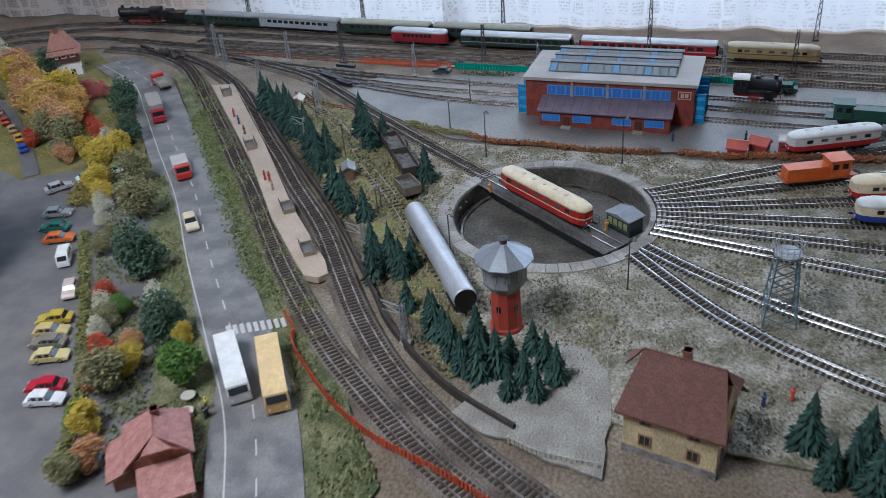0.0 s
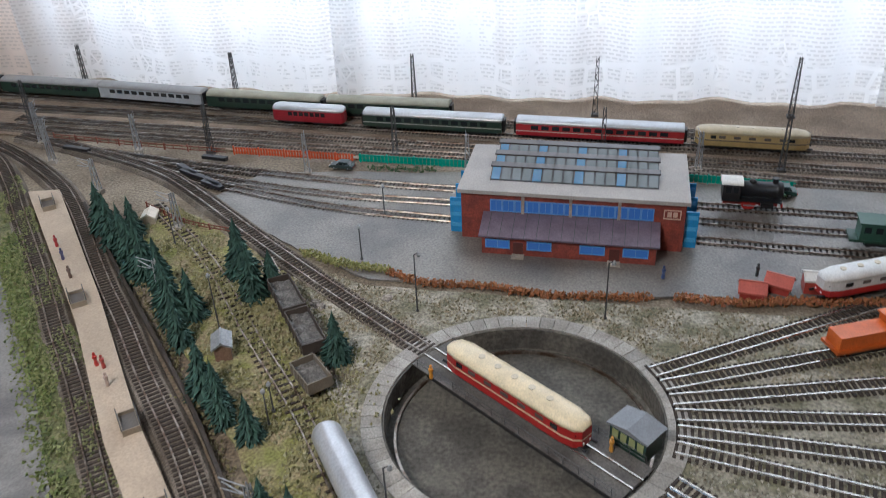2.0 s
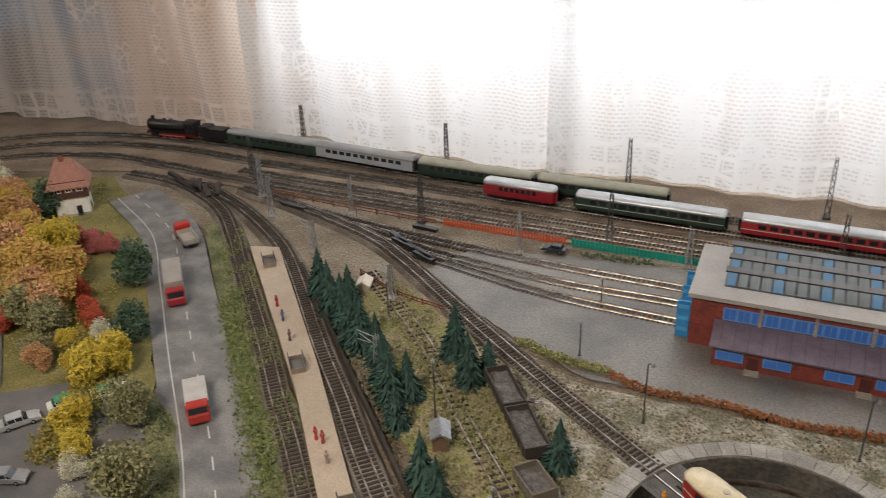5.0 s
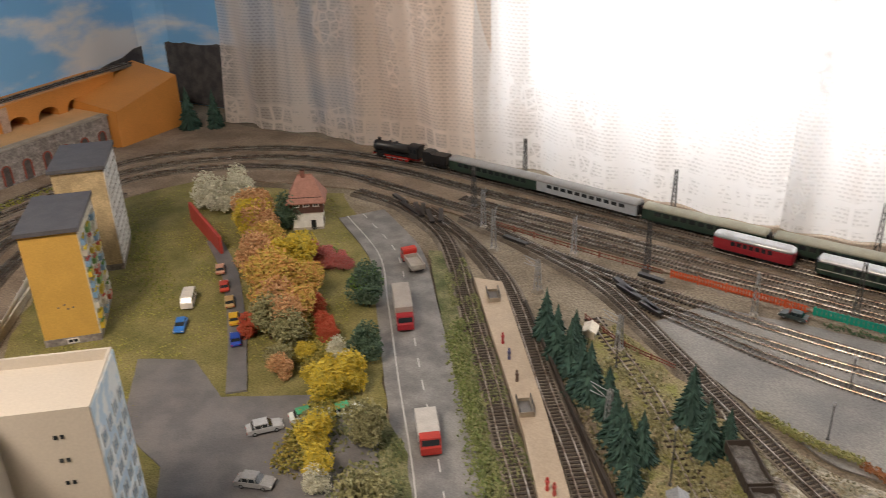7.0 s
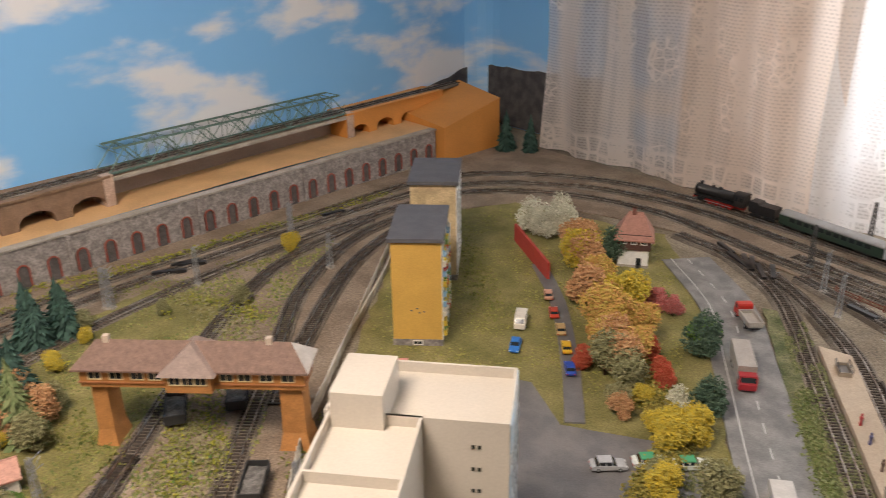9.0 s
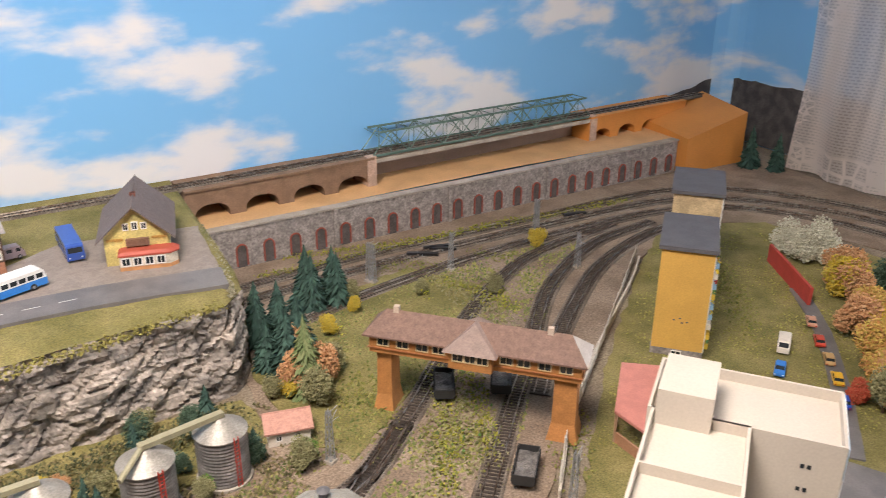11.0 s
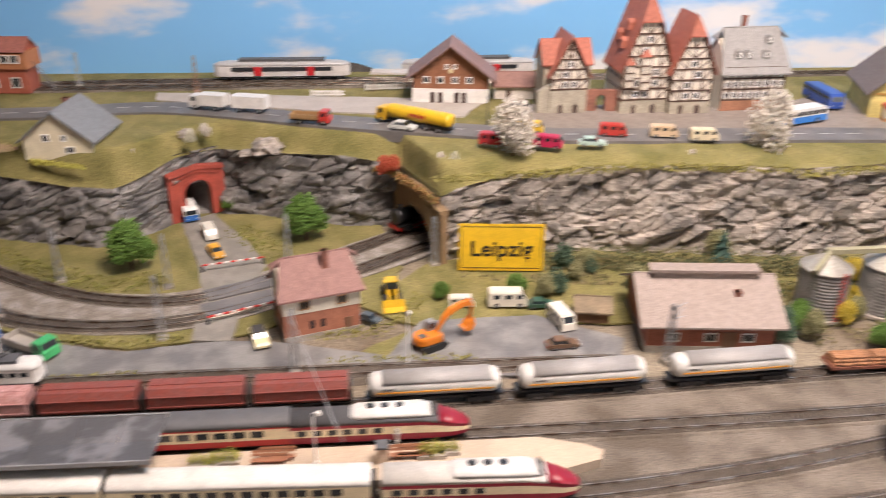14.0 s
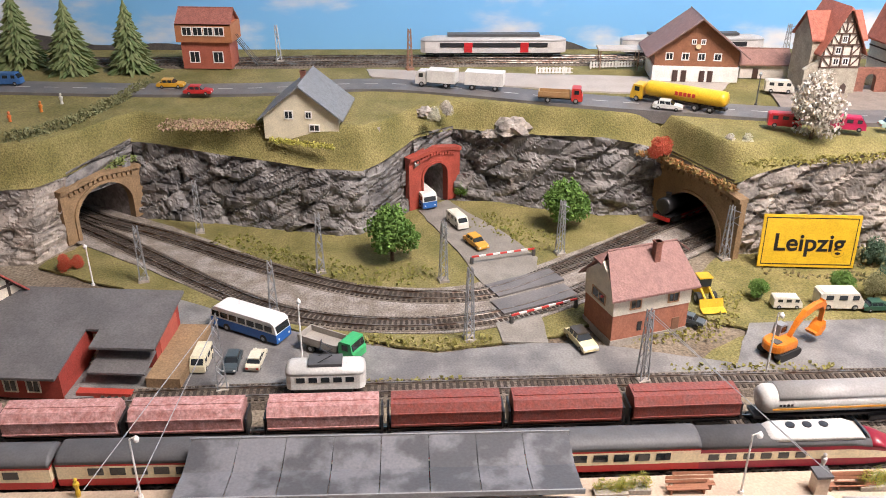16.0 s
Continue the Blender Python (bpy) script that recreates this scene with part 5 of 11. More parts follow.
def diesel(m, label, low, high, roof, length=0.2, stripe=None, name="diesel_locomotive"):
    t = thing(name, m, label, "locomotive")
    bands = [(0.0185, low, "lower_side")] + ([(0.0205, stripe, "stripe")] if stripe else []) + [(0.031, high, "upper_side")]
    rail_body(t, length, bands, roof, width=0.034, nose=0.022, low=0.0095)
    h = length / 2
    bm = bmesh.new()
    box(bm, -h + 0.02, h - 0.02, -0.013, 0.013, 0.004, 0.01)
    part("underframe", bm, BLACK, t)
    panes(t, [(x, 0.009) for x in (-h + 0.03, h - 0.03)], 0.0172, 0.006, 0.026, GLASS, "diesel")
    for i in range(5):
        panes(t, [(-0.05 + i * 0.025, 0.011)], 0.0171, 0.005, 0.0262, paint(0.12, 0.1, 0.09), "grille", name="grille")
    for s in (-1, 1):
        for y in (-0.0065, 0.0065):
            bm = bmesh.new()
            box(bm, -0.0006, 0.0006, -0.0055, 0.0055, -0.003, 0.003, pose(s * (h - 0.0045), y * 1.15, 0.0275, 0, -s * 20, s * (20 if y > 0 else -20)))
            part("windscreen", bm, GLASS, t)
        for y in (-0.0065, 0.0065):
            piece("headlight", shared(("headlight", 3), lambda bm: lathe(bm, [(0.0014, -0.0006), (0.0014, 0.0006)], n=8), WHITE), t, pose(s * (h + 0.0002), y * 0.8, 0.0135, 0, 90, 0))
        bm = bmesh.new()
        for y in (-0.009, 0.009):
            rod(bm, (s * (h - 0.006), y, 0.0095), (s * (h + 0.006), y, 0.0095), 0.0018, 8)
        part("buffers", bm, BLACK, t)
    for i in range(5):
        bm = bmesh.new()
        lathe(bm, [(0.004, 0.0395), (0.004, 0.0412)], -0.05 + i * 0.025, n=12)
        part("roof_fan", bm, paint(0.6, 0.52, 0.38), t)
    bogies(t, (-h + 0.045, h - 0.045), (-0.014, 0.0, 0.014))
    return t


MAROON = paint(0.4, 0.022, 0.02)
IVORY = paint(0.76, 0.64, 0.42)
SILVER = mat("silver_paint", (0.55, 0.56, 0.58), 0.35, 0.4, 0.12, 30, 0.05)
GREYROOF = paint(0.33, 0.33, 0.33, 0.55)
DARKGREY = paint(0.09, 0.09, 0.095, 0.6)
u = Vector((math.cos(radians(TURN)), math.sin(radians(TURN))))
diesel(at(TT.x - u.x * 0.012, TT.y - u.y * 0.012, 0.0056, TURN), "red and cream diesel locomotive standing on the turntable", MAROON, MAROON, IVORY, stripe=IVORY)


def radial(i, r, z=0.0056, flip=False):
    a = RADIAL[i]
    v = Vector((math.cos(radians(a)), math.sin(radians(a))))
    return at(TT.x + v.x * r, TT.y + v.y * r, z, a + (180 if flip else 0))


def shunter(m, colour, label, length=0.115):
    """A small bonneted diesel shunter."""
    t = thing("diesel_shunter", m, label, "locomotive")
    p = paint(*colour)
    h = length / 2
    bm = bmesh.new()
    box(bm, -h, h, -0.016, 0.016, 0.01, 0.014)
    part("frame", bm, paint(*(c * 0.7 for c in colour)), t)
    bm = bmesh.new()
    box(bm, -h + 0.004, h - 0.044, -0.0125, 0.0125, 0.014, 0.031)
    part("bonnet", bm, p, t, bevel=0.003)
    bm = bmesh.new()
    box(bm, h - 0.043, h - 0.012, -0.0155, 0.0155, 0.014, 0.038)
    c = part("cab", bm, p, t, bevel=0.002)
    panes(c, [(h - 0.036, 0.009), (h - 0.021, 0.009)], 0.0155, 0.009, 0.03, GLASS, "shunter")
    bm = bmesh.new()
    prism(bm, [(h - 0.046, 0.0385), (h - 0.009, 0.0385), (h - 0.009, 0.041), (h - 0.046, 0.041)], -0.017, 0.017)
    part("cab_roof", bm, p, t, bevel=0.001)
    bogies(t, (0.0,), (-0.03, 0.0, 0.03), 0.0065)
    return t


shunter(radial(1, 0.43), (0.62, 0.13, 0.02), "orange diesel shunter at the stabling tracks")
diesel(radial(2, 0.55), "red and cream diesel locomotive on a stabling track", MAROON, IVORY, IVORY, 0.19)
diesel(radial(3, 0.54), "blue and cream diesel locomotive on a stabling track", paint(0.03, 0.06, 0.3), IVORY, paint(0.7, 0.7, 0.66), 0.19)
diesel(radial(4, 0.62), "blue and white diesel locomotive on a stabling track", paint(0.03, 0.06, 0.3), paint(0.6, 0.6, 0.6), GREYROOF, 0.19)
diesel(radial(5, 0.62), "red diesel locomotive on a stabling track", MAROON, paint(0.6, 0.6, 0.6), GREYROOF, 0.19)
diesel(at(0.37, 1.36, 0.0056, 20), "red and white diesel locomotive beside the yard", MAROON, paint(0.7, 0.7, 0.68), paint(0.7, 0.7, 0.68), 0.16)
steam_loco(along(C3, 0.255, 0, flip=True) @ Matrix.Translation((0.0, 0, 0)), "black steam engine with a white cab roof in the yard", 0.1, False, (0.7, 0.68, 0.62))
shunter(at(0.43, 1.47, 0.0056, 172), (0.03, 0.09, 0.06), "dark green diesel shunter in the yard")


def engine_shed():
    a, b = (-0.178, 1.480), (0.140, 1.449)
    turn = heading(a, b)
    w, d, h = 0.32, 0.15, 0.077
    o = Vector(((a[0] + b[0]) / 2, (a[1] + b[1]) / 2))
    n = Vector((-math.sin(radians(turn)), math.cos(radians(turn))))
    c = o + n * d / 2
    t = thing("engine_shed", at(c.x, c.y, 0, turn), "red brick engine shed with blue windows and glazed roof lights", "building")
    brick = mat("red_brick", (0.26, 0.055, 0.035), 0.75, 0, 0.25, 70, 0.3, second=(0.18, 0.04, 0.03))
    grey = mat("roof_slab", (0.42, 0.39, 0.36), 0.7, 0, 0.12, 20, 0.1)
    bm = bmesh.new()
    box(bm, -w / 2, w / 2, -d / 2, d / 2, 0, h)
    part("wall", bm, brick, t)
    bm = bmesh.new()
    box(bm, -w / 2 - 0.005, w / 2 + 0.005, -d / 2 - 0.005, d / 2 + 0.005, h, h + 0.006)
    part("roof", bm, grey, t, bevel=0.0008)
    for i in range(3):
        bm = bmesh.new()
        y = -d / 2 + 0.03 + i * 0.042
        prism(bm, [(y, h + 0.006), (y + 0.026, h + 0.016), (y + 0.032, h + 0.016), (y + 0.036, h + 0.006)], -w / 2 + 0.038, w / 2 - 0.038, Matrix(((0, 1, 0, 0), (1, 0, 0, 0), (0, 0, 1, 0), (0, 0, 0, 1))))
        r = part("roof_light", bm, DARKGREY, t)
        bm = bmesh.new()
        box(bm, -w / 2 + 0.036, w / 2 - 0.036, y + 0.024, y + 0.039, h + 0.0162, h + 0.0186)
        part("roof_light_cap", bm, paint(0.06, 0.05, 0.045), r)
        for j in range(16):
            bm = bmesh.new()
            x = -w / 2 + 0.046 + j * (w - 0.092) / 15
            sl = math.degrees(math.atan2(0.010, 0.026))
            box(bm, x - 0.0063, x + 0.0063, -0.012, 0.012, 0, 0.0007, pose(0, y + 0.0125, h + 0.0117, sl))
            part("pane", bm, [GLASS, glass_mat("pale_roof_glass", (0.13, 0.15, 0.15), 0.2), glass_mat("bluish_glass", (0.06, 0.18, 0.32), 0.2)][1 if j % 4 else 2], r)
    for x in np.linspace(-w / 2, w / 2, 5):
        if abs(abs(x) - w / 2) < 0.001:
            continue
        bm = bmesh.new()
        box(bm, x * 0.86 - 0.0022, x * 0.86 + 0.0022, -d / 2 - 0.002, -d / 2 + 0.001, 0.036, h)
        part("pilaster", bm, mat("pale_pilaster", (0.4, 0.33, 0.28)), t)
    window_set(t, side(w, d, "s"), [(-0.108 + i * 0.018, 0.058, 0.0165, 0.018) for i in range(13)], paint(0.12, 0.3, 0.65), BLUEGLASS)
    window_set(t, side(w, d, "e"), [(-0.045 + i * 0.03, 0.05, 0.02, 0.026) for i in range(4)], paint(0.12, 0.3, 0.65), BLUEGLASS)
    # lean-to along the front
    bm = bmesh.new()
    x0, x1, y0, y1 = -w / 2 + 0.037, w / 2 - 0.037, -d / 2 - 0.042, -d / 2
    prism(bm, [(y0, 0), (y1, 0), (y1, 0.043), (y0, 0.031)], x0, x1, Matrix(((0, 1, 0, 0), (1, 0, 0, 0), (0, 0, 1, 0), (0, 0, 0, 1))))
    an = part("annex_wall", bm, brick, t)
    bm = bmesh.new()
    prism(bm, [(y0 - 0.006, 0.0305), (y1, 0.0445), (y1, 0.047), (y0 - 0.006, 0.033)], x0 - 0.004, x1 + 0.004, Matrix(((0, 1, 0, 0), (1, 0, 0, 0), (0, 0, 1, 0), (0, 0, 0, 1))))
    part("annex_roof", bm, mat("purple_roof_felt", (0.17, 0.13, 0.17), 0.5, 0, 0.2, 50, 0.1), t)
    for i in range(14):
        bm = bmesh.new()
        x = x0 + (i + 0.5) * (x1 - x0) / 14
        prism(bm, [(y0 - 0.006, 0.033), (y1, 0.047), (y1, 0.0478), (y0 - 0.006, 0.0338)], x - 0.0005, x + 0.0005, Matrix(((0, 1, 0, 0), (1, 0, 0, 0), (0, 0, 1, 0), (0, 0, 0, 1))))
        part("roof_seam", bm, DARKGREY, t)
    window_set(t, pose(0, y0, 0), [(-0.1, 0.018, 0.034, 0.013), (-0.04, 0.018, 0.034, 0.013), (0.035, 0.018, 0.034, 0.013), (0.095, 0.018, 0.034, 0.013)], paint(0.1, 0.3, 0.65), BLUEGLASS)
    for u in (-0.07, 0.066):
        bm = bmesh.new()
        box(bm, u - 0.007, u + 0.007, y0 - 0.001, y0, 0, 0.022)
        part("door", bm, paint(0.1, 0.03, 0.025), t)
        bm = bmesh.new()
        box(bm, u - 0.009, u + 0.009, y0 - 0.012, y0, 0, 0.003)
        part("step", bm, CONCRETE, t)
    # open blue gates on both ends
    blue = paint(0.03, 0.27, 0.6)
    for s in (-1, 1):
        for k in range(3):
            bm = bmesh.new()
            yy = -d / 2 + 0.012 + k * 0.045
            box(bm, s * (w / 2 + 0.002), s * (w / 2 + 0.0195), yy - 0.0012, yy + 0.0012, 0.002, 0.06)
            g = part("gate", bm, blue, t, "open bright blue gate")
            for z in (0.012, 0.03, 0.048):
                bm = bmesh.new()
                box(bm, s * (w / 2 + 0.003), s * (w / 2 + 0.018), yy - 0.0022, yy - 0.0012, z, z + 0.006)
                part("gate_panel", bm, paint(0.1, 0.42, 0.75), g)
    # plain pale emblem on the corner
    bm = bmesh.new()
    x, z = w / 2 - 0.018, 0.06
    for x0, x1, z0, z1 in ((x - 0.012, x + 0.012, z + 0.006, z + 0.0075), (x - 0.012, x + 0.012, z - 0.0075, z - 0.006), (x - 0.012, x - 0.0105, z - 0.006, z + 0.006), (x + 0.0105, x + 0.012, z - 0.006, z + 0.006), (x - 0.007, x - 0.001, z - 0.004, z + 0.004), (x + 0.001, x + 0.007, z - 0.004, z + 0.004)):
        box(bm, x0, x1, -d / 2 - 0.0008, -d / 2, z0, z1)
    part("emblem", bm, paint(0.65, 0.45, 0.35), t)


engine_shed()


def fence(name, pts, height, colour, label, step=0.0055, post=0.05, slat=0.0032, z=0.0, lean=0.0):
    """A fence of upright slats between posts with two rails."""
    t = thing(name, at(0, 0, z), label, "fence")
    p = paint(*colour, 0.5)
    l = spline(pts, step)
    me = shared(("slat", height, slat), lambda bm: box(bm, -slat / 2, slat / 2, -0.0005, 0.0005, 0.002, height), p) if step else None
    me = mesh("slat", (lambda b: (box(b, -slat / 2, slat / 2, -0.0005, 0.0005, 0.002, height), b)[1])(bmesh.new()), p)
    for i in range(len(l) - 1):
        piece("slat", me, t, at(l[i][0], l[i][1], 0, heading(l[i], l[i + 1])))
    for zz in (height * 0.3, height * 0.8):
        bm = bmesh.new()
        sweep(bm, l, [(0.0006, zz - 0.0008), (0.0014, zz - 0.0008), (0.0014, zz + 0.0008), (0.0006, zz + 0.0008)])
        part("fence_rail", bm, p, t)
    q = spline(pts, post)
    pm = mesh("post", (lambda b: (box(b, -0.0011, 0.0011, -0.0011, 0.0011, 0, height * 1.12), b)[1])(bmesh.new()), p)
    for a in q:
        piece("post", pm, t, at(a[0], a[1]))


fence("fence", [(-0.63, 1.762), (-0.5, 1.748), (-0.39, 1.735)], 0.016, (0.6, 0.09, 0.02), "bright orange slatted fence along the main line")
fence("fence", [(-0.385, 1.735), (-0.19, 1.714), (0.0, 1.692), (0.192, 1.669), (0.35, 1.645)], 0.016, (0.0, 0.33, 0.24), "turquoise slatted fence along the main line", step=0.007, slat=0.006)
fence("fence", [(-1.02, 1.825), (-0.8, 1.785), (-0.635, 1.762)], 0.013, (0.2, 0.06, 0.035), "rusty brown railing along the main line", step=0.018, slat=0.0012)
fence("fence", [(-0.390, 0.764), (-0.364, 0.733), (-0.353, 0.702), (-0.273, 0.618), (-0.199, 0.565), (-0.104, 0.524), (-0.050, 0.497)], 0.014, (0.5, 0.08, 0.025), "red brown slatted fence beside the tracks")
fence("fence", [(-0.050, 0.587), (-0.010, 0.572), (0.049, 0.566)], 0.01, (0.5, 0.48, 0.4), "pale picket fence of the yard")
fence("fence", [(-1.787, 1.326), (-1.463, 0.965), (-1.335, 0.820), (-1.209, 0.707)], 0.02, (0.62, 0.58, 0.5), "white board fence behind the flats", step=0.012, slat=0.0118)
fence("fence", [(-0.710, 1.553), (-0.625, 1.501), (-0.531, 1.473)], 0.01, (0.2, 0.06, 0.035), "rusty railing beside the lead track", step=0.01, slat=0.001)


# island platform between the two tracks
bm = bmesh.new()
pl = [(-0.939, 1.587), (-0.886, 1.596), (-0.660, 1.283), (-0.503, 1.051), (-0.385, 0.9), (-0.368, 0.868), (-0.379, 0.855), (-0.402, 0.858), (-0.425, 0.885), (-0.525, 1.014), (-0.669, 1.230)]
lo, hi = [bm.verts.new((x, y, -0.002)) for x, y in pl], [bm.verts.new((x, y, 0.0085)) for x, y in pl]
for i in range(len(pl)):
    j = (i + 1) % len(pl)
    bm.faces.new((lo[i], lo[j], hi[j], hi[i]))
bm.faces.new(hi)
tagged(part("platform", bm, PLATFORM), "sandy island platform of the branch station", "platform", "", "structure")


def kiosk(m, w, d, h, colour, label):
    t = thing("platform_shelter", m, label, "shelter")
    bm = bmesh.new()
    for x0, x1, y0, y1 in ((-w / 2, w / 2, -d / 2, -d / 2 + 0.0012), (-w / 2, w / 2, d / 2 - 0.0012, d / 2), (-w / 2, -w / 2 + 0.0012, -d / 2 + 0.0012, d / 2 - 0.0012), (w / 2 - 0.0012, w / 2, -d / 2 + 0.0012, d / 2 - 0.0012)):
        box(bm, x0, x1, y0, y1, 0, h)
    part("wall", bm, paint(*colour), t)
    bm = bmesh.new()
    box(bm, -w / 2 + 0.001, w / 2 - 0.001, -d / 2 + 0.001, d / 2 - 0.001, 0, h * 0.45)
    part("steps", bm, paint(0.12, 0.11, 0.1), t)
    bm = bmesh.new()
    for y in (-d / 2, d / 2):
        for z in (h, h + 0.007):
            rod(bm, (-w / 2, y, z), (w / 2, y, z), 0.0006, 4)
        for x in (-w / 2, 0, w / 2):
            rod(bm, (x, y, h), (x, y, h + 0.007), 0.0006, 4)
    part("railing", bm, DARKMAST, t)


for a in ((-0.873, 1.536), (-0.686, 1.272), (-0.508, 1.043), (-0.422, 0.923)):
    kiosk(at(a[0], a[1], 0.0085, 125), 0.034, 0.02, 0.008, (0.3, 0.25, 0.19), "low brown stairway surround on the platform")


def figure(m, colour, scale=1.0):
    """A small plain moulded figure."""
    t = tagged(part("figurine", (lambda b: (lathe(b, [(0.0022, 0), (0.0026, 0.003), (0.0018, 0.008), (0.003, 0.0125), (0.0028, 0.0145), (0.001, 0.0155), (0.0017, 0.0165), (0.0019, 0.0185), (0.0008, 0.02)], n=8), b)[1])(bmesh.new()), paint(*colour)), "small painted moulded figure", "figurine", "figurines")
    t.matrix_basis = m @ Matrix.Scale(scale, 4)


for a, c in (((-0.791, 1.411), (0.4, 0.05, 0.05)), ((-0.762, 1.375), (0.1, 0.1, 0.2)), ((-0.594, 1.140), (0.5, 0.05, 0.04)), ((-0.563, 1.105), (0.45, 0.35, 0.3)), ((-0.726, 1.328), (0.15, 0.1, 0.08)), ((-0.583, 1.136), (0.4, 0.06, 0.05))):
    figure(at(a[0], a[1], 0.0085), c)
for a, c in (((0.106, 1.375), (0.05, 0.08, 0.2)), ((0.217, 0.689), (0.04, 0.06, 0.16)), ((0.248, 0.703), (0.6, 0.08, 0.05)), ((0.232, 1.387), (0.05, 0.05, 0.05)), ((-0.403, 0.567), (0.05, 0.05, 0.05)), ((0.016, 1.045), (0.6, 0.3, 0.05))):
    figure(at(a[0], a[1], 0.003), c)
for a in ((-0.185, 1.148),):
    figure(at(a[0], a[1], 0.003), (0.7, 0.3, 0.04))


def silver_tank():
    a, b = (-0.277, 1.019), (-0.148, 0.804)
    t = thing("tank_wagon", mid(a, b, 0.0045), "long silver tank wagon standing among the firs", "wagon")
    L = math.dist(a, b)
    h = L / 2 + 0.006
    bm = bmesh.new()
    loft(bm, [[(x, r * 0.0165 * math.cos(v), 0.0285 + r * 0.0165 * math.sin(v)) for v in np.linspace(0, 2 * math.pi, 24, endpoint=False)] for x, r in ((-h, 0.55), (-h + 0.002, 0.88), (-h + 0.006, 1), (h - 0.004, 1), (h - 0.002, 0.97), (h, 0.9))])
    part("tank", bm, SILVER, t, smooth=True)
    bm = bmesh.new()
    lathe(bm, [(0.0155, 0), (0.0155, 0.001)], n=20)
    o = part("end_plate", bm, BLACK, t)
    o.matrix_basis = pose(h, 0, 0.0285, 0, 90, 0)
    bm = bmesh.new()
    box(bm, -h, h, -0.009, 0.009, 0.009, 0.013)
    part("underframe", bm, BLACK, t)
    bogies(t, (-h + 0.035, h - 0.035))


silver_tank()


def open_wagon(m, label, length=0.085, colour=(0.07, 0.055, 0.045)):
    t = thing("open_wagon", m, label, "wagon", "open wagons")
    h = length / 2
    p = paint(*colour, 0.7)
    for nm, b in (("side", (-h, h, -0.0155, -0.0142)), ("side", (-h, h, 0.0142, 0.0155)), ("end", (-h, -h + 0.0015, -0.0142, 0.0142)), ("end", (h - 0.0015, h, -0.0142, 0.0142))):
        bm = bmesh.new()
        box(bm, *b, 0.012, 0.026)
        part(nm, bm, p, t)
    bm = bmesh.new()
    box(bm, -h, h, -0.0142, 0.0142, 0.0105, 0.0125)
    part("floor_board", bm, p, t)
    bm = bmesh.new()
    bmesh.ops.create_grid(bm, x_segments=14, y_segments=8, size=1)
    for v in bm.verts:
        x, y = v.co.x * (h - 0.002), v.co.y * 0.0138
        v.co = (x, y, 0.018 + 0.004 * noise.noise((x * 90, y * 90, length * 99)))
    part("load", bm, mat("grey_load", (0.16, 0.15, 0.14), 0.9, 0, 0.4, 90, 0.6), t)
    bm = bmesh.new()
    for i in range(5):
        x = -h + 0.006 + i * (length - 0.012) / 4
        for y in (-0.0161, 0.0161):
            box(bm, x - 0.0008, x + 0.0008, y - 0.0006, y + 0.0006, 0.011, 0.026)
    part("stanchions", bm, p, t)
    bogies(t, (0.0,), (-h * 0.55, h * 0.55))


a, b = (-0.405, 1.299), (-0.340, 1.192)
a, b = Vector(a), Vector(b)
for k in (0.18, 0.86):
    p = a.lerp(b, k)
    open_wagon(at(p.x, p.y, 0.0045, heading(a, b)), "rusty black open wagon with rubble load", 0.08)
open_wagon(mid((-0.346, 1.156), (-0.298, 1.098), 0.002), "short flat wagon with timber load", 0.05, (0.2, 0.17, 0.13))

# water tower with an octagonal head
def tower_(m, label, shaft, head_mat, roof_mat, r0, r1, h0, r2, h1, h2, n=8, neck=None):
    t = thing("water_tower", m, label, "water tower")
    bm = bmesh.new()
    lathe(bm, [(r0 * 1.12, 0), (r0 * 1.1, 0.006), (r0, 0.008), (r1, h0)], n=n)
    part("shaft", bm, shaft, t)
    bm = bmesh.new()
    lathe(bm, [(r1, h0), (r2, h0 + (h1 - h0) * 0.3), (r2, h1)], n=n)
    tank = part("tank_house", bm, head_mat, t)
    bm = bmesh.new()
    lathe(bm, [(r2 * 1.32, h1), (r2 * 1.32, h1 + 0.0015), (r2 * 0.2, h2), (0.001, h2 + 0.001)], n=n)
    part("roof", bm, roof_mat, t)
    bm = bmesh.new()
    lathe(bm, [(0.005, h2 - 0.003), (0.005, h2 + 0.006), (0.007, h2 + 0.007), (0.001, h2 + 0.01)], n=12)
    part("lantern", bm, DARKGREY, t)
    for i in range(n):
        a = 360 * (i + 0.5) / n
        ap = r2 * math.cos(math.pi / n)
        window_set(tank, pose(0, 0, 0, 0, 0, a) @ pose(0, -ap, 0), [(0, (h0 + h1) / 2 + (h1 - h0) * 0.18, r2 * 0.22, (h1 - h0) * 0.28)], WHITE if r2 > 0.03 else GREYMETAL, GLASS)
        bm = bmesh.new()
        box(bm, -0.003, 0.003, -0.0008, 0, h0 * 0.55, h0 * 0.55 + 0.009, pose(0, 0, 0, 0, 0, a) @ pose(0, -(r0 + (r1 - r0) * 0.55) * math.cos(math.pi / n), 0))
        if i % 2:
            part("shaft_window", bm, GLASS, t)
        else:
            bm.free()
    return t


tower_(at(-0.09, 0.792), "red and grey water tower with a faceted metal roof", paint(0.42, 0.06, 0.035, 0.6), mat("grey_cladding", (0.28, 0.28, 0.28), 0.6), mat("zinc_roof", (0.36, 0.39, 0.43), 0.3, 0.5, 0.12, 40, 0.05), 0.02, 0.019, 0.062, 0.0285, 0.107, 0.128, 10)

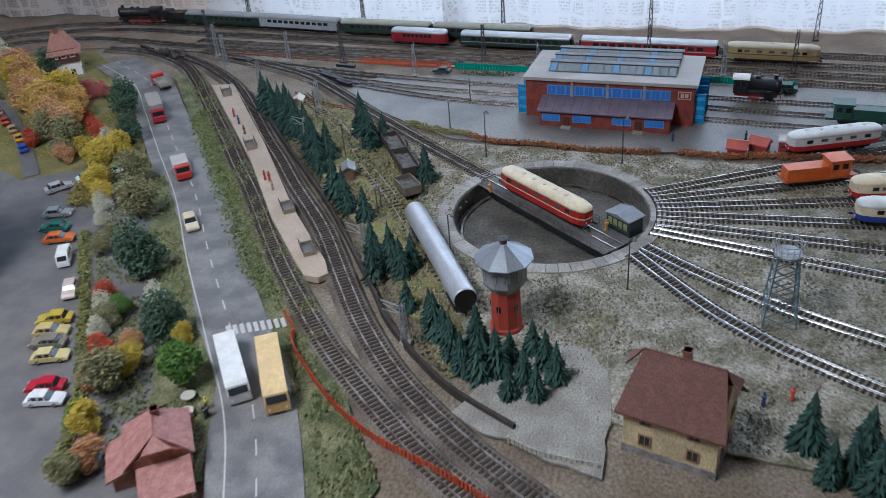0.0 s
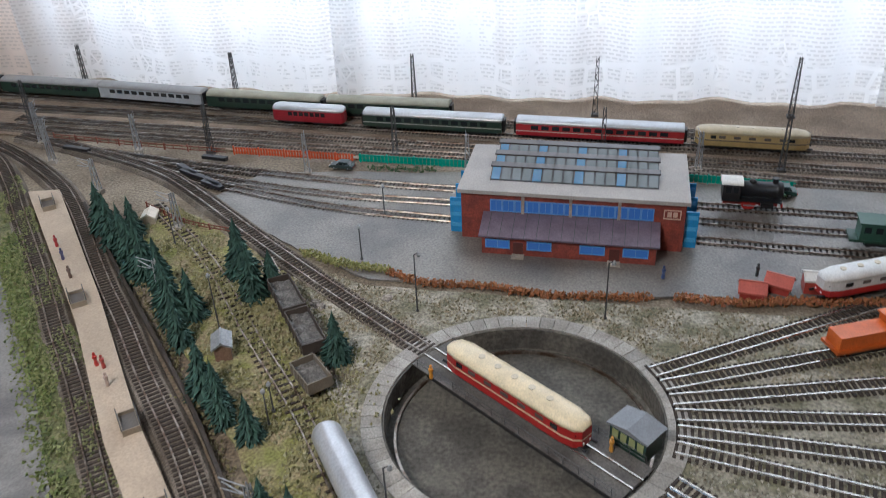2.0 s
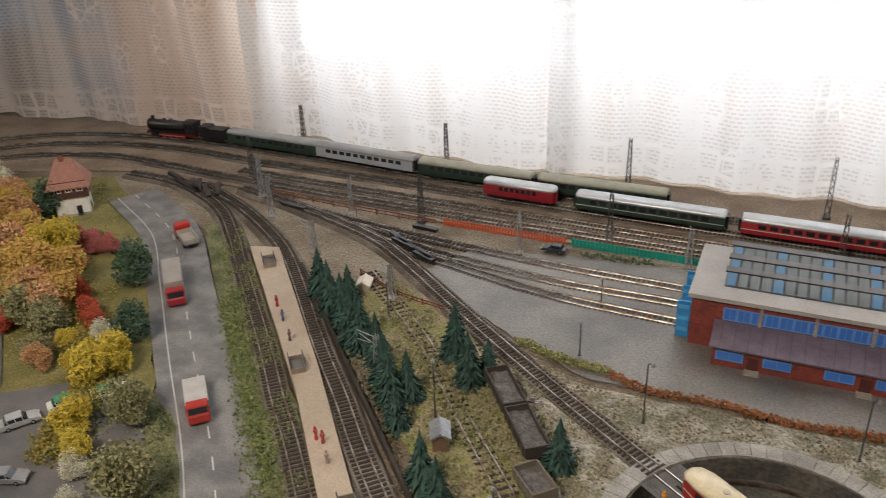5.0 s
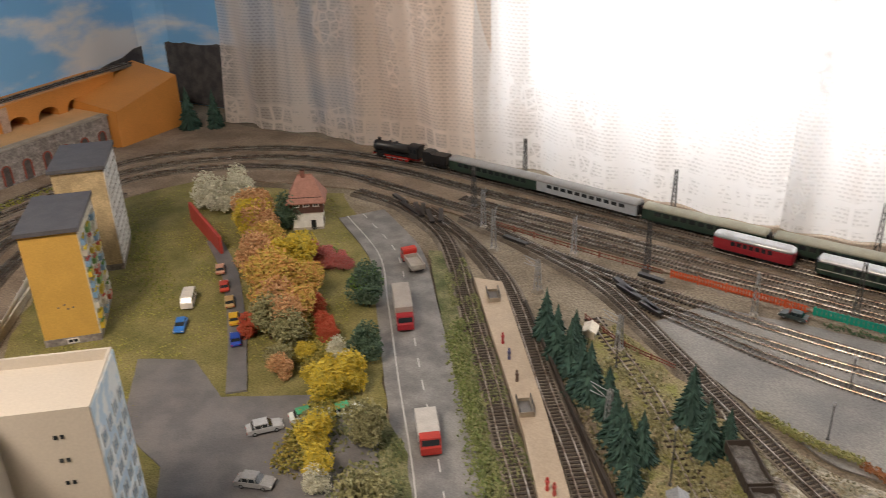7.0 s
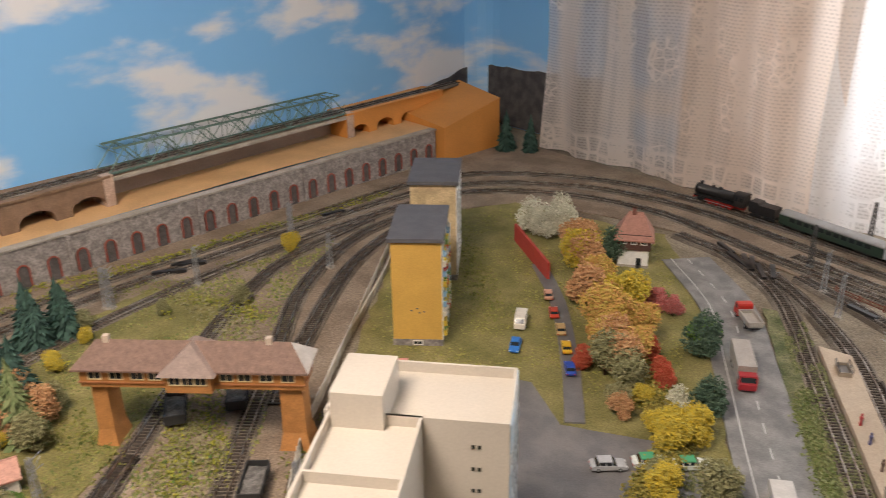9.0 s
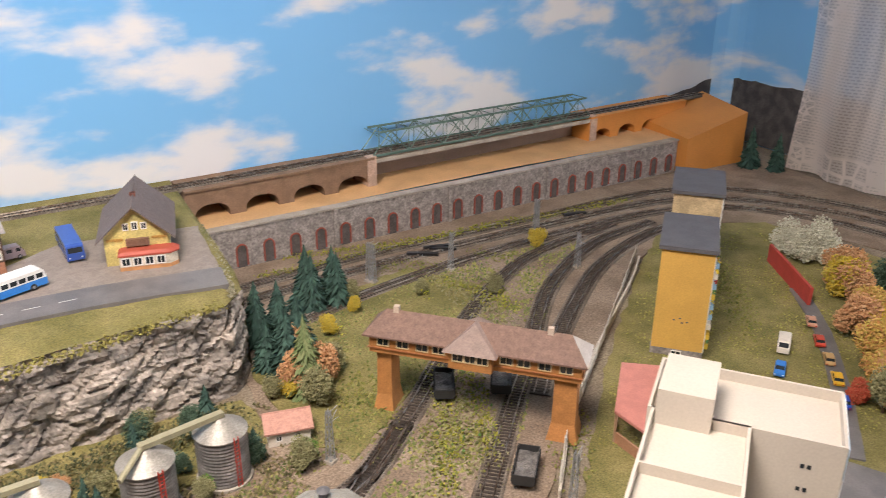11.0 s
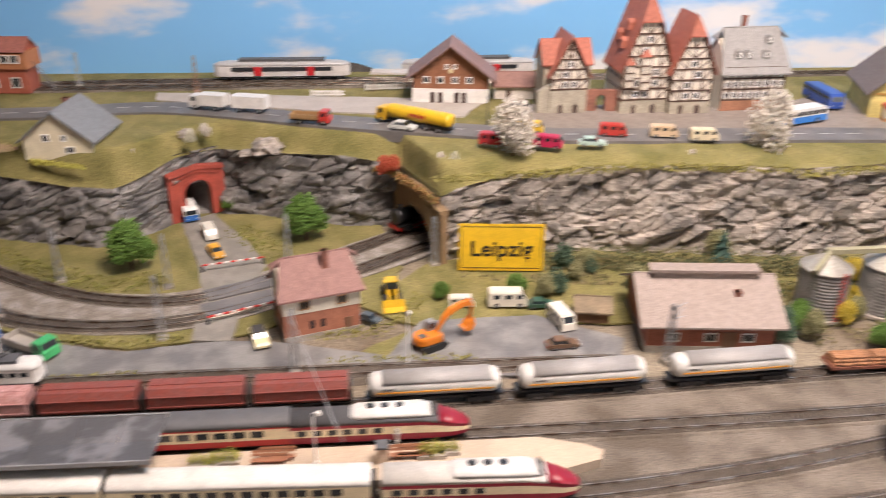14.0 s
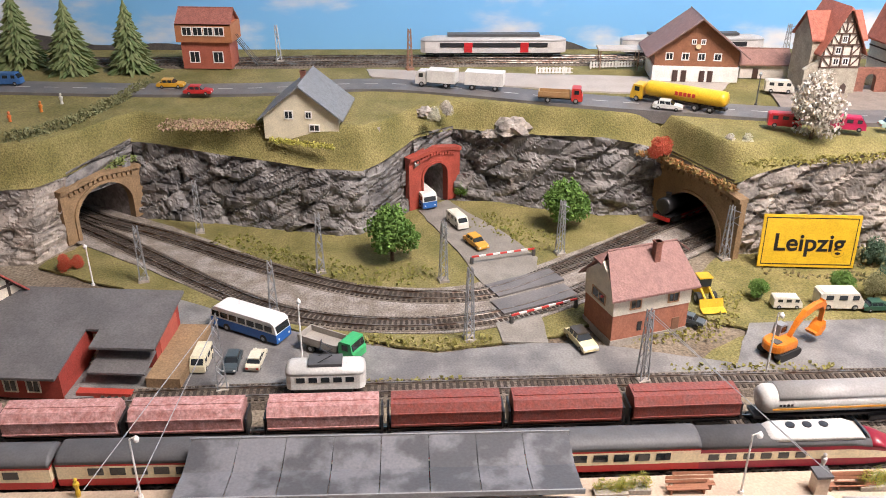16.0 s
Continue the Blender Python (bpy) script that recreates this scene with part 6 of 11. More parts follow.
# catenary masts and lamps
for a, h in (((-1.060, 2.054), 0.118), ((-0.700, 2.000), 0.118), ((-0.321, 1.985), 0.118), ((0.041, 1.959), 0.118), ((0.411, 1.955), 0.118), ((0.85, 1.93), 0.118)):
    masts("catenary_mast", at(a[0], a[1], 0, -95), h, DARKMAST, 0.0, "dark tall lattice mast before the curtain")
for a, h in (((-1.110, 1.900), 0.095), ((-0.679, 1.773), 0.095), ((-0.327, 1.770), 0.095), ((0.045, 1.765), 0.095), ((0.34, 1.72), 0.1)):
    masts("catenary_mast", at(a[0], a[1], 0, 85), h, DARKMAST, 0.0, "dark lattice mast between the main tracks")
for a, h in (((-0.970, 1.724), 0.085), ((-1.037, 1.807), 0.085), ((-0.823, 1.774), 0.075), ((-0.471, 1.688), 0.075), ((-0.189, 1.703), 0.07), ((0.203, 1.719), 0.07)):
    masts("catenary_mast", at(a[0], a[1], 0, 100), h, GREYMETAL, 0.022)
for a in ((-0.576, 1.298), (-0.326, 0.920), (-0.211, 0.738), (-0.822, 1.607), (-0.630, 1.489)):
    masts("catenary_mast", at(a[0], a[1], 0, 165), 0.062, GREYMETAL, 0.032)
for a, h in (((-0.220, 1.284), 0.088), ((0.023, 1.280), 0.085), ((0.057, 0.897), 0.08), ((-0.199, 0.932), 0.08)):
    lamp_post(at(a[0], a[1]), h)
for a, h in (((-0.319, 1.409), 0.055), ((-0.309, 1.546), 0.05), ((-0.617, 1.441), 0.06), ((-0.471, 1.228), 0.085), ((-0.355, 1.060), 0.05), ((-0.357, 1.083), 0.04)):
    lamp_post(at(a[0], a[1]), h, "slim grey lamp post", hook=False)

# signal gantry tower at the yard throat
t = thing("lighting_tower", at(*(0.245, 0.855)[:2]), "grey steel coaling and lighting scaffold", "tower")
bm = bmesh.new()
for sx in (-1, 1):
    for sy in (-1, 1):
        rod(bm, (sx * 0.02, sy * 0.02, 0), (sx * 0.012, sy * 0.012, 0.1), 0.0012, 4)
for i in range(6):
    z0, z1 = 0.1 * i / 6, 0.1 * (i + 1) / 6
    w0, w1 = 0.02 - 0.008 * i / 6, 0.02 - 0.008 * (i + 1) / 6
    for k in (-1, 1):
        for s in (-1, 1):
            rod(bm, (s * w0, k * w0, z0), (-s * w1, k * w1, z1), 0.0008, 3)
            rod(bm, (k * w0, s * w0, z0), (k * w1, -s * w1, z1), 0.0008, 3)
part("lattice", bm, mat("green_grey_steel", (0.14, 0.2, 0.22), 0.5, 0.3), t)
bm = bmesh.new()
lathe(bm, [(0.011, 0.1), (0.017, 0.1), (0.017, 0.102), (0.001, 0.102)], n=14)
part("platform", bm, GREYMETAL, t)
bm = bmesh.new()
for i in range(14):
    a0, a1 = 2 * math.pi * i / 14, 2 * math.pi * (i + 1) / 14
    p0, p1 = (0.0165 * math.cos(a0), 0.0165 * math.sin(a0)), (0.0165 * math.cos(a1), 0.0165 * math.sin(a1))
    rod(bm, (*p0, 0.102), (*p0, 0.116), 0.0005, 3)
    for z in (0.109, 0.116):
        rod(bm, (*p0, z), (*p1, z), 0.0005, 3)
part("railing", bm, GREYMETAL, t)

# house by the yard
ROOFTILE = mat("brown_roof_tiles", (0.17, 0.075, 0.055), 0.7, 0, 0.2, 130, 0.5)
REDTILE = mat("red_roof_tiles", (0.33, 0.12, 0.09), 0.7, 0, 0.2, 130, 0.5)
a, b = (0.070, 0.604), (0.164, 0.577)
w = math.dist(a, b)
c = Vector(a).lerp(Vector(b), 0.5) + Vector((-(b[1] - a[1]), b[0] - a[0])).normalized() * 0.036
house("house", at(c.x, c.y, 0, heading(a, b)), w, 0.072, 0.062, 0.045, mat("cream_render", (0.62, 0.5, 0.28), 0.8), ROOFTILE, "cream rendered house with brown half-hipped tile roof", 0.008, 0.3,
      [("s", [(-0.025, 0.048, 0.012, 0.014), (0.025, 0.048, 0.012, 0.014), (-0.025, 0.019, 0.012, 0.014), (0.025, 0.019, 0.012, 0.014)]), ("e", [(-0.015, 0.019, 0.011, 0.013), (0.015, 0.048, 0.011, 0.013)])], [("e", 0.015, 0.01, 0.022, paint(0.2, 0.1, 0.05))], (0.0, 0.008, 0.01), STONE, frame_mat=paint(0.3, 0.18, 0.1))

# orange and green hedges
def hedge(pts, width, height, colour, second, label, density=18000, z=0.0):
    l = spline(pts, 0.006)
    rng = random.Random(len(l))
    bm = bmesh.new()
    for p in l:
        for _ in range(max(2, int(density * 0.1 * width))):
            x, y = p[0] + rng.uniform(-1, 1) * width / 2, p[1] + rng.uniform(-1, 1) * width / 2
            zz, s = z + rng.uniform(0, height), rng.uniform(0.0014, 0.0036)
            m = pose(x, y, zz, rng.uniform(0, 360), rng.uniform(0, 360), rng.uniform(0, 360))
            v = [bm.verts.new(m @ Vector(q)) for q in ((s, 0, 0), (-s * 0.6, s * 0.8, 0), (-s * 0.6, -s * 0.8, 0), (0, 0, s))]
            for f in ((0, 2, 1), (0, 1, 3), (1, 2, 3), (2, 0, 3)):
                bm.faces.new([v[q] for q in f])
    tagged(part("hedge", bm, leaf_mat("hedge_leaves", colour, second)), label, "hedge", "", "stuff")


hedge([(-0.409, 1.421), (-0.335, 1.388), (-0.273, 1.378)], 0.014, 0.008, (0.2, 0.22, 0.07), (0.32, 0.29, 0.12), "pale green low hedge along the yard")
hedge([(-0.271, 1.371), (-0.218, 1.349), (-0.127, 1.343), (-0.053, 1.327), (0.087, 1.328)], 0.011, 0.008, (0.36, 0.13, 0.05), (0.25, 0.12, 0.05), "rusty orange low hedge along the yard")
hedge([(0.122, 1.329), (0.194, 1.321), (0.267, 1.328), (0.45, 1.33)], 0.013, 0.008, (0.38, 0.13, 0.06), (0.28, 0.14, 0.05), "rusty orange low hedge along the yard")

# red huts beside the hedge
for a, b, c in (((0.200, 1.343), (0.231, 1.337), 0.018), ((0.240, 1.364), (0.267, 1.351), 0.018)):
    house("shed", mid(a, b), 0.03, 0.022, 0.014, 0.008, paint(0.4, 0.06, 0.045), paint(0.5, 0.12, 0.09), "small red wooden shed beside the hedge", 0.003, category="shed")
house("shed", at(0.31, 1.36, 0, -6), 0.05, 0.024, 0.02, 0.005, paint(0.42, 0.07, 0.05), paint(0.66, 0.63, 0.58), "red shed with a white roof beside the hedge", 0.002, category="shed", windows=[("s", [(0.0, 0.011, 0.008, 0.009), (0.014, 0.011, 0.008, 0.009)])])
bm = bmesh.new()
loft(bm, [[(0.36 + x, 1.365 + 0.013 * math.cos(v), 0.013 + 0.013 * math.sin(v)) for v in np.linspace(0, 2 * math.pi, 18, endpoint=False)] for x in (0.0, 0.03)])
tagged(part("storage_tank", bm, GREYMETAL, smooth=False), "grey cylindrical storage tank lying beside the hedge", "tank")

# trains on the main line before the curtain
def rail_at(line, x):
    return along(line, x, 0)


GREENC = paint(0.025, 0.05, 0.035)
carriage(rail_at(R2, -0.515), 0.15, paint(0.3, 0.02, 0.03), paint(0.34, 0.025, 0.035), SILVER, "dark red two-axle railcar with a silver roof", 7, "railcar", nose=0.01)
carriage(rail_at(R2, -0.27), 0.27, GREENC, GREENC, SILVER, "dark green carriage with a silver roof", 12, stripe=paint(0.5, 0.5, 0.45))
carriage(rail_at(R2, 0.045), 0.3, paint(0.38, 0.02, 0.03), paint(0.42, 0.03, 0.035), SILVER, "red carriage with a pale stripe and silver roof", 13, stripe=paint(0.6, 0.58, 0.52))
diesel(rail_at(R2, 0.30), "tan electric locomotive with roof gear on the main line", paint(0.42, 0.3, 0.12), paint(0.5, 0.37, 0.17), paint(0.5, 0.42, 0.27), 0.19, stripe=paint(0.1, 0.09, 0.08), name="electric_locomotive")

# the long passenger train round the back curve
run = np.concatenate([[0], np.cumsum(np.linalg.norm(np.diff(R1, axis=0), axis=1))])


def on_run(s):
    i = min(max(int(np.searchsorted(run, s)), 2), len(R1) - 3)
    return at(R1[i][0], R1[i][1], 0.0056, heading(R1[i - 2], R1[i + 2]))


head = float(run[int(np.argmin(np.abs(R1[:, 0] + 1.5) + (R1[:, 1] < 1.7) * 9))])
steam_loco(on_run(head - 0.075), "black express steam engine with its tender hauling carriages")
for i, (body, roof, lab) in enumerate(((GREENC, GREYROOF, "dark green express carriage with a grey roof"), (paint(0.42, 0.45, 0.48), GREYROOF, "pale grey blue express carriage"), (GREENC, paint(0.36, 0.35, 0.27, 0.55), "dark green express carriage with a grey roof"), (GREENC, paint(0.36, 0.35, 0.27, 0.55), "dark green express carriage with a grey roof"))):
    carriage(on_run(head - 0.235 - 0.125 - i * 0.262), 0.25, body, body, roof, lab, 11)
# ---- curtain ----
def lace(low, high, tint=(0.86, 0.86, 0.86)):
    """White net curtain: threads with open holes, rows of flowers, thicker bands."""
    m = bpy.data.materials.new("lace")
    m.use_nodes = True
    n, l = m.node_tree.nodes, m.node_tree.links
    n.clear()
    out = n.new("ShaderNodeOutputMaterial")
    co = n.new("ShaderNodeTexCoord")
    def node(kind, **values):
        q = n.new(kind)
        for key, value in values.items():
            q.inputs[key.replace("_", " ")].default_value = value
        return q

    def ranged(source, a, b, c=0.0, d=1.0):
        q = node("ShaderNodeMapRange", From_Min=a, From_Max=b, To_Min=c, To_Max=d)
        l.new(source, q.inputs["Value"])
        return q.outputs[0]

    def joined(kind, a, b):
        q = n.new("ShaderNodeMath")
        q.operation, q.use_clamp = kind, True
        for k, v in enumerate((a, b)):
            if isinstance(v, float):
                q.inputs[k].default_value = v
            else:
                l.new(v, q.inputs[k])
        return q.outputs[0]
    # flowers: clusters of outlined petals, strewn over the net
    petals = node("ShaderNodeTexVoronoi", Scale=34.0, Randomness=0.75)
    petals.feature = "DISTANCE_TO_EDGE"
    l.new(co.outputs["UV"], petals.inputs["Vector"])
    outline = ranged(petals.outputs["Distance"], 0.11, 0.04)
    heads = node("ShaderNodeTexVoronoi", Scale=6.5, Randomness=0.55)
    l.new(co.outputs["UV"], heads.inputs["Vector"])
    outline = joined("MULTIPLY", outline, ranged(heads.outputs["Distance"], 0.46, 0.36))
    # a scalloped border along the hem
    sep = n.new("ShaderNodeSeparateXYZ")
    l.new(co.outputs["UV"], sep.inputs[0])
    hem = ranged(sep.outputs["Y"], 0.1, 0.07)
    scallop = node("ShaderNodeTexVoronoi", Scale=22.0, Randomness=0.3)
    scallop.feature = "DISTANCE_TO_EDGE"
    l.new(co.outputs["UV"], scallop.inputs["Vector"])
    outline = joined("MAXIMUM", outline, joined("MULTIPLY", hem, ranged(scallop.outputs["Distance"], 0.16, 0.08)))
    # open net
    net = n.new("ShaderNodeTexBrick")
    net.inputs["Scale"].default_value, net.inputs["Mortar Size"].default_value = 30, 0.07
    net.inputs["Color1"].default_value = net.inputs["Color2"].default_value = (0, 0, 0, 1)
    net.inputs["Mortar"].default_value = (1, 1, 1, 1)
    l.new(co.outputs["UV"], net.inputs["Vector"])
    # gathered bands run down the cloth
    stretch = n.new("ShaderNodeMapping")
    stretch.inputs["Scale"].default_value = (9, 0.35, 1)
    l.new(co.outputs["UV"], stretch.inputs["Vector"])
    bands = node("ShaderNodeTexNoise", Scale=1.0, Detail=2.0)
    l.new(stretch.outputs[0], bands.inputs["Vector"])
    dense = ranged(bands.outputs[0], 0.4, 0.62, low, high)
    weave = joined("MAXIMUM", outline, joined("MULTIPLY", net.outputs["Color"], 0.5))
    total = joined("ADD", dense, joined("MULTIPLY", weave, 0.4))
    clear, diff, trans, mix, cloth = n.new("ShaderNodeBsdfTransparent"), n.new("ShaderNodeBsdfDiffuse"), n.new("ShaderNodeBsdfTranslucent"), n.new("ShaderNodeMixShader"), n.new("ShaderNodeMixShader")
    diff.inputs[0].default_value, trans.inputs[0].default_value = (*tint, 1), (*(c * 0.88 for c in tint), 1)
    cloth.inputs[0].default_value = 0.45
    l.new(diff.outputs[0], cloth.inputs[1]), l.new(trans.outputs[0], cloth.inputs[2])
    l.new(total, mix.inputs[0]), l.new(clear.outputs[0], mix.inputs[1]), l.new(cloth.outputs[0], mix.inputs[2])
    l.new(mix.outputs[0], out.inputs[0])
    return m


# the left cloth is thinner; its warm tint paints in the lamplit wall behind
LACE, WARM_LIT_SHEER = lace(0.64, 0.93), lace(0.42, 0.88, (0.86, 0.76, 0.68))


def hang(x):
    return float(np.interp(x, (-2.1, -1.6, -1.1, -0.7, 0.0, 0.5, 1.9), (2.15, 2.16, 2.15, 2.075, 2.03, 2.01, 1.95)))


def curtain(x0, x1, y, seed, cloth=LACE):
    t = []
    bm = bmesh.new()
    uv = bm.loops.layers.uv.new("UVMap")
    nxx, nz = int((x1 - x0) / 0.006), 26
    rows = []
    for i in range(nxx + 1):
        x = x0 + (x1 - x0) * i / nxx
        row = []
        for j in range(nz + 1):
            z = 0.004 + 1.64 * j / nz
            f = 0.011 * math.sin(x * 21 + 2.2 * noise.noise((x * 1.5, z * 0.8, seed)) * 3) + 0.007 * math.sin(x * 53 + seed + z) + 0.006 * noise.noise((x * 6, z * 2.5, seed + 4))
            sway = 0.05 * noise.noise((x * 2, z * 1.6, seed + 9)) * z
            row.append((bm.verts.new((x + sway, hang(x) + y + f, z)), (x * 1.25, z)))
        rows.append(row)
    for a, b in zip(rows, rows[1:]):
        for j in range(nz):
            q = (a[j], b[j], b[j + 1], a[j + 1])
            face = bm.faces.new([v for v, _ in q])
            for loop, (_, c) in zip(face.loops, q):
                loop[uv].uv = c
    ob = part("curtain", bm, cloth, smooth=True)
    return tagged(ob, "white lace curtain with flowers hanging before the window", "curtain", "curtains")


curtain(-2.09, -1.2, 0.0, 1.0, WARM_LIT_SHEER), curtain(-1.24, -0.45, 0.006, 1.5), curtain(-0.5, 0.62, 0.012, 5.0), curtain(0.58, 1.9, 0.0, 9.0)

# ---- town ----
FIRS = [conifer(i, "dark blue green model fir tree", NEEDLES) for i in range(3)]
PALEFIRS = [conifer(i + 10, "tall light green model fir tree", NEEDLES_PALE) for i in range(2)]
rng = random.Random(5)


def plant(sources, spots, height, z=0.0, jitter=0.18, wide=1.0):
    for i, s in enumerate(spots):
        h = height * rng.uniform(1 - jitter, 1 + jitter)
        ob = copy_thing(sources[i % len(sources)], at(s[0], s[1], z, rng.uniform(0, 360)) @ Matrix.Diagonal((h * wide, h * wide, h, 1)))


plant(FIRS, [(-0.745, 1.472), (-0.706, 1.426), (-0.673, 1.399), (-0.691, 1.463), (-0.622, 1.346), (-0.637, 1.351), (-0.558, 1.274), (-0.584, 1.317), (-0.511, 1.198), (-0.517, 1.256), (-0.536, 1.240)], 0.082, wide=0.9)
plant(FIRS, [(-0.485, 1.363), (-0.449, 1.304), (-0.427, 1.324), (-0.304, 1.178)], 0.08, wide=0.95)
plant(FIRS, [(-0.446, 1.106), (-0.408, 1.062), (-0.421, 1.084), (-0.37, 1.04), (-0.314, 0.918), (-0.282, 0.905), (-0.262, 0.888), (-0.252, 0.911), (-0.3, 0.875)], 0.068, wide=0.92)
plant(FIRS, [(-0.23, 0.81), (-0.19, 0.785), (-0.178, 0.764), (-0.163, 0.752), (-0.146, 0.721), (-0.118, 0.742), (-0.104, 0.69), (-0.073, 0.724), (-0.029, 0.721), (-0.063, 0.66), (-0.031, 0.662), (-0.05, 0.69), (-0.085, 0.7), (-0.128, 0.7), (-0.012, 0.695), (-0.048, 0.745)], 0.06, wide=0.95)
plant(FIRS, [(0.256, 0.637), (0.272, 0.593), (0.294, 0.604), (0.312, 0.585), (0.313, 0.639), (0.322, 0.602)], 0.068, wide=0.95)
plant(FIRS, [(-2.151, 2.060), (-2.087, 2.100)], 0.13, wide=0.85)

ROUND = leafy(1, (0.025, 0.06, 0.035), (0.1, 0.16, 0.1), "dark green round model tree")
OLIVE = leafy(2, (0.14, 0.14, 0.055), (0.33, 0.31, 0.16), "olive green round model tree")
LIME = leafy(3, (0.07, 0.15, 0.02), (0.13, 0.24, 0.04), "fresh green round model tree")
GOLD = leafy(4, (0.62, 0.44, 0.03), (0.4, 0.34, 0.06), "golden yellow autumn tree")
RUSTY = leafy(5, (0.4, 0.19, 0.08), (0.6, 0.36, 0.18), "rusty brown autumn tree")
CRIMSON = leafy(6, (0.4, 0.04, 0.02), (0.5, 0.13, 0.06), "crimson leaved round autumn bush")
PINK = leafy(7, (0.45, 0.2, 0.18), (0.5, 0.1, 0.1), "pink and red autumn bush")
SILVERY = leafy(8, (0.42, 0.42, 0.3), (0.7, 0.67, 0.54), "pale silvery blossoming tree")
BLOSSOM = leafy(9, (0.75, 0.72, 0.66), (0.4, 0.34, 0.26), "white blossoming round model tree", leaves=170)
MIXED = leafy(10, (0.5, 0.4, 0.08), (0.55, 0.26, 0.09), "mixed yellow and orange autumn tree")
plant([ROUND], [(-1.057, 1.426), (-0.955, 1.281), (-0.657, 0.831), (-0.533, 0.698), (-1.397, 1.618)], 0.078)
plant([OLIVE], [(-0.758, 0.991), (-0.836, 1.114), (-0.552, 0.582)], 0.082)
plant([LIME], [(-1.068, 1.434), (-0.462, 0.618)], 0.06)
plant([GOLD], [(-0.891, 1.071), (-0.936, 1.206), (-0.531, 0.517), (-0.856, 1.029), (-0.929, 1.204), (-0.948, 1.163), (-0.965, 1.190)], 0.055)
plant([RUSTY, MIXED, GOLD, MIXED, RUSTY, OLIVE], [(-1.411, 1.552), (-1.329, 1.487), (-1.255, 1.428), (-1.205, 1.357), (-1.148, 1.307), (-1.083, 1.251), (-1.465, 1.580), (-1.156, 1.380), (-1.237, 1.447), (-1.212, 1.347), (-1.111, 1.273), (-1.135, 1.260), (-1.305, 1.418), (-1.167, 1.305), (-1.439, 1.550)], 0.085)
plant([RUSTY, MIXED, CRIMSON, MIXED], [(-1.307, 1.439), (-1.190, 1.374), (-1.243, 1.393), (-1.118, 1.313)], 0.07)
plant([PINK], [(-1.240, 1.511), (-1.208, 1.511)], 0.045)
plant([CRIMSON], [(-1.047, 1.290), (-1.069, 1.314), (-0.664, 0.757), (-1.045, 1.300)], 0.036)
plant([PINK], [(-1.212, 1.507), (-1.254, 1.513), (-1.209, 1.509), (-1.177, 1.511)], 0.042)
plant([SILVERY], [(-1.641, 1.627), (-1.619, 1.702), (-1.595, 1.626), (-1.564, 1.658)], 0.075)
plant([SILVERY, OLIVE], [(-0.813, 0.965), (-0.753, 0.875), (-0.628, 0.683), (-0.627, 0.709), (-0.844, 1.012), (-0.777, 1.037)], 0.04)
hedge([(-0.825, 0.927), (-0.738, 0.805), (-0.653, 0.680), (-0.584, 0.576), (-0.526, 0.448)], 0.016, 0.012, (0.12, 0.15, 0.03), (0.25, 0.23, 0.08), "clipped green hedge along the car park")
hedge([(-0.896, 1.031), (-0.920, 1.096), (-0.951, 1.198), (-1.028, 1.242), (-1.151, 1.335)], 0.05, 0.02, (0.14, 0.15, 0.03), (0.4, 0.3, 0.06), "low bushes under the autumn trees")
hedge([(-0.884, 1.412), (-0.775, 1.263), (-0.675, 1.136), (-0.620, 1.066)], 0.03, 0.006, (0.12, 0.16, 0.04), (0.24, 0.26, 0.1), "weeds on the verge beside the track", 5000)
hedge([(-0.886, 1.446), (-0.677, 1.123), (-0.512, 0.898), (-0.438, 0.818)], 0.03, 0.007, (0.11, 0.15, 0.04), (0.22, 0.24, 0.1), "weeds on the verge beside the track", 5000)
for k, (a, b) in enumerate((((-0.457, 1.133), (-0.326, 1.057)), ((-0.507, 1.310), (-0.274, 1.165)), ((-0.589, 1.413), (-0.396, 1.207)), ((-0.055, 0.872), (0.043, 0.786)), ((0.160, 0.929), (0.220, 0.965)), ((-0.330, 1.073), (-0.249, 1.104)), ((-1.530, 0.694), (-1.285, 0.653)), ((-1.885, 0.890), (-1.541, 0.880)), ((-1.455, 0.679), (-1.276, 0.561)))):
    hedge([a, b], 0.07, 0.006, (0.2, 0.19, 0.08), (0.33, 0.3, 0.17), "dry tufts and weeds on the sandy ground", 1500)

plant([OLIVE, GOLD, SILVERY, CRIMSON, LIME, RUSTY], [(-0.920, 1.098), (-0.987, 1.186), (-0.652, 0.731), (-0.595, 0.640), (-0.627, 0.735), (-0.566, 0.668), (-0.755, 0.918), (-0.503, 0.690), (-0.592, 0.768), (-0.565, 0.590), (-0.544, 0.524), (-0.495, 0.470), (-0.508, 0.443), (-0.547, 0.625), (-1.140, 1.278), (-1.173, 1.248), (-1.171, 1.380), (-1.042, 1.181), (-1.054, 1.193), (-1.043, 1.234), (-0.996, 1.259), (-1.116, 1.353), (-1.210, 1.522), (-1.195, 1.452)], 0.042)
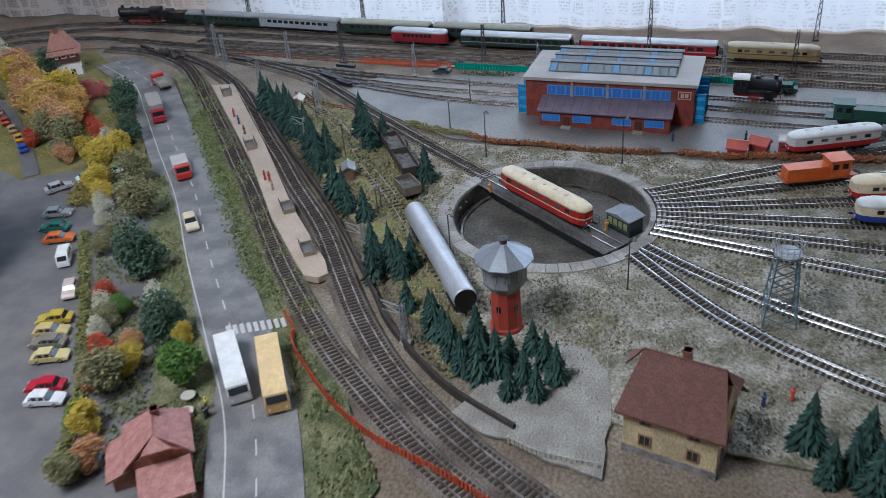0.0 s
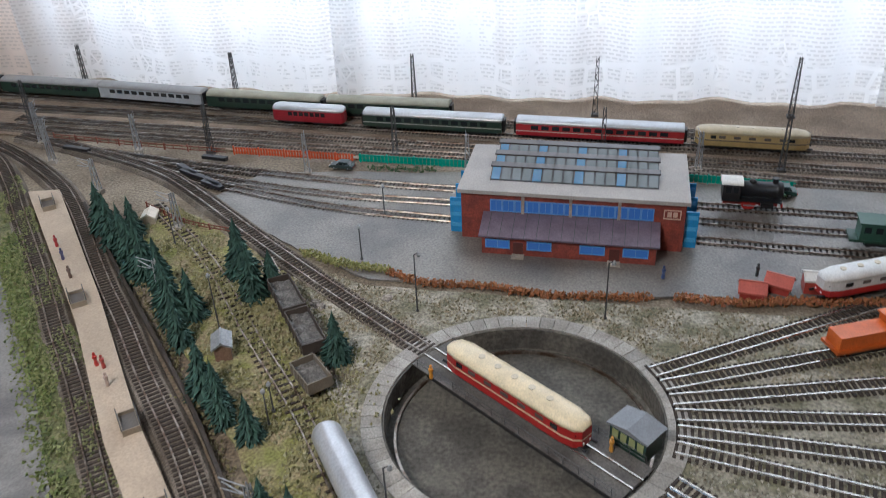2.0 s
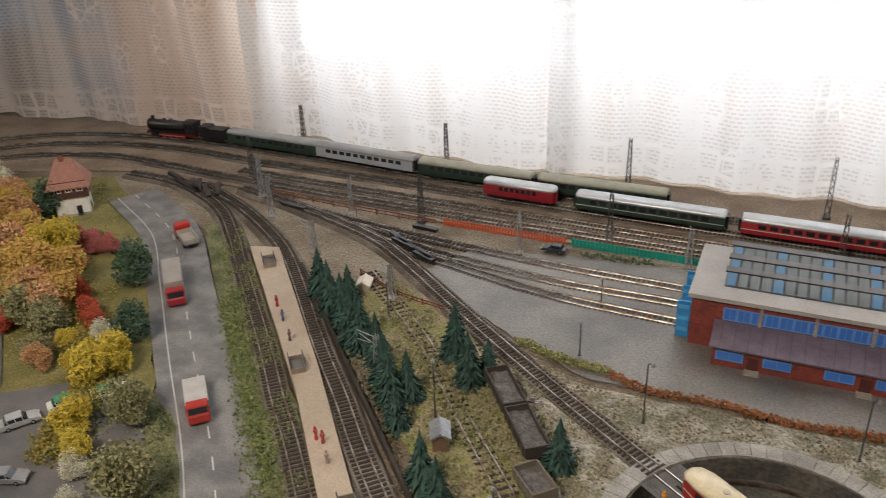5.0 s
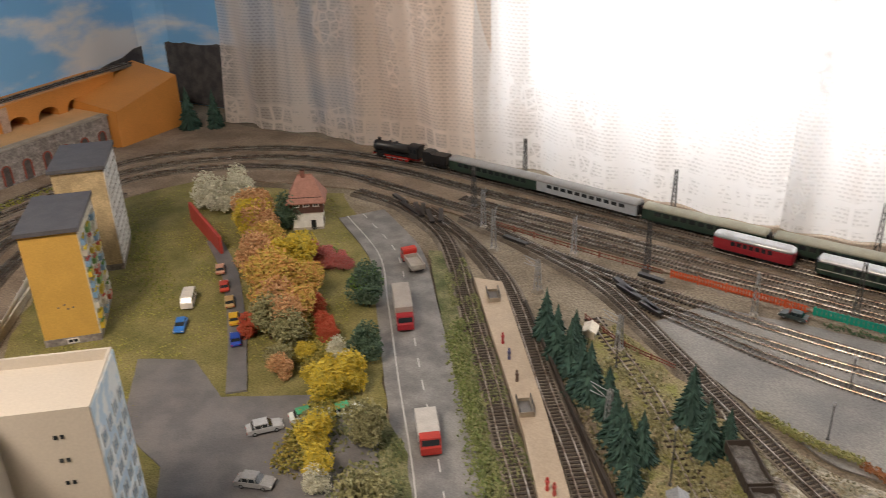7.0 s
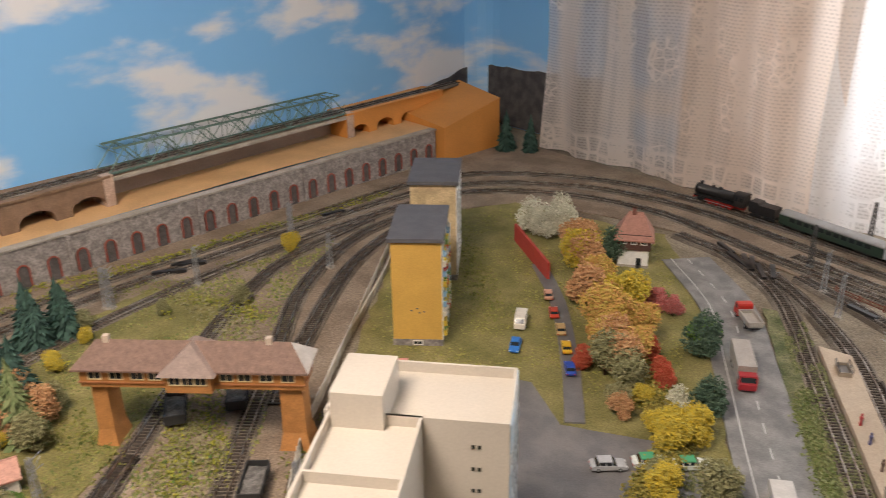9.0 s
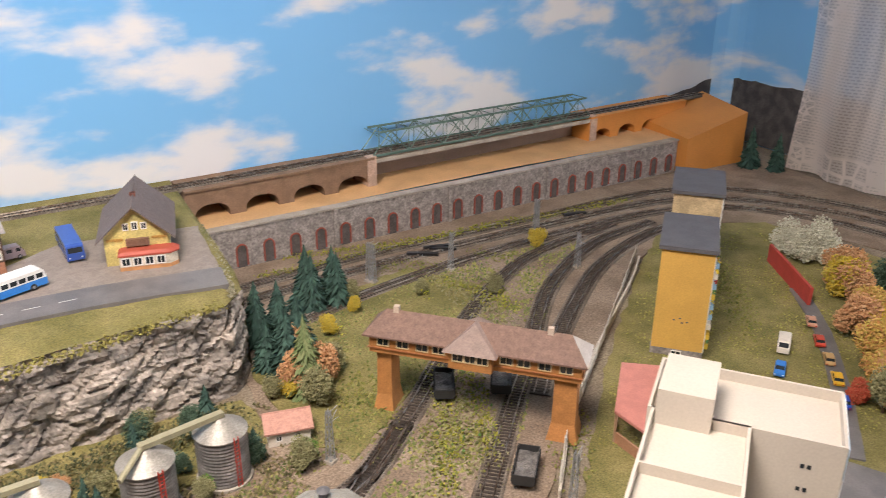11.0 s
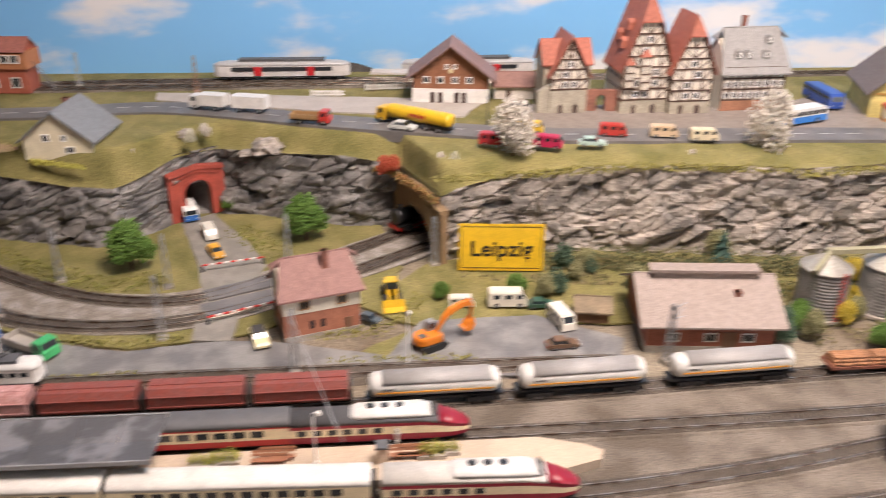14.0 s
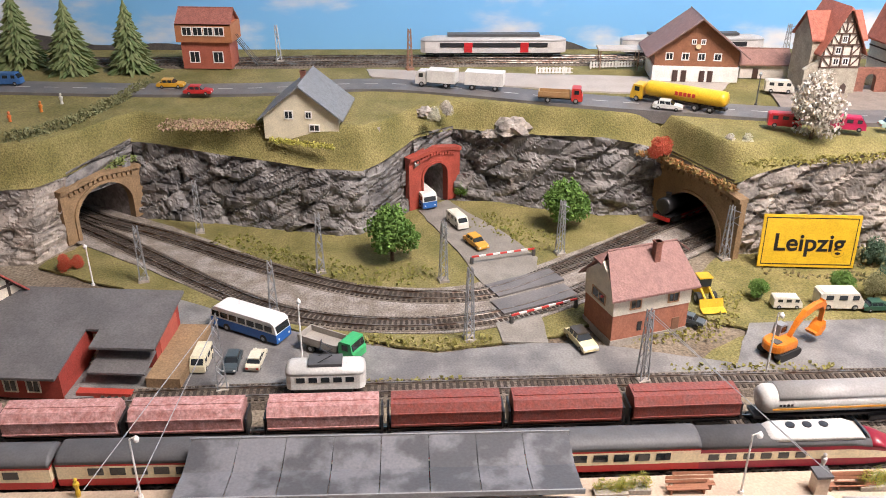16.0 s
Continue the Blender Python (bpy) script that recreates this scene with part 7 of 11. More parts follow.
# low dark board wall beside the branch line, and the pale kerb behind the flats
for name, pts, wide, high, m_, lab in (("retaining_wall", [(-0.82, 1.553), (-0.64, 1.319), (-0.53, 1.18), (-0.433, 1.053), (-0.294, 0.847), (-0.253, 0.782), (-0.191, 0.711), (-0.13, 0.657), (-0.04, 0.604)], 0.0022, 0.009, mat("tarred_board", (0.05, 0.038, 0.03), 0.8, 0, 0.3, 60, 0.3), "low dark brown board wall beside the track"), ("kerb_wall", [(-1.76, 1.312), (-1.69, 1.237), (-1.559, 1.075), (-1.463, 0.957), (-1.393, 0.885), (-1.327, 0.808), (-1.274, 0.766), (-1.199, 0.701)], 0.0018, 0.012, mat("pale_kerb", (0.55, 0.5, 0.42), 0.7), "low pale wall behind the flats")):
    bm = bmesh.new()
    sweep(bm, spline(pts, 0.015), [(-wide, -0.004), (wide, -0.004), (wide, high), (-wide, high)])
    tagged(part(name, bm, m_), lab, "wall", "", "structure")


def litter(name, outline, count, size, colour, second, label, z=0.001, seed=1, patch=22.0, level=0.0, tall=1.0):
    """Tiny tufts and crumbs strewn in patches over an outline."""
    r = random.Random(seed)
    xs, ys = [p[0] for p in outline], [p[1] for p in outline]
    verts, faces = [], []
    tries = 0
    while len(faces) < count * 3 and tries < count * 30:
        tries += 1
        x, y = r.uniform(min(xs), max(xs)), r.uniform(min(ys), max(ys))
        inside = False
        for (x0, y0), (x1, y1) in zip(outline, outline[1:] + outline[:1]):
            if (y0 > y) != (y1 > y) and x < (x1 - x0) * (y - y0) / (y1 - y0) + x0:
                inside = not inside
        if not inside or noise.noise((x * patch, y * patch, seed)) + r.uniform(-0.25, 0.25) < level or (x - TT.x) ** 2 + (y - TT.y) ** 2 < (PIT + 0.03) ** 2:
            continue
        g = r.uniform(0.4, 1.0) * size
        a, k = r.uniform(0, 6.28), len(verts)
        for q in range(3):
            verts.append((x + g * math.cos(a + 2.09 * q), y + g * math.sin(a + 2.09 * q), z - 0.0005))
        verts.append((x + r.uniform(-g, g) * 0.7, y + r.uniform(-g, g) * 0.7, z + g * tall * r.uniform(0.6, 1.6)))
        faces += [(k, k + 1, k + 3), (k + 1, k + 2, k + 3), (k + 2, k, k + 3)]
    me = bpy.data.meshes.new(name)
    me.from_pydata(verts, [], faces)
    me.materials.append(leaf_mat(name, colour, second))
    tagged(new(name, me), label, "ground cover", "", "stuff")


SANDY = [(-0.28, 0.88), (-0.5, 1.18), (-0.76, 1.5), (-0.66, 1.56), (-0.4, 1.34), (-0.28, 1.2), (-0.25, 1.07), (-0.21, 0.93), (-0.1, 0.72), (-0.14, 0.68)]
SOUTH = [(-0.25, 1.06), (-0.2, 0.85), (-0.1, 0.68), (0.1, 0.62), (0.5, 0.6), (0.6, 1.0), (0.3, 1.1), (0.1, 1.15)]
VERGE = [(-0.36, 0.8), (-0.6, 1.13), (-0.9, 1.53), (-1.0, 1.66), (-1.05, 1.65), (-0.83, 1.36), (-0.6, 1.05), (-0.37, 0.72), (-0.24, 0.5), (-0.2, 0.42), (-0.17, 0.5)]
BEDS = [(-0.36, 0.47), (-0.5, 0.72), (-0.66, 0.94), (-0.8, 1.14), (-0.93, 1.2), (-0.87, 1.02), (-0.7, 0.78), (-0.6, 0.6), (-0.5, 0.45)]
TOWN = [(-1.42, 1.8), (-1.78, 1.7), (-1.88, 1.5), (-1.74, 1.32), (-1.5, 1.05), (-1.27, 0.82), (-1.1, 0.98), (-1.28, 1.12), (-1.1, 1.2), (-1.0, 1.28), (-1.2, 1.58)]
WESTERN = [(-1.95, 1.3), (-1.6, 0.95), (-1.2, 0.62), (-1.1, 0.35), (-1.2, 0.2), (-1.55, 0.42), (-1.9, 0.6)]
litter("grass_tuft", SANDY, 5200, 0.0034, (0.14, 0.14, 0.055), (0.36, 0.33, 0.2), "dry tufts and crumbs on the sandy ground", 0.001, 1)
litter("grit", SOUTH, 9000, 0.0026, (0.13, 0.12, 0.085), (0.5, 0.47, 0.4), "pale grit and dry tufts round the turntable", 0.002, 2, 26.0, -0.05, 0.8)
litter("grit", [(0.6, 1.29), (0.2, 1.3), (-0.3, 1.34), (-0.42, 1.4), (-0.36, 1.2), (-0.25, 1.1), (-0.1, 1.2), (0.15, 1.15), (0.6, 1.15)], 5200, 0.0026, (0.12, 0.11, 0.06), (0.42, 0.36, 0.26), "brownish grit and tufts north of the turntable", 0.002, 3, 26.0, -0.05, 0.8)
litter("grass_tuft", VERGE, 5200, 0.0034, (0.07, 0.09, 0.03), (0.27, 0.28, 0.13), "green and dry tufts on the verge", 0.002, 4)
litter("grass_tuft", BEDS, 4200, 0.0034, (0.05, 0.07, 0.025), (0.24, 0.24, 0.11), "green tufts and litter between the trees", 0.0035, 5)
litter("grass_tuft", TOWN, 6500, 0.0026, (0.15, 0.15, 0.03), (0.36, 0.33, 0.08), "mossy tufts on the town lawn", 0.001, 6, 14.0, 0.0, 0.6)
litter("grass_tuft", WESTERN, 6500, 0.004, (0.08, 0.12, 0.03), (0.34, 0.32, 0.1), "green and yellow tufts between the tracks", 0.0, 7, 12.0, 0.08)

# cars and lorries on the town road
car(mid((-0.685, 1.019), (-0.626, 0.942), 0.003), (0.68, 0.6, 0.42), "cream saloon car on the town road", s=1.12)
lorry(mid((-0.804, 1.200), (-0.745, 1.123), 0.003), (0.45, 0.04, 0.03), (0.5, 0.48, 0.45), "red and white fire engine with a ladder", length=0.08, box_h=0.012, name="fire_engine")
lorry(mid((-1.034, 1.486), (-0.929, 1.350), 0.003), (0.34, 0.02, 0.03), (0.36, 0.33, 0.3), "red lorry with a grey box body", length=0.11, box_h=0.026)
lorry(mid((-1.029, 1.550), (-1.106, 1.617), 0.003), (0.5, 0.03, 0.02), (0.4, 0.37, 0.33), "red lorry with an open grey bed", length=0.075, flat=True)
bus(mid((-0.436, 0.682), (-0.378, 0.600), 0.003), (0.55, 0.56, 0.58), (0.74, 0.74, 0.72), "white city bus with a blue front", s=0.95)
bus(mid((-0.383, 0.694), (-0.319, 0.583), 0.003), (0.6, 0.4, 0.14), (0.72, 0.53, 0.25), "ochre yellow city bus on the road", s=1.0)
cars = (((-0.916, 0.982), (0.3, 0.3, 0.3)), ((-0.888, 0.937), (0.02, 0.14, 0.1)), ((-0.856, 0.905), (0.6, 0.14, 0.02)), ((-0.716, 0.705), (0.5, 0.38, 0.03)), ((-0.702, 0.678), (0.52, 0.42, 0.18)), ((-0.689, 0.655), (0.2, 0.18, 0.14)), ((-0.667, 0.629), (0.56, 0.48, 0.22)), ((-0.634, 0.576), (0.42, 0.01, 0.03)), ((-0.618, 0.554), (0.7, 0.7, 0.7)))
for i, (a, c) in enumerate(cars):
    car(at(a[0], a[1], 0.003, 14 + rng.uniform(-5, 5) + (180 if i % 2 else 0)), c, "parked model car in the car park", "parked cars")
van(at(*(-0.806, 0.851), 0.003, -60), (0.7, 0.7, 0.68), "white parked van in the car park", "parked cars", 0.9)
car(at(*(-0.741, 0.775), 0.003, -62), (0.55, 0.45, 0.4), "beige and red parked car in the car park", "parked cars")
for a, c, lab in (((-0.979, 1.071), (0.4, 0.41, 0.42), "silver hatchback in the car park"), ((-0.945, 1.119), (0.62, 0.66, 0.62), "white and green police car in the car park"), ((-0.904, 1.154), (0.62, 0.66, 0.62), "white and green police car in the car park")):
    car(at(*a, 0.003, 50), c, lab, "parked cars", roof=(0.05, 0.3, 0.15) if "police" in lab else None)
van(mid((-1.365, 1.309), (-1.322, 1.254), 0.002), (0.66, 0.62, 0.55), "cream camper van on the grass", s=1.0)
car(mid((-1.306, 1.233), (-1.277, 1.194), 0.002), (0.03, 0.18, 0.55), "bright blue car on the grass", s=0.9)
for a, c, lab in (((-1.383, 1.399), (0.55, 0.3, 0.2), "cream and red"), ((-1.326, 1.351), (0.5, 0.06, 0.03), "red"), ((-1.275, 1.312), (0.5, 0.33, 0.14), "tan"), ((-1.226, 1.271), (0.65, 0.38, 0.02), "yellow"), ((-1.177, 1.223), (0.02, 0.07, 0.4), "dark blue")):
    car(at(*a, 0.0035, 136), c, lab + " car standing on the dark loading strip", "cars in a row", s=0.85)
bm = bmesh.new()
a, b = (-1.630, 1.564), (-1.436, 1.458)
box(bm, 0, math.dist(a, b), -0.003, 0.003, 0, 0.04, at(a[0], a[1], 0, heading(a, b)))
tagged(part("board_wall", bm, paint(0.42, 0.05, 0.035, 0.7)), "dark red board wall behind the trees", "wall")

# hut by the road end
house("signal_hut", at(-1.375, 1.655, 0, 35), 0.062, 0.052, 0.075, 0.036, WHITE, mat("salmon_tiles", (0.36, 0.17, 0.125), 0.7, 0, 0.15, 120, 0.4), "two-storey hut, brown above white, with a salmon hipped roof", 0.01, 1.0, [], [("s", 0.012, 0.01, 0.022, GLASS), ("e", 0.0, 0.01, 0.02, GLASS)], (-0.004, 0.0, 0.012), base=CONCRETE)
hut = bpy.data.objects["signal_hut"]
bm = bmesh.new()
box(bm, -0.0345, 0.0345, -0.0295, 0.0295, 0.04, 0.0745)
part("upper_storey", bm, mat("brown_clapboard", (0.1, 0.045, 0.035), 0.8), hut)
window_set(hut, pose(0, -0.0295, 0), [(-0.02, 0.06, 0.011, 0.012), (0.0, 0.06, 0.011, 0.012), (0.02, 0.06, 0.011, 0.012)])
window_set(hut, pose(0.0345, 0, 0, 0, 0, 90), [(-0.015, 0.06, 0.01, 0.012), (0.008, 0.06, 0.01, 0.012)])
DULLRED = mat("dull_red_tiles", (0.3, 0.13, 0.11), 0.6, 0, 0.2, 110, 0.4, second=(0.38, 0.19, 0.16))
rest = house("restaurant", at(-0.421, 0.497, 0, -56), 0.062, 0.062, 0.034, 0.02, mat("brick_wall", (0.3, 0.12, 0.08), 0.8), DULLRED, "small restaurant with dull red hipped tile roofs", 0.006, 0.5, chimney=(-0.016, 0.004, 0.008))
bm = bmesh.new()
loft(bm, [[(x, -0.052, 0.0), (x, -0.0312, 0.0), (x, -0.0312, 0.026), (x, -0.052, 0.02)] for x in (-0.024, 0.03)])
part("side_wing", bm, mat("wing_brick", (0.32, 0.15, 0.1), 0.8), rest)
bm = bmesh.new()
loft(bm, [[(x, -0.058, 0.018), (x, -0.0314, 0.0275), (x, -0.0314, 0.03), (x, -0.058, 0.0205)] for x in (-0.028, 0.034)])
part("wing_roof", bm, DULLRED, rest)
bm = bmesh.new()
loft(bm, [[(0.0312, y, 0.0), (0.075, y, 0.0), (0.075, y, 0.016), (0.0312, y, 0.022)] for y in (-0.02, 0.025)])
part("front_wing", bm, mat("wing_brick", (0.32, 0.15, 0.1), 0.8), rest)
bm = bmesh.new()
loft(bm, [[(0.0312, y, 0.0235), (0.08, y, 0.0155), (0.08, y, 0.018), (0.0312, y, 0.026)] for y in (-0.026, 0.031)])
part("wing_roof", bm, DULLRED, rest)
for a in ((-0.44, 0.588), (-0.428, 0.562)):
    t = thing("table", at(*a, 0.0), "small round pale garden table before the restaurant", "table", "garden tables")
    bm = bmesh.new()
    lathe(bm, [(0.0085, 0.0105), (0.009, 0.011), (0.009, 0.0118), (0.002, 0.0122)], n=14)
    part("tabletop", bm, paint(0.5, 0.46, 0.4, 0.6), t)
    bm = bmesh.new()
    lathe(bm, [(0.004, 0), (0.001, 0.001), (0.001, 0.0106)], n=8)
    part("stem", bm, GREYMETAL, t)
for a, c in (((-0.41, 0.578), (0.55, 0.5, 0.05)), ((-0.404, 0.562), (0.05, 0.05, 0.06)), ((-0.413, 0.55), (0.25, 0.12, 0.08)), ((-0.318, 0.622), (0.5, 0.4, 0.3))):
    figure(at(*a, 0.003), c, 1.0)

# blocks of flats
def flats(m, w, d, h, front, colour, label, flowers):
    """A tower block: plain ends, balconies along one long side."""
    t = thing("block_of_flats", m, label, "building")
    bm = bmesh.new()
    box(bm, -w / 2, w / 2, -d / 2, d / 2, 0.012, h)
    part("wall", bm, colour, t)
    bm = bmesh.new()
    box(bm, -w / 2 - 0.001, w / 2 + 0.001, -d / 2 - 0.001, d / 2 + 0.001, 0, 0.013)
    part("plinth", bm, STONE, t)
    bm = bmesh.new()
    box(bm, -w / 2 - 0.005, w / 2 + 0.005, -d / 2 - 0.005, d / 2 + 0.005, h, h + 0.007)
    part("roof", bm, mat("slate_roof", (0.1, 0.1, 0.11), 0.6, 0, 0.15, 40, 0.1), t)
    bm = bmesh.new()
    box(bm, w / 2, w / 2 + 0.002, -d / 2, d / 2, 0.013, h - 0.002)
    part("facade", bm, front, t)
    r = random.Random(3)
    floors, bays = 9, 6
    for i in range(floors):
        z = 0.022 + i * (h - 0.028) / floors
        for j in range(bays):
            y = -d / 2 + (j + 0.5) * d / bays
            if flowers and j % 2 == 0:
                c = r.choice(((0.55, 0.55, 0.5), (0.6, 0.42, 0.04), (0.5, 0.08, 0.03), (0.2, 0.35, 0.5), (0.65, 0.6, 0.5), (0.15, 0.3, 0.08)))
                bm = bmesh.new()
                box(bm, w / 2 + 0.002, w / 2 + 0.008, y - d / bays * 0.42, y + d / bays * 0.42, z - 0.002, z + 0.007)
                bal = part("balcony", bm, paint(*c), t)
                bm = bmesh.new()
                for _ in range(10):
                    q = Vector((w / 2 + 0.006 + r.uniform(-0.002, 0.002), y + r.uniform(-1, 1) * d / bays * 0.4, z + 0.008 + r.uniform(0, 0.003)))
                    bmesh.ops.create_icosphere(bm, subdivisions=1, radius=0.0016, matrix=Matrix.Translation(q))
                part("flower_cluster", bm, paint(*r.choice(((0.6, 0.45, 0.03), (0.5, 0.05, 0.03), (0.6, 0.58, 0.5), (0.1, 0.25, 0.06)))), bal)
            else:
                window_set(t, pose(w / 2 + 0.002, y, 0, 0, 0, 90), [(0, z + 0.004, d / bays * 0.6, 0.009)])
    window_set(t, pose(0, -d / 2 - 0.001, 0), [(0, 0.007, 0.016, 0.007)])
    bm = bmesh.new()
    for x, z in ((-0.01, h * 0.35), (0.0, h * 0.37), (0.012, h * 0.34), (0.004, h * 0.33)):
        box(bm, x - 0.002, x + 0.002, -d / 2 - 0.0006, -d / 2, z - 0.001, z + 0.001)
    part("wall_vents", bm, DARKGREY, t)


OCHRE = mat("ochre_render", (0.6, 0.36, 0.08), 0.7, 0, 0.08, 20, 0.1)
flats(at(-1.468, 1.152, 0, 45), 0.085, 0.155, 0.196, mat("cream_panels", (0.6, 0.56, 0.46), 0.7), OCHRE, "ochre tower block with flowered balconies", True)
flats(at(-1.648, 1.345, 0, 45), 0.09, 0.15, 0.205, mat("white_panels", (0.68, 0.68, 0.66), 0.7), mat("sand_render", (0.55, 0.42, 0.24), 0.7), "sand coloured tower block with white facade", False)

# the large unfinished white building near the rim of the table
t = thing("office_building", at(-1.103, 0.744, 0, 40), "large cream white L-shaped card building with open flat roofs", "building")
SHELL = mat("cream_card", (0.52, 0.47, 0.4), 0.7, 0, 0.05, 8, 0.05)
for nm, (x0, x1, y0, y1, z1) in (("north_wing", (0.012, 0.187, -0.112, -0.016, 0.252)), ("south_wing", (0.016, 0.103, -0.27, -0.1152, 0.252)), ("penthouse", (0.018, 0.07, -0.124, -0.05, 0.291))):
    bm = bmesh.new()
    box(bm, x0, x1, y0, y1, 0.0 if nm != "penthouse" else 0.2, z1)
    wing = part(nm, bm, SHELL, t)
    if nm == "penthouse":
        continue
    for b in ((x0 - 0.003, x1 + 0.003, y0 - 0.003, y0), (x0 - 0.003, x1 + 0.003, y1, y1 + 0.003), (x0 - 0.003, x0, y0, y1), (x1, x1 + 0.003, y0, y1)):
        bm = bmesh.new()
        box(bm, *b, 0.0, z1 + 0.012)
        part("parapet_wall", bm, SHELL, wing)
    if nm == "south_wing":
        bm = bmesh.new()
        box(bm, x0, x1, -0.207, -0.204, z1, z1 + 0.012)
        part("parapet_wall", bm, SHELL, wing)
PALEPANE = glass_mat("pale_blue_pane", (0.25, 0.38, 0.5), 0.2)
facade = mat("pale_blue_dappled_facade", (0.66, 0.68, 0.68), 0.5, 0, 0.05, 45, 0.05, second=(0.4, 0.52, 0.62), spread=0.03)
bm = bmesh.new()
box(bm, 0.1901, 0.1915, -0.114, -0.014, 0.01, 0.262)
part("dappled_facade", bm, facade, t, "white facade with pale blue panes")
for i in range(9):
    for j in range(2):
        bm = bmesh.new()
        z = 0.235 - i * 0.026
        for k in range(2):
            u = 0.155 + k * 0.006
            box(bm, u - 0.0018, u + 0.0018, -0.1158, -0.115, z - 0.002, z + 0.002)
        part("vent_window", bm, GLASS, t) if j == 0 else bm.free()
for i in range(8):
    z = 0.03 + i * 0.027
    for j in range(4):
        window_set(t, pose(0.1915, -0.1 + j * 0.024, 0, 0, 0, 90), [(0, z, 0.012, 0.014)], paint(0.6, 0.62, 0.62), PALEPANE)
# glass porch with a red roof behind it
a, b, c, d = (-1.367, 0.936), (-1.319, 1.000), (-1.177, 0.847), (-1.266, 0.841)
t = thing("pavilion", at(*a, 0, 0), "pavilion with a pale red lean-to roof", "building")
bm = bmesh.new()
pts = [Vector((p[0] - a[0], p[1] - a[1])) for p in (a, b, c, d)]
lo, hi = [bm.verts.new((p.x, p.y, 0.052)) for p in pts], [bm.verts.new((p.x, p.y, 0.056)) for p in pts]
bm.faces.new(lo[::-1]), bm.faces.new(hi)
for i in range(4):
    bm.faces.new((lo[i], lo[(i + 1) % 4], hi[(i + 1) % 4], hi[i]))
part("roof", bm, paint(0.5, 0.2, 0.16, 0.5), t)
for p in pts:
    q = sum(pts, Vector((0, 0))) / 4
    p = p.lerp(q, 0.08)
    bm = bmesh.new()
    rod(bm, (p.x, p.y, 0), (p.x, p.y, 0.052), 0.002, 6)
    part("post", bm, paint(0.35, 0.22, 0.14), t)
for i in range(4):
    q = sum(pts, Vector((0, 0))) / 4
    p0, p1 = pts[i].lerp(q, 0.1), pts[(i + 1) % 4].lerp(q, 0.1)
    bm = bmesh.new()
    box(bm, 0, (p1 - p0).length, -0.0015, 0.0015, 0, 0.018, at(p0.x, p0.y, 0, heading(p0, p1)))
    part("parapet", bm, paint(0.38, 0.2, 0.12), t)
# ---- western main line: arcade wall, viaduct and girder bridge ----
def wall_line(y):
    return -2.11 - 0.085 * min(1, max(0, (y - 0.45) / 0.8)) - 0.03 * max(0, (y - 1.25) / 0.6)


def arcade():
    a, b = Vector((wall_line(0.45), 0.45)), Vector((wall_line(1.84), 1.84))
    t = thing("arcade_wall", at(a.x, a.y, 0, heading(a, b)), "grey stone retaining wall with red brick blind arches", "wall", kind="structure")
    L, h = (b - a).length, 0.088
    bm = bmesh.new()
    box(bm, 0, L, 0.0, 0.02, -0.004, h)
    part("wall", bm, STONE, t)
    bm = bmesh.new()
    box(bm, -0.002, L + 0.002, -0.003, 0.022, h, h + 0.004)
    part("coping", bm, CONCRETE, t)
    redbrick = mat("arch_brick", (0.3, 0.075, 0.05), 0.8, 0, 0.2, 60, 0.3)
    dark = mat("painted_niche_shade", (0.1, 0.09, 0.085), 0.9, 0, 0.3, 60, 0.3)
    n = 23
    w, r = 0.026, 0.013

    def ring(bm):
        inner = [(-w / 2 + 0.003, 0.004)] + [(-(r - 0.003) * math.cos(v), 0.04 + (r - 0.003) * math.sin(v)) for v in np.linspace(0, math.pi, 9)] + [(w / 2 - 0.003, 0.004)]
        outer = [(-w / 2, 0.004)] + [(-r * math.cos(v), 0.04 + r * math.sin(v)) for v in np.linspace(0, math.pi, 9)] + [(w / 2, 0.004)]
        f = [[bm.verts.new((x, y, z)) for x, z in side_] for y in (-0.003, 0.001) for side_ in (outer, inner)]
        k = len(inner)
        for i in range(k - 1):
            bm.faces.new((f[0][i], f[0][i + 1], f[1][i + 1], f[1][i]))
            bm.faces.new((f[0][i], f[2][i], f[2][i + 1], f[0][i + 1]))
            bm.faces.new((f[1][i], f[1][i + 1], f[3][i + 1], f[3][i]))

    # flat dark panel within each arch; the recess's shade is put into its colour
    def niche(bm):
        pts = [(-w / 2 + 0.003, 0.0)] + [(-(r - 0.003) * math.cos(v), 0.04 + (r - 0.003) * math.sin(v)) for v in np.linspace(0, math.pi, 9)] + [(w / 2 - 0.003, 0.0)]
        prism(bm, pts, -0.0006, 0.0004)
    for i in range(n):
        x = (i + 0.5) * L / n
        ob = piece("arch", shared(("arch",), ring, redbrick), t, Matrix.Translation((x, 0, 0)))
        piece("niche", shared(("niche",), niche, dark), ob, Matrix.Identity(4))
    for i in range(0, n, 5):
        bm = bmesh.new()
        box(bm, i * L / n + 0.001, i * L / n + 0.011, -0.006, 0.0, -0.004, h)
        part("buttress", bm, STONE, t)


arcade()
# ledge of bare plywood above the arcade
bm = bmesh.new()
ys = np.linspace(0.45, 1.86, 20)
a = [bm.verts.new((wall_line(y) - 0.018, y, 0.0905)) for y in ys]
b = [bm.verts.new((SKY(y) + 0.012, y, 0.0905)) for y in ys]
for i in range(19):
    bm.faces.new((a[i], a[i + 1], b[i + 1], b[i]))
tagged(part("ledge", bm, WOODBOARD), "bare orange plywood ledge above the wall", "board", "", "structure")


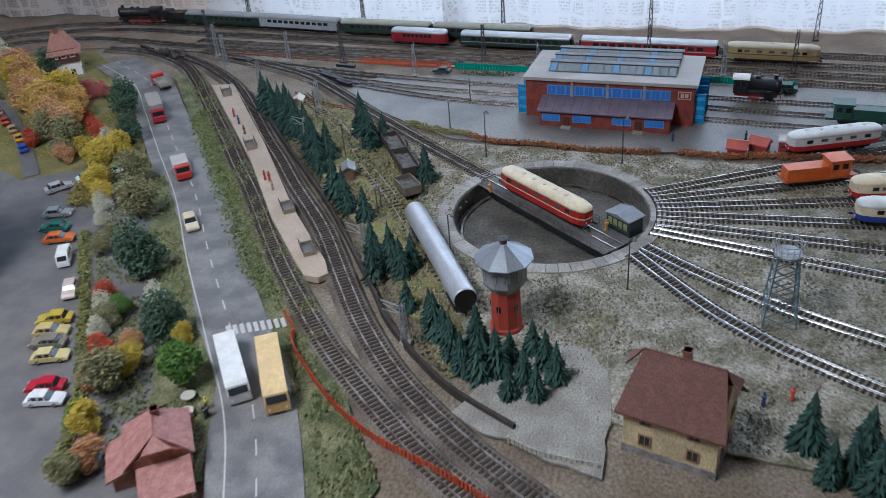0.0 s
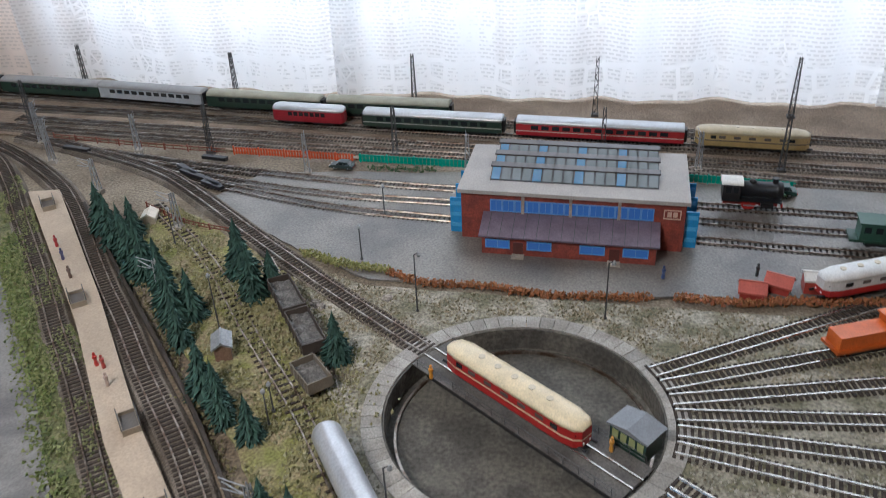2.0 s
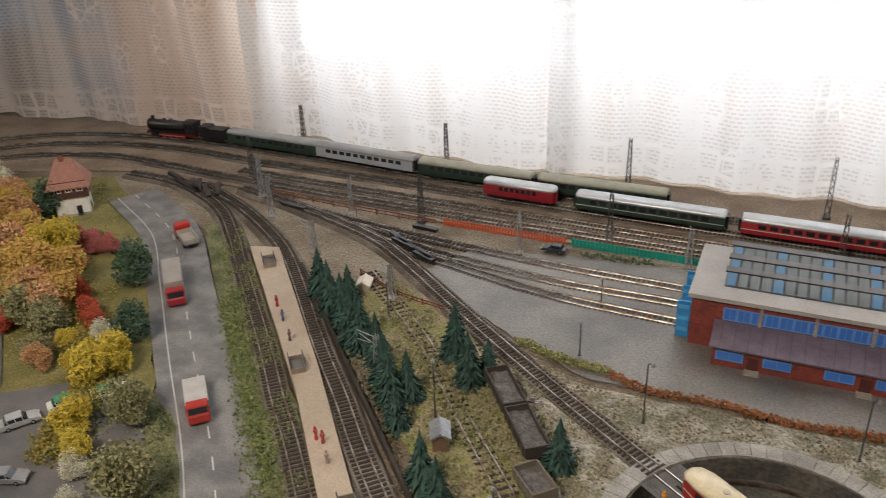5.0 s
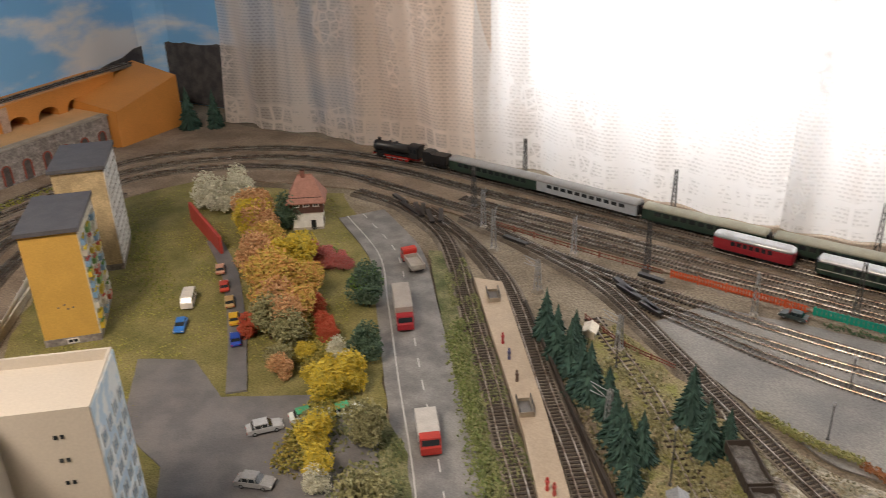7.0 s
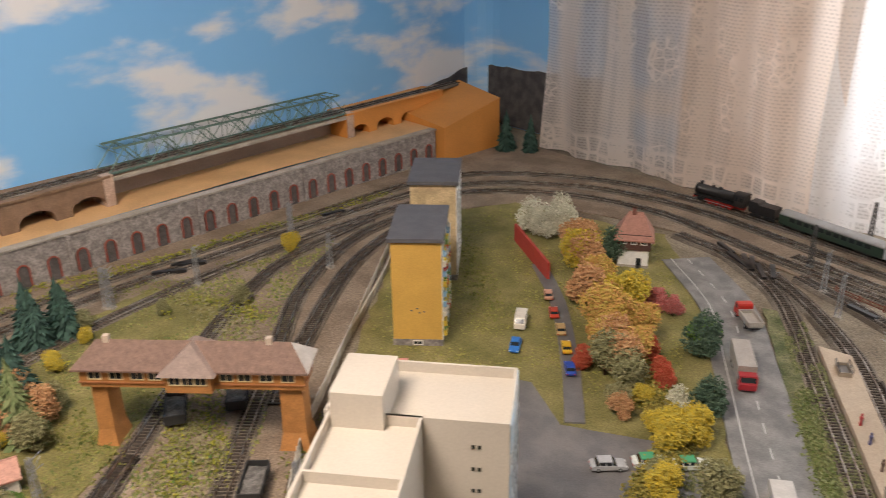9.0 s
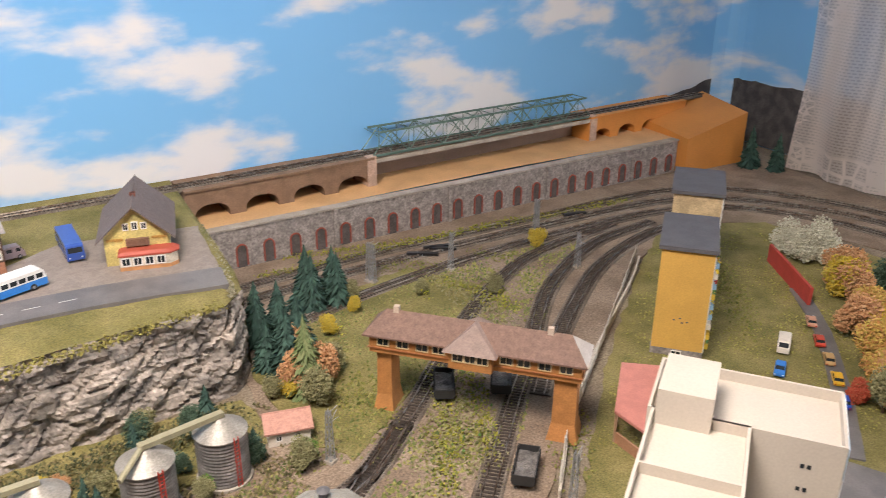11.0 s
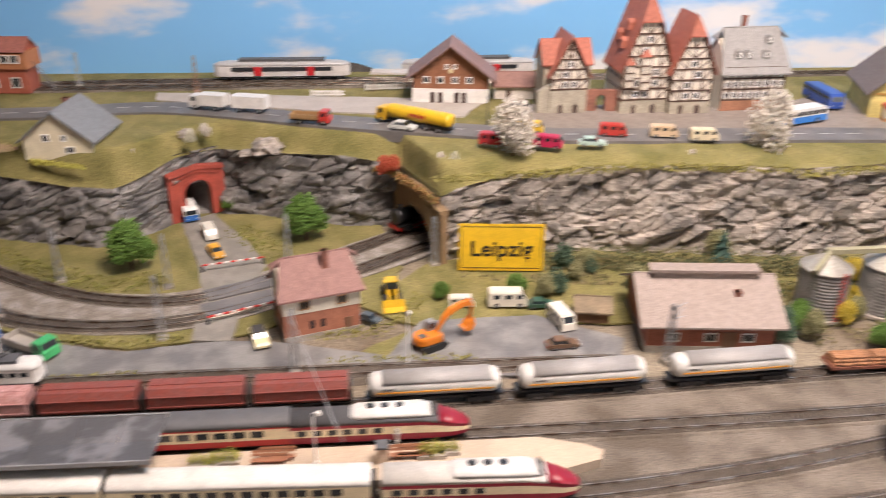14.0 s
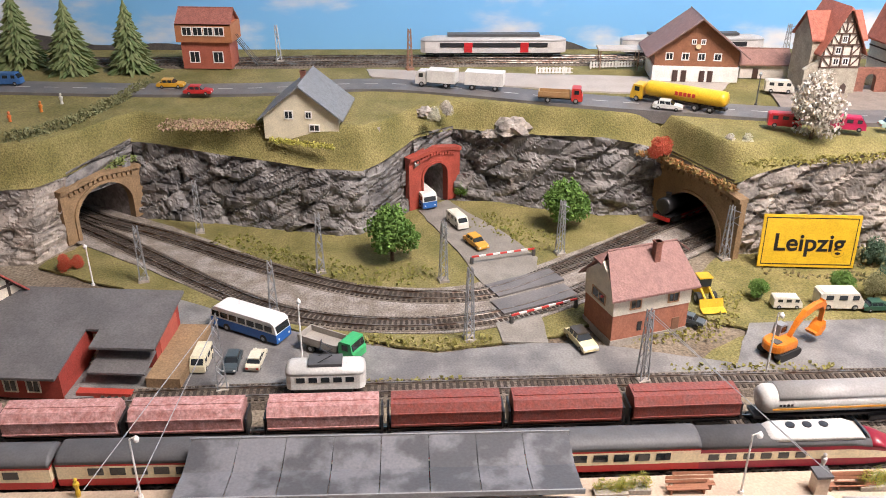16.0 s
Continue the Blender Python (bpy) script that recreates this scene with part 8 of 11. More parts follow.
def viaduct(y0, y1, n, material, label, off=0.035):
    """An arched wall that carries the upper line."""
    t = thing("viaduct", at(0, 0), label, "viaduct", kind="structure")
    line = lambda y: float(np.interp(y, UP[:, 1], UP[:, 0])) + off
    step = (y1 - y0) / n
    for i in range(n):
        p0, p1 = Vector((line(y0 + i * step), y0 + i * step)), Vector((line(y0 + (i + 1) * step), y0 + (i + 1) * step))
        L = (p1 - p0).length
        rr = L * 0.34
        arc = [(L / 2 - rr * math.cos(v), 0.1 + 0.6 * rr * math.sin(v)) for v in np.linspace(0, math.pi, 11)]
        bm = bmesh.new()
        prism(bm, [(0, 0.09), (L / 2 - rr, 0.09)] + arc + [(L / 2 + rr, 0.09), (L, 0.09), (L, 0.158), (0, 0.158)], 0, 0.07)
        ob = part("span", bm, material, t)
        ob.matrix_basis = at(p0.x, p0.y, 0, heading(p0, p1))
    bm = bmesh.new()
    l = np.array([(line(y), y) for y in np.linspace(y0, y1, 20)])
    sweep(bm, l, [(-0.004, 0.155), (0.085, 0.155), (0.085, 0.16), (-0.004, 0.16)])
    part("deck", bm, material, t)


viaduct(0.45, 0.9, 4, mat("brown_viaduct", (0.22, 0.14, 0.09), 0.85, 0, 0.2, 40, 0.3), "brown arched viaduct of the upper line")
viaduct(1.6, 2.0, 4, ORANGE_BOARD, "orange painted arched viaduct of the upper line")


def girder():
    """A green trussed bridge on two piers."""
    p0, p1 = UP[int(np.argmin(abs(UP[:, 1] - 0.9)))], UP[int(np.argmin(abs(UP[:, 1] - 1.6)))]
    L = math.dist(p0[:2], p1[:2])
    t = thing("girder_bridge", at(p0[0], p0[1], 0.16, heading(p0, p1)), "grey green steel truss railway bridge", "bridge")
    green = mat("bridge_green", (0.12, 0.2, 0.17), 0.55, 0.2, 0.2, 50, 0.1)
    H, n = 0.055, 14
    for s in (-1, 1):
        bm = bmesh.new()
        y = s * 0.028
        for z in (0.0, H):
            box(bm, (0.02 if z else 0), L - (0.02 if z else 0), y - 0.0018, y + 0.0018, z - 0.0022, z + 0.0022)
        for i in range(n):
            x0, x1 = L * i / n, L * (i + 1) / n
            za, zb = (0, H) if i % 2 == 0 else (H, 0)
            rod(bm, (x0 if i else 0, y, za), (x1, y, zb), 0.0016, 4)
            if i:
                rod(bm, (x0, y, 0), (x0, y, H), 0.0012, 4)
            rod(bm, (x0 + 0.01, y, H if za == 0 else 0), (x1, y, H * 0.5), 0.0008, 3)
        part("truss", bm, green, t)
    for i in range(0, n + 1):
        bm = bmesh.new()
        x = min(max(L * i / n, 0.02), L - 0.02)
        rod(bm, (x, -0.028, H), (x, 0.028, H), 0.0011, 4)
        part("cross_beam", bm, green, t)
    bm = bmesh.new()
    box(bm, 0, L, -0.028, 0.028, -0.004, 0.0)
    part("deck", bm, green, t)
    bm = bmesh.new()
    box(bm, 0, L, -0.034, -0.03, -0.016, -0.006)
    part("pale_girder", bm, CONCRETE, t)
    for x in (-0.008, L + 0.008):
        bm = bmesh.new()
        box(bm, x - 0.012, x + 0.012, -0.038, 0.03, -0.07, 0.002)
        part("pier", bm, mat("pink_pier", (0.5, 0.36, 0.28), 0.8), t)


girder()
bm = bmesh.new()
ys = np.linspace(0.44, 2.05, 20)
a = [bm.verts.new((SKY(y) + 0.02, y, 0.088)) for y in ys]
b = [bm.verts.new((SKY(y) + 0.02, y, 0.157)) for y in ys]
for i in range(19):
    bm.faces.new((a[i], a[i + 1], b[i + 1], b[i]))
tagged(part("back_board", bm, mat("brown_back_board", (0.3, 0.22, 0.17), 0.8, 0, 0.15, 8, 0.1)), "brown board behind the girder bridge", "board", "", "structure")
# orange board block in the corner
bm = bmesh.new()
pts = [(-2.19, 1.845), (-2.2, 2.08), (-2.43, 2.12), (-2.41, 1.845)]
lo = [bm.verts.new((x, y, -0.004)) for x, y in pts]
hi = [bm.verts.new((x, y, z)) for (x, y), z in zip(pts, (0.1, 0.15, 0.165, 0.12))]
bm.faces.new(lo[::-1]), bm.faces.new(hi)
for i in range(4):
    bm.faces.new((lo[i], lo[(i + 1) % 4], hi[(i + 1) % 4], hi[i]))
tagged(part("board_corner", bm, ORANGE_BOARD), "orange painted hardboard boxing in the corner", "board", "", "structure")

# ---- signal box on a bridge over the tracks ----
def bridge_box():
    a, b = Vector((-1.525, 0.588)), Vector((-1.305, 0.812))
    t = thing("signal_box", mid(a, b, 0.026), "orange brown signal box bridging the tracks with tiled roof", "signal box")
    L = (b - a).length
    wood = mat("orange_boarding", (0.45, 0.2, 0.06), 0.7, 0, 0.15, 60, 0.2)
    tile = mat("brown_tiles", (0.2, 0.12, 0.09), 0.7, 0, 0.2, 130, 0.5)
    for x, w in ((-L / 2 + 0.02, 0.014), (L / 2 - 0.022, 0.02)):
        bm = bmesh.new()
        loft(bm, [[(x - w * k, -0.022 * k, z), (x + w * k, -0.022 * k, z), (x + w * k, 0.022 * k, z), (x - w * k, 0.022 * k, z)] for k, z in ((1.15, -0.028), (0.85, 0.0), (0.8, 0.07), (1.0, 0.078))])
        part("pier", bm, wood, t)
    bm = bmesh.new()
    box(bm, -L / 2, L / 2, -0.026, 0.026, 0.076, 0.106)
    part("body", bm, wood, t)
    bm = bmesh.new()
    prism(bm, [(-0.032, 0.076), (0.032, 0.076), (0.032, 0.106), (-0.032, 0.106)], -0.038, 0.038)
    part("bay", bm, wood, t)
    bm = bmesh.new()
    box(bm, -L / 2 - 0.002, L / 2 + 0.002, -0.0285, 0.0285, 0.083, 0.085)
    part("ledge", bm, paint(0.32, 0.13, 0.05), t)
    for s in (-1, 1):
        window_set(t, pose(0, s * 0.026, 0, 0, 0, 0 if s < 0 else 180), [(u, 0.095, 0.018, 0.012) for u in (-0.135, -0.105, -0.075, -0.05, 0.05, 0.075, 0.105, 0.135)], paint(0.62, 0.5, 0.3))
        window_set(t, pose(0, s * 0.038, 0, 0, 0, 0 if s < 0 else 180), [(u, 0.095, 0.016, 0.012) for u in (-0.018, 0.0, 0.018)], paint(0.62, 0.5, 0.3))
    o = 0.008
    for s in (-1, 1):
        bm = bmesh.new()
        e = 0.026 + o
        lo, hi = [(-L / 2 - o, s * e, 0.104), (L / 2 + o, s * e, 0.104)], [(L / 2 - 0.02, 0, 0.134), (-L / 2 + 0.02, 0, 0.134)]
        v = [bm.verts.new(p) for p in lo + hi]
        w = [bm.verts.new((p[0], p[1], p[2] + 0.003)) for p in lo + hi]
        bm.faces.new(v), bm.faces.new(w)
        for i in range(4):
            bm.faces.new((v[i], v[(i + 1) % 4], w[(i + 1) % 4], w[i]))
        part("roof_slope", bm, tile, t)
        bm = bmesh.new()
        pts = [(s * (L / 2 + o), -e, 0.104), (s * (L / 2 + o), e, 0.104), (s * (L / 2 - 0.02), 0, 0.134)]
        v = [bm.verts.new(p) for p in pts]
        w = [bm.verts.new((p[0], p[1], p[2] + 0.003)) for p in pts]
        bm.faces.new(v), bm.faces.new(w)
        for i in range(3):
            bm.faces.new((v[i], v[(i + 1) % 3], w[(i + 1) % 3], w[i]))
        part("roof_hip", bm, paint(0.5, 0.46, 0.42, 0.6) if s > 0 else tile, t)
    bm = bmesh.new()
    v = [bm.verts.new(p) for p in ((-0.04, -0.046, 0.1045), (0.04, -0.046, 0.1045), (0.04, 0.046, 0.1045), (-0.04, 0.046, 0.1045), (0, -0.012, 0.1385), (0, 0.012, 0.1385))]
    for f in ((0, 1, 4), (1, 2, 5, 4), (2, 3, 5), (3, 0, 4, 5), (3, 2, 1, 0)):
        bm.faces.new([v[i] for i in f])
    part("bay_roof", bm, mat("weathered_tiles", (0.27, 0.2, 0.17), 0.75, 0, 0.15, 90, 0.3), t)
    for x in (-L / 2 + 0.035, L / 2 - 0.05):
        bm = bmesh.new()
        box(bm, x - 0.004, x + 0.004, -0.004, 0.004, 0.128, 0.144)
        part("chimney", bm, paint(0.55, 0.45, 0.36, 0.7), t)


bridge_box()
shunted = paint(0.03, 0.03, 0.035)
for a, b in (((-1.529, 0.707), (-1.461, 0.673)), ((-1.499, 0.798), (-1.432, 0.757)), ((-1.296, 0.720), (-1.229, 0.663))):
    open_wagon(mid(a, b, 0.0), "black wagon standing under the signal box", 0.07, (0.03, 0.03, 0.03))

# ---- western yard: water tower, silos, sheds ----
tower_(at(-1.129, 0.361), "red brick and cream water tower with a grey domed roof", mat("tower_brick", (0.3, 0.09, 0.05), 0.8, 0, 0.25, 70, 0.4), mat("cream_tank", (0.62, 0.52, 0.32), 0.7), mat("grey_tower_roof", (0.3, 0.29, 0.25), 0.6), 0.04, 0.033, 0.118, 0.042, 0.155, 0.19, 8)
STEEL = mat("corrugated_steel", (0.24, 0.23, 0.22), 0.5, 0.2, 0.25, 40, 0.1, second=(0.14, 0.135, 0.13))
silo_spots = ((-1.392, 0.015), (-1.403, 0.109), (-1.416, 0.232), (-1.440, 0.331))
for i, a in enumerate(silo_spots):
    t = thing("silo", at(a[0] - 0.01, a[1], 0, 20), "grey steel grain silo with a red ladder", "silo", "silos")
    bm = bmesh.new()
    prof = []
    for k in range(14):
        prof += [(0.0335, 0.004 + k * 0.005), (0.0345, 0.0065 + k * 0.005)]
    lathe(bm, prof + [(0.0335, 0.074)], n=28)
    part("drum", bm, STEEL, t)
    bm = bmesh.new()
    lathe(bm, [(0.036, 0.074), (0.036, 0.0755), (0.012, 0.09), (0.006, 0.094), (0.001, 0.094)], n=28)
    part("conical_roof", bm, mat("pale_metal_roof", (0.36, 0.34, 0.3), 0.45, 0.3), t)
    bm = bmesh.new()
    for s in (-1, 1):
        rod(bm, (0.036, s * 0.003, 0), (0.036, s * 0.003, 0.08), 0.0009, 4)
    for k in range(14):
        rod(bm, (0.036, -0.003, 0.004 + k * 0.0055), (0.036, 0.003, 0.004 + k * 0.0055), 0.0006, 3)
    part("ladder", bm, paint(0.5, 0.05, 0.03), t)
    bm = bmesh.new()
    lathe(bm, [(0.038, 0), (0.038, 0.004)], n=24)
    part("base", bm, CONCRETE, t)
for i in (0, 2):
    a, b = silo_spots[i], silo_spots[i + 1]
    t = thing("conveyor", at(0, 0), "yellowish conveyor bridge between two silos", "conveyor")
    bm = bmesh.new()
    box(bm, -0.006, math.dist(a, b) + 0.006, -0.005, 0.005, 0.095, 0.102, at(a[0] - 0.01, a[1], 0, heading(a, b)))
    part("trough", bm, paint(0.3, 0.28, 0.18, 0.6), t, bevel=0.001)
    bm = bmesh.new()
    rod(bm, (a[0] + 0.03, a[1] - 0.035, 0.085), (a[0] - 0.01, a[1], 0.099), 0.004, 8)
    part("feed_pipe", bm, paint(0.3, 0.28, 0.18, 0.6), t)
house("hut", at(-1.5, 0.435, 0, 80), 0.06, 0.045, 0.026, 0.014, paint(0.72, 0.66, 0.58, 0.7), mat("pink_tiles", (0.48, 0.25, 0.19), 0.7, 0, 0.15, 120, 0.4), "small white hut with a pinkish roof", 0.005, 0, [("s", [(-0.015, 0.013, 0.008, 0.009), (0.012, 0.013, 0.008, 0.009)])])
GREYTILE = mat("grey_brown_tiles", (0.3, 0.24, 0.21), 0.7, 0, 0.15, 120, 0.4)
house("goods_shed", at(-1.36, -0.172, 0, 90), 0.17, 0.13, 0.045, 0.035, mat("goods_brick", (0.33, 0.11, 0.07), 0.8), GREYTILE, "long brick goods shed with a grey brown roof", 0.012, 0, [("s", [(-0.05, 0.02, 0.016, 0.012), (0.0, 0.02, 0.016, 0.012), (0.05, 0.02, 0.016, 0.012)])], [("s", 0.025, 0.02, 0.028, paint(0.2, 0.1, 0.06))], (0.04, -0.03, -0.008), CONCRETE)
bm = bmesh.new()
box(bm, -0.075, 0.075, -0.012, 0.012, 0.0885, 0.0925, at(-1.36, -0.172, 0, 90))
box(bm, -0.07, 0.07, -0.008, 0.008, 0.078, 0.0886, at(-1.36, -0.172, 0, 90))
tagged(part("roof_ventilator", bm, GREYTILE), "long raised ventilator along the shed ridge", "ventilator")
house("hut", at(*(-1.380, -0.316), 0, 85), 0.045, 0.035, 0.02, 0.012, mat("brown_boards", (0.2, 0.11, 0.06), 0.8), mat("mossy_roof", (0.25, 0.19, 0.12), 0.8), "small brown wooden hut beside the goods shed", 0.005)
house("hut", at(*(-1.086, 0.005), 0, 70), 0.058, 0.05, 0.045, 0.026, WHITE, mat("grey_hut_roof", (0.2, 0.18, 0.17), 0.7), "white rendered hut with a grey hipped roof", 0.01, 1.0, [("w", [(0.0, 0.025, 0.01, 0.011)]), ("n", [(0.0, 0.025, 0.01, 0.011)])], [("s", 0.01, 0.011, 0.022, paint(0.05, 0.2, 0.12))], (0.0, 0.01, 0.01))
# round bonfire place
a = (-1.121, 0.198)
t = thing("chimney_ruin", at(*a), "burnt brick chimney stump in a ring of rubble", "ruin")
bm = bmesh.new()
loft(bm, [[(r * math.cos(v) + lx, r * math.sin(v), z) for v in np.linspace(0, 2 * math.pi, 8, endpoint=False)] for r, z, lx in ((0.012, 0, 0), (0.008, 0.03, 0.002), (0.006, 0.065, 0.006))])
part("stump", bm, mat("burnt_brick", (0.13, 0.06, 0.04), 0.9, 0, 0.4, 90, 0.8), t)
bm = bmesh.new()
r2 = random.Random(2)
for i in range(46):
    an, r = r2.uniform(0, 6.28), r2.uniform(0.014, 0.035)
    bmesh.ops.create_icosphere(bm, subdivisions=1, radius=r2.uniform(0.002, 0.005), matrix=Matrix.Translation((r * math.cos(an), r * math.sin(an), 0.002)))
tagged(part("rubble", bm, mat("rubble", (0.2, 0.13, 0.1), 0.9, 0, 0.4, 90, 0.8), t), kind="stuff")
for i in range(3):
    bm = bmesh.new()
    lathe(bm, [(0.002, 0), (0.0035, 0.004), (0.001, 0.012)], 0.012 - i * 0.006, -0.014 + i * 0.004, n=6)
    part("red_flame", bm, paint(0.6, 0.05, 0.02), t)

# ---- freight and express trains ----
def hopper(m, colour, label):
    t = thing("hopper_wagon", m, label, "wagon", "hopper wagons")
    h = 0.058
    p = mat("hopper_paint", colour, 0.5, 0, 0.3, 150, 0.3, second=tuple(c * 1.1 + 0.14 for c in colour) if colour[1] > 0.05 else tuple(c * 0.75 + 0.03 for c in colour), fine=420, spread=0.16)
    bm = bmesh.new()
    sec = [(-0.009, 0.011), (-0.0165, 0.02), (-0.0165, 0.033), (-0.011, 0.0415), (0.011, 0.0415), (0.0165, 0.033), (0.0165, 0.02), (0.009, 0.011)]
    loft(bm, [[(x, y * k, z) for y, z in sec] for x, k in ((-h + 0.004, 0.98), (-h + 0.006, 1), (h - 0.006, 1), (h - 0.004, 0.98))])
    part("hopper", bm, p, t)
    bm = bmesh.new()
    for y in (-0.0168, 0.0168):
        box(bm, -h + 0.004, h - 0.004, y - 0.0007, y + 0.0007, 0.0325, 0.034)
        box(bm, -h + 0.004, h - 0.004, y - 0.0007, y + 0.0007, 0.0195, 0.021)
    part("side_beam", bm, p, t)
    bm = bmesh.new()
    box(bm, -h + 0.006, h - 0.006, -0.0035, 0.0035, 0.0415, 0.0425)
    part("roof_hatch", bm, p, t)
    bm = bmesh.new()
    box(bm, -h, h, -0.011, 0.011, 0.0085, 0.0115)
    part("underframe", bm, BLACK, t)
    for s in (-1, 1):
        bm = bmesh.new()
        box(bm, s * (h - 0.002), s * h, -0.013, 0.013, 0.011, 0.03)
        part("end_platform", bm, BLACK, t)
    bogies(t, (-h + 0.03, h - 0.03), (-0.01, 0.01))


def on_y(line, y):
    return along(line, y, 1)


for i, y in enumerate((-1.545, -1.425, -1.302, -1.177, -1.053, -0.934, -0.811, -0.692)):
    hopper(on_y(HOP, y), ((0.34, 0.15, 0.135) if i < 5 else (0.22, 0.048, 0.034)), "dusty faded red covered hopper wagon" if i < 5 else "clean brown red covered hopper wagon")


def tanker(m, label, length=0.165):
    t = thing("tank_wagon", m, label, "wagon", "tank wagons")
    h = length / 2
    body = paint(0.58, 0.57, 0.54)
    bm = bmesh.new()
    loft(bm, [[(x, r * 0.016 * math.cos(v), 0.0265 + r * 0.015 * math.sin(v)) for v in np.linspace(0, 2 * math.pi, 24, endpoint=False)] for x, r in ((-h + 0.004, 0.4), (-h + 0.006, 0.8), (-h + 0.012, 1), (h - 0.012, 1), (h - 0.006, 0.8), (h - 0.004, 0.4))])
    part("tank", bm, body, t, smooth=True)
    bm = bmesh.new()
    loft(bm, [[(x, 0.0168 * math.cos(v), 0.0272 + 0.0158 * math.sin(v)) for v in list(np.linspace(0.45, math.pi - 0.45, 12))] + [(x, 0.0158 * math.cos(v), 0.0265 + 0.0152 * math.sin(v)) for v in list(np.linspace(math.pi - 0.45, 0.45, 12))] for x in (-h + 0.02, h - 0.016)])
    part("sun_shield", bm, paint(0.3, 0.29, 0.28, 0.5), t, smooth=True)
    for y in (-1, 1):
        bm = bmesh.new()
        box(bm, -h + 0.014, h - 0.014, y * 0.016 - 0.0004, y * 0.016 + 0.0004, 0.0225, 0.0243)
        part("orange_stripe", bm, paint(0.65, 0.3, 0.03), t)
        bm = bmesh.new()
        for k in range(4):
            box(bm, -h + 0.02 + k * 0.004, -h + 0.0225 + k * 0.004, y * 0.0163 - 0.0003, y * 0.0163 + 0.0003, 0.027, 0.0295)
        part("lettering", bm, BLACK, t)
    bm = bmesh.new()
    box(bm, -h, h, -0.01, 0.01, 0.0085, 0.0115)
    part("underframe", bm, BLACK, t)
    bogies(t, (-h + 0.028, h - 0.028), (-0.01, 0.01))


for y in (-0.542, -0.355, -0.168):
    tanker(on_y(HOP, y), "grey white tank wagon with an orange stripe")


def log_wagon(m, label, length=0.17, stacks=3):
    t = thing("log_wagon", m, label, "wagon", "log wagons")
    h = length / 2
    bm = bmesh.new()
    box(bm, -h, h, -0.0145, 0.0145, 0.009, 0.0125)
    part("flat_bed", bm, paint(0.2, 0.07, 0.04, 0.7) if stacks == 3 else paint(0.3, 0.28, 0.26, 0.7), t)
    bark = mat("log_wood", (0.36, 0.17, 0.08), 0.8, 0, 0.3, 80, 0.4)
    L = (length - 0.012) / stacks
    for s in range(stacks):
        x0 = -h + 0.004 + s * (L + 0.002)
        for row, count in ((0, 6), (1, 5), (2, 4)):
            for k in range(count):
                y = (k - (count - 1) / 2) * 0.0044
                lg = part("log", (lambda b: (rod(b, (x0, y, 0.0148 + row * 0.0038), (x0 + L - 0.002, y, 0.0148 + row * 0.0038), 0.0022, 7), b)[1])(bmesh.new()), bark, t)
    bm = bmesh.new()
    for k in range(stacks * 3):
        x = -h + 0.01 + k * (length - 0.02) / (stacks * 3 - 1)
        for y in (-0.0145, 0.0145):
            rod(bm, (x, y, 0.011), (x, y, 0.026), 0.0007, 4)
    part("stakes", bm, BLACK, t)
    bogies(t, (-h + 0.028, h - 0.028), (-0.01, 0.01))


log_wagon(on_y(HOP, 0.045), "brown stake wagon loaded with short logs")
log_wagon(on_y(HOP, 0.265), "grey flat wagon loaded with long timber", 0.18, 1)
for y in (-1.71, -1.419, -1.129, -0.839):
    carriage(on_y(VTL, y), 0.284, MAROON, IVORY, DARKGREY, "red and cream express railcar coach", 12, stripe=IVORY, upper=MAROON)


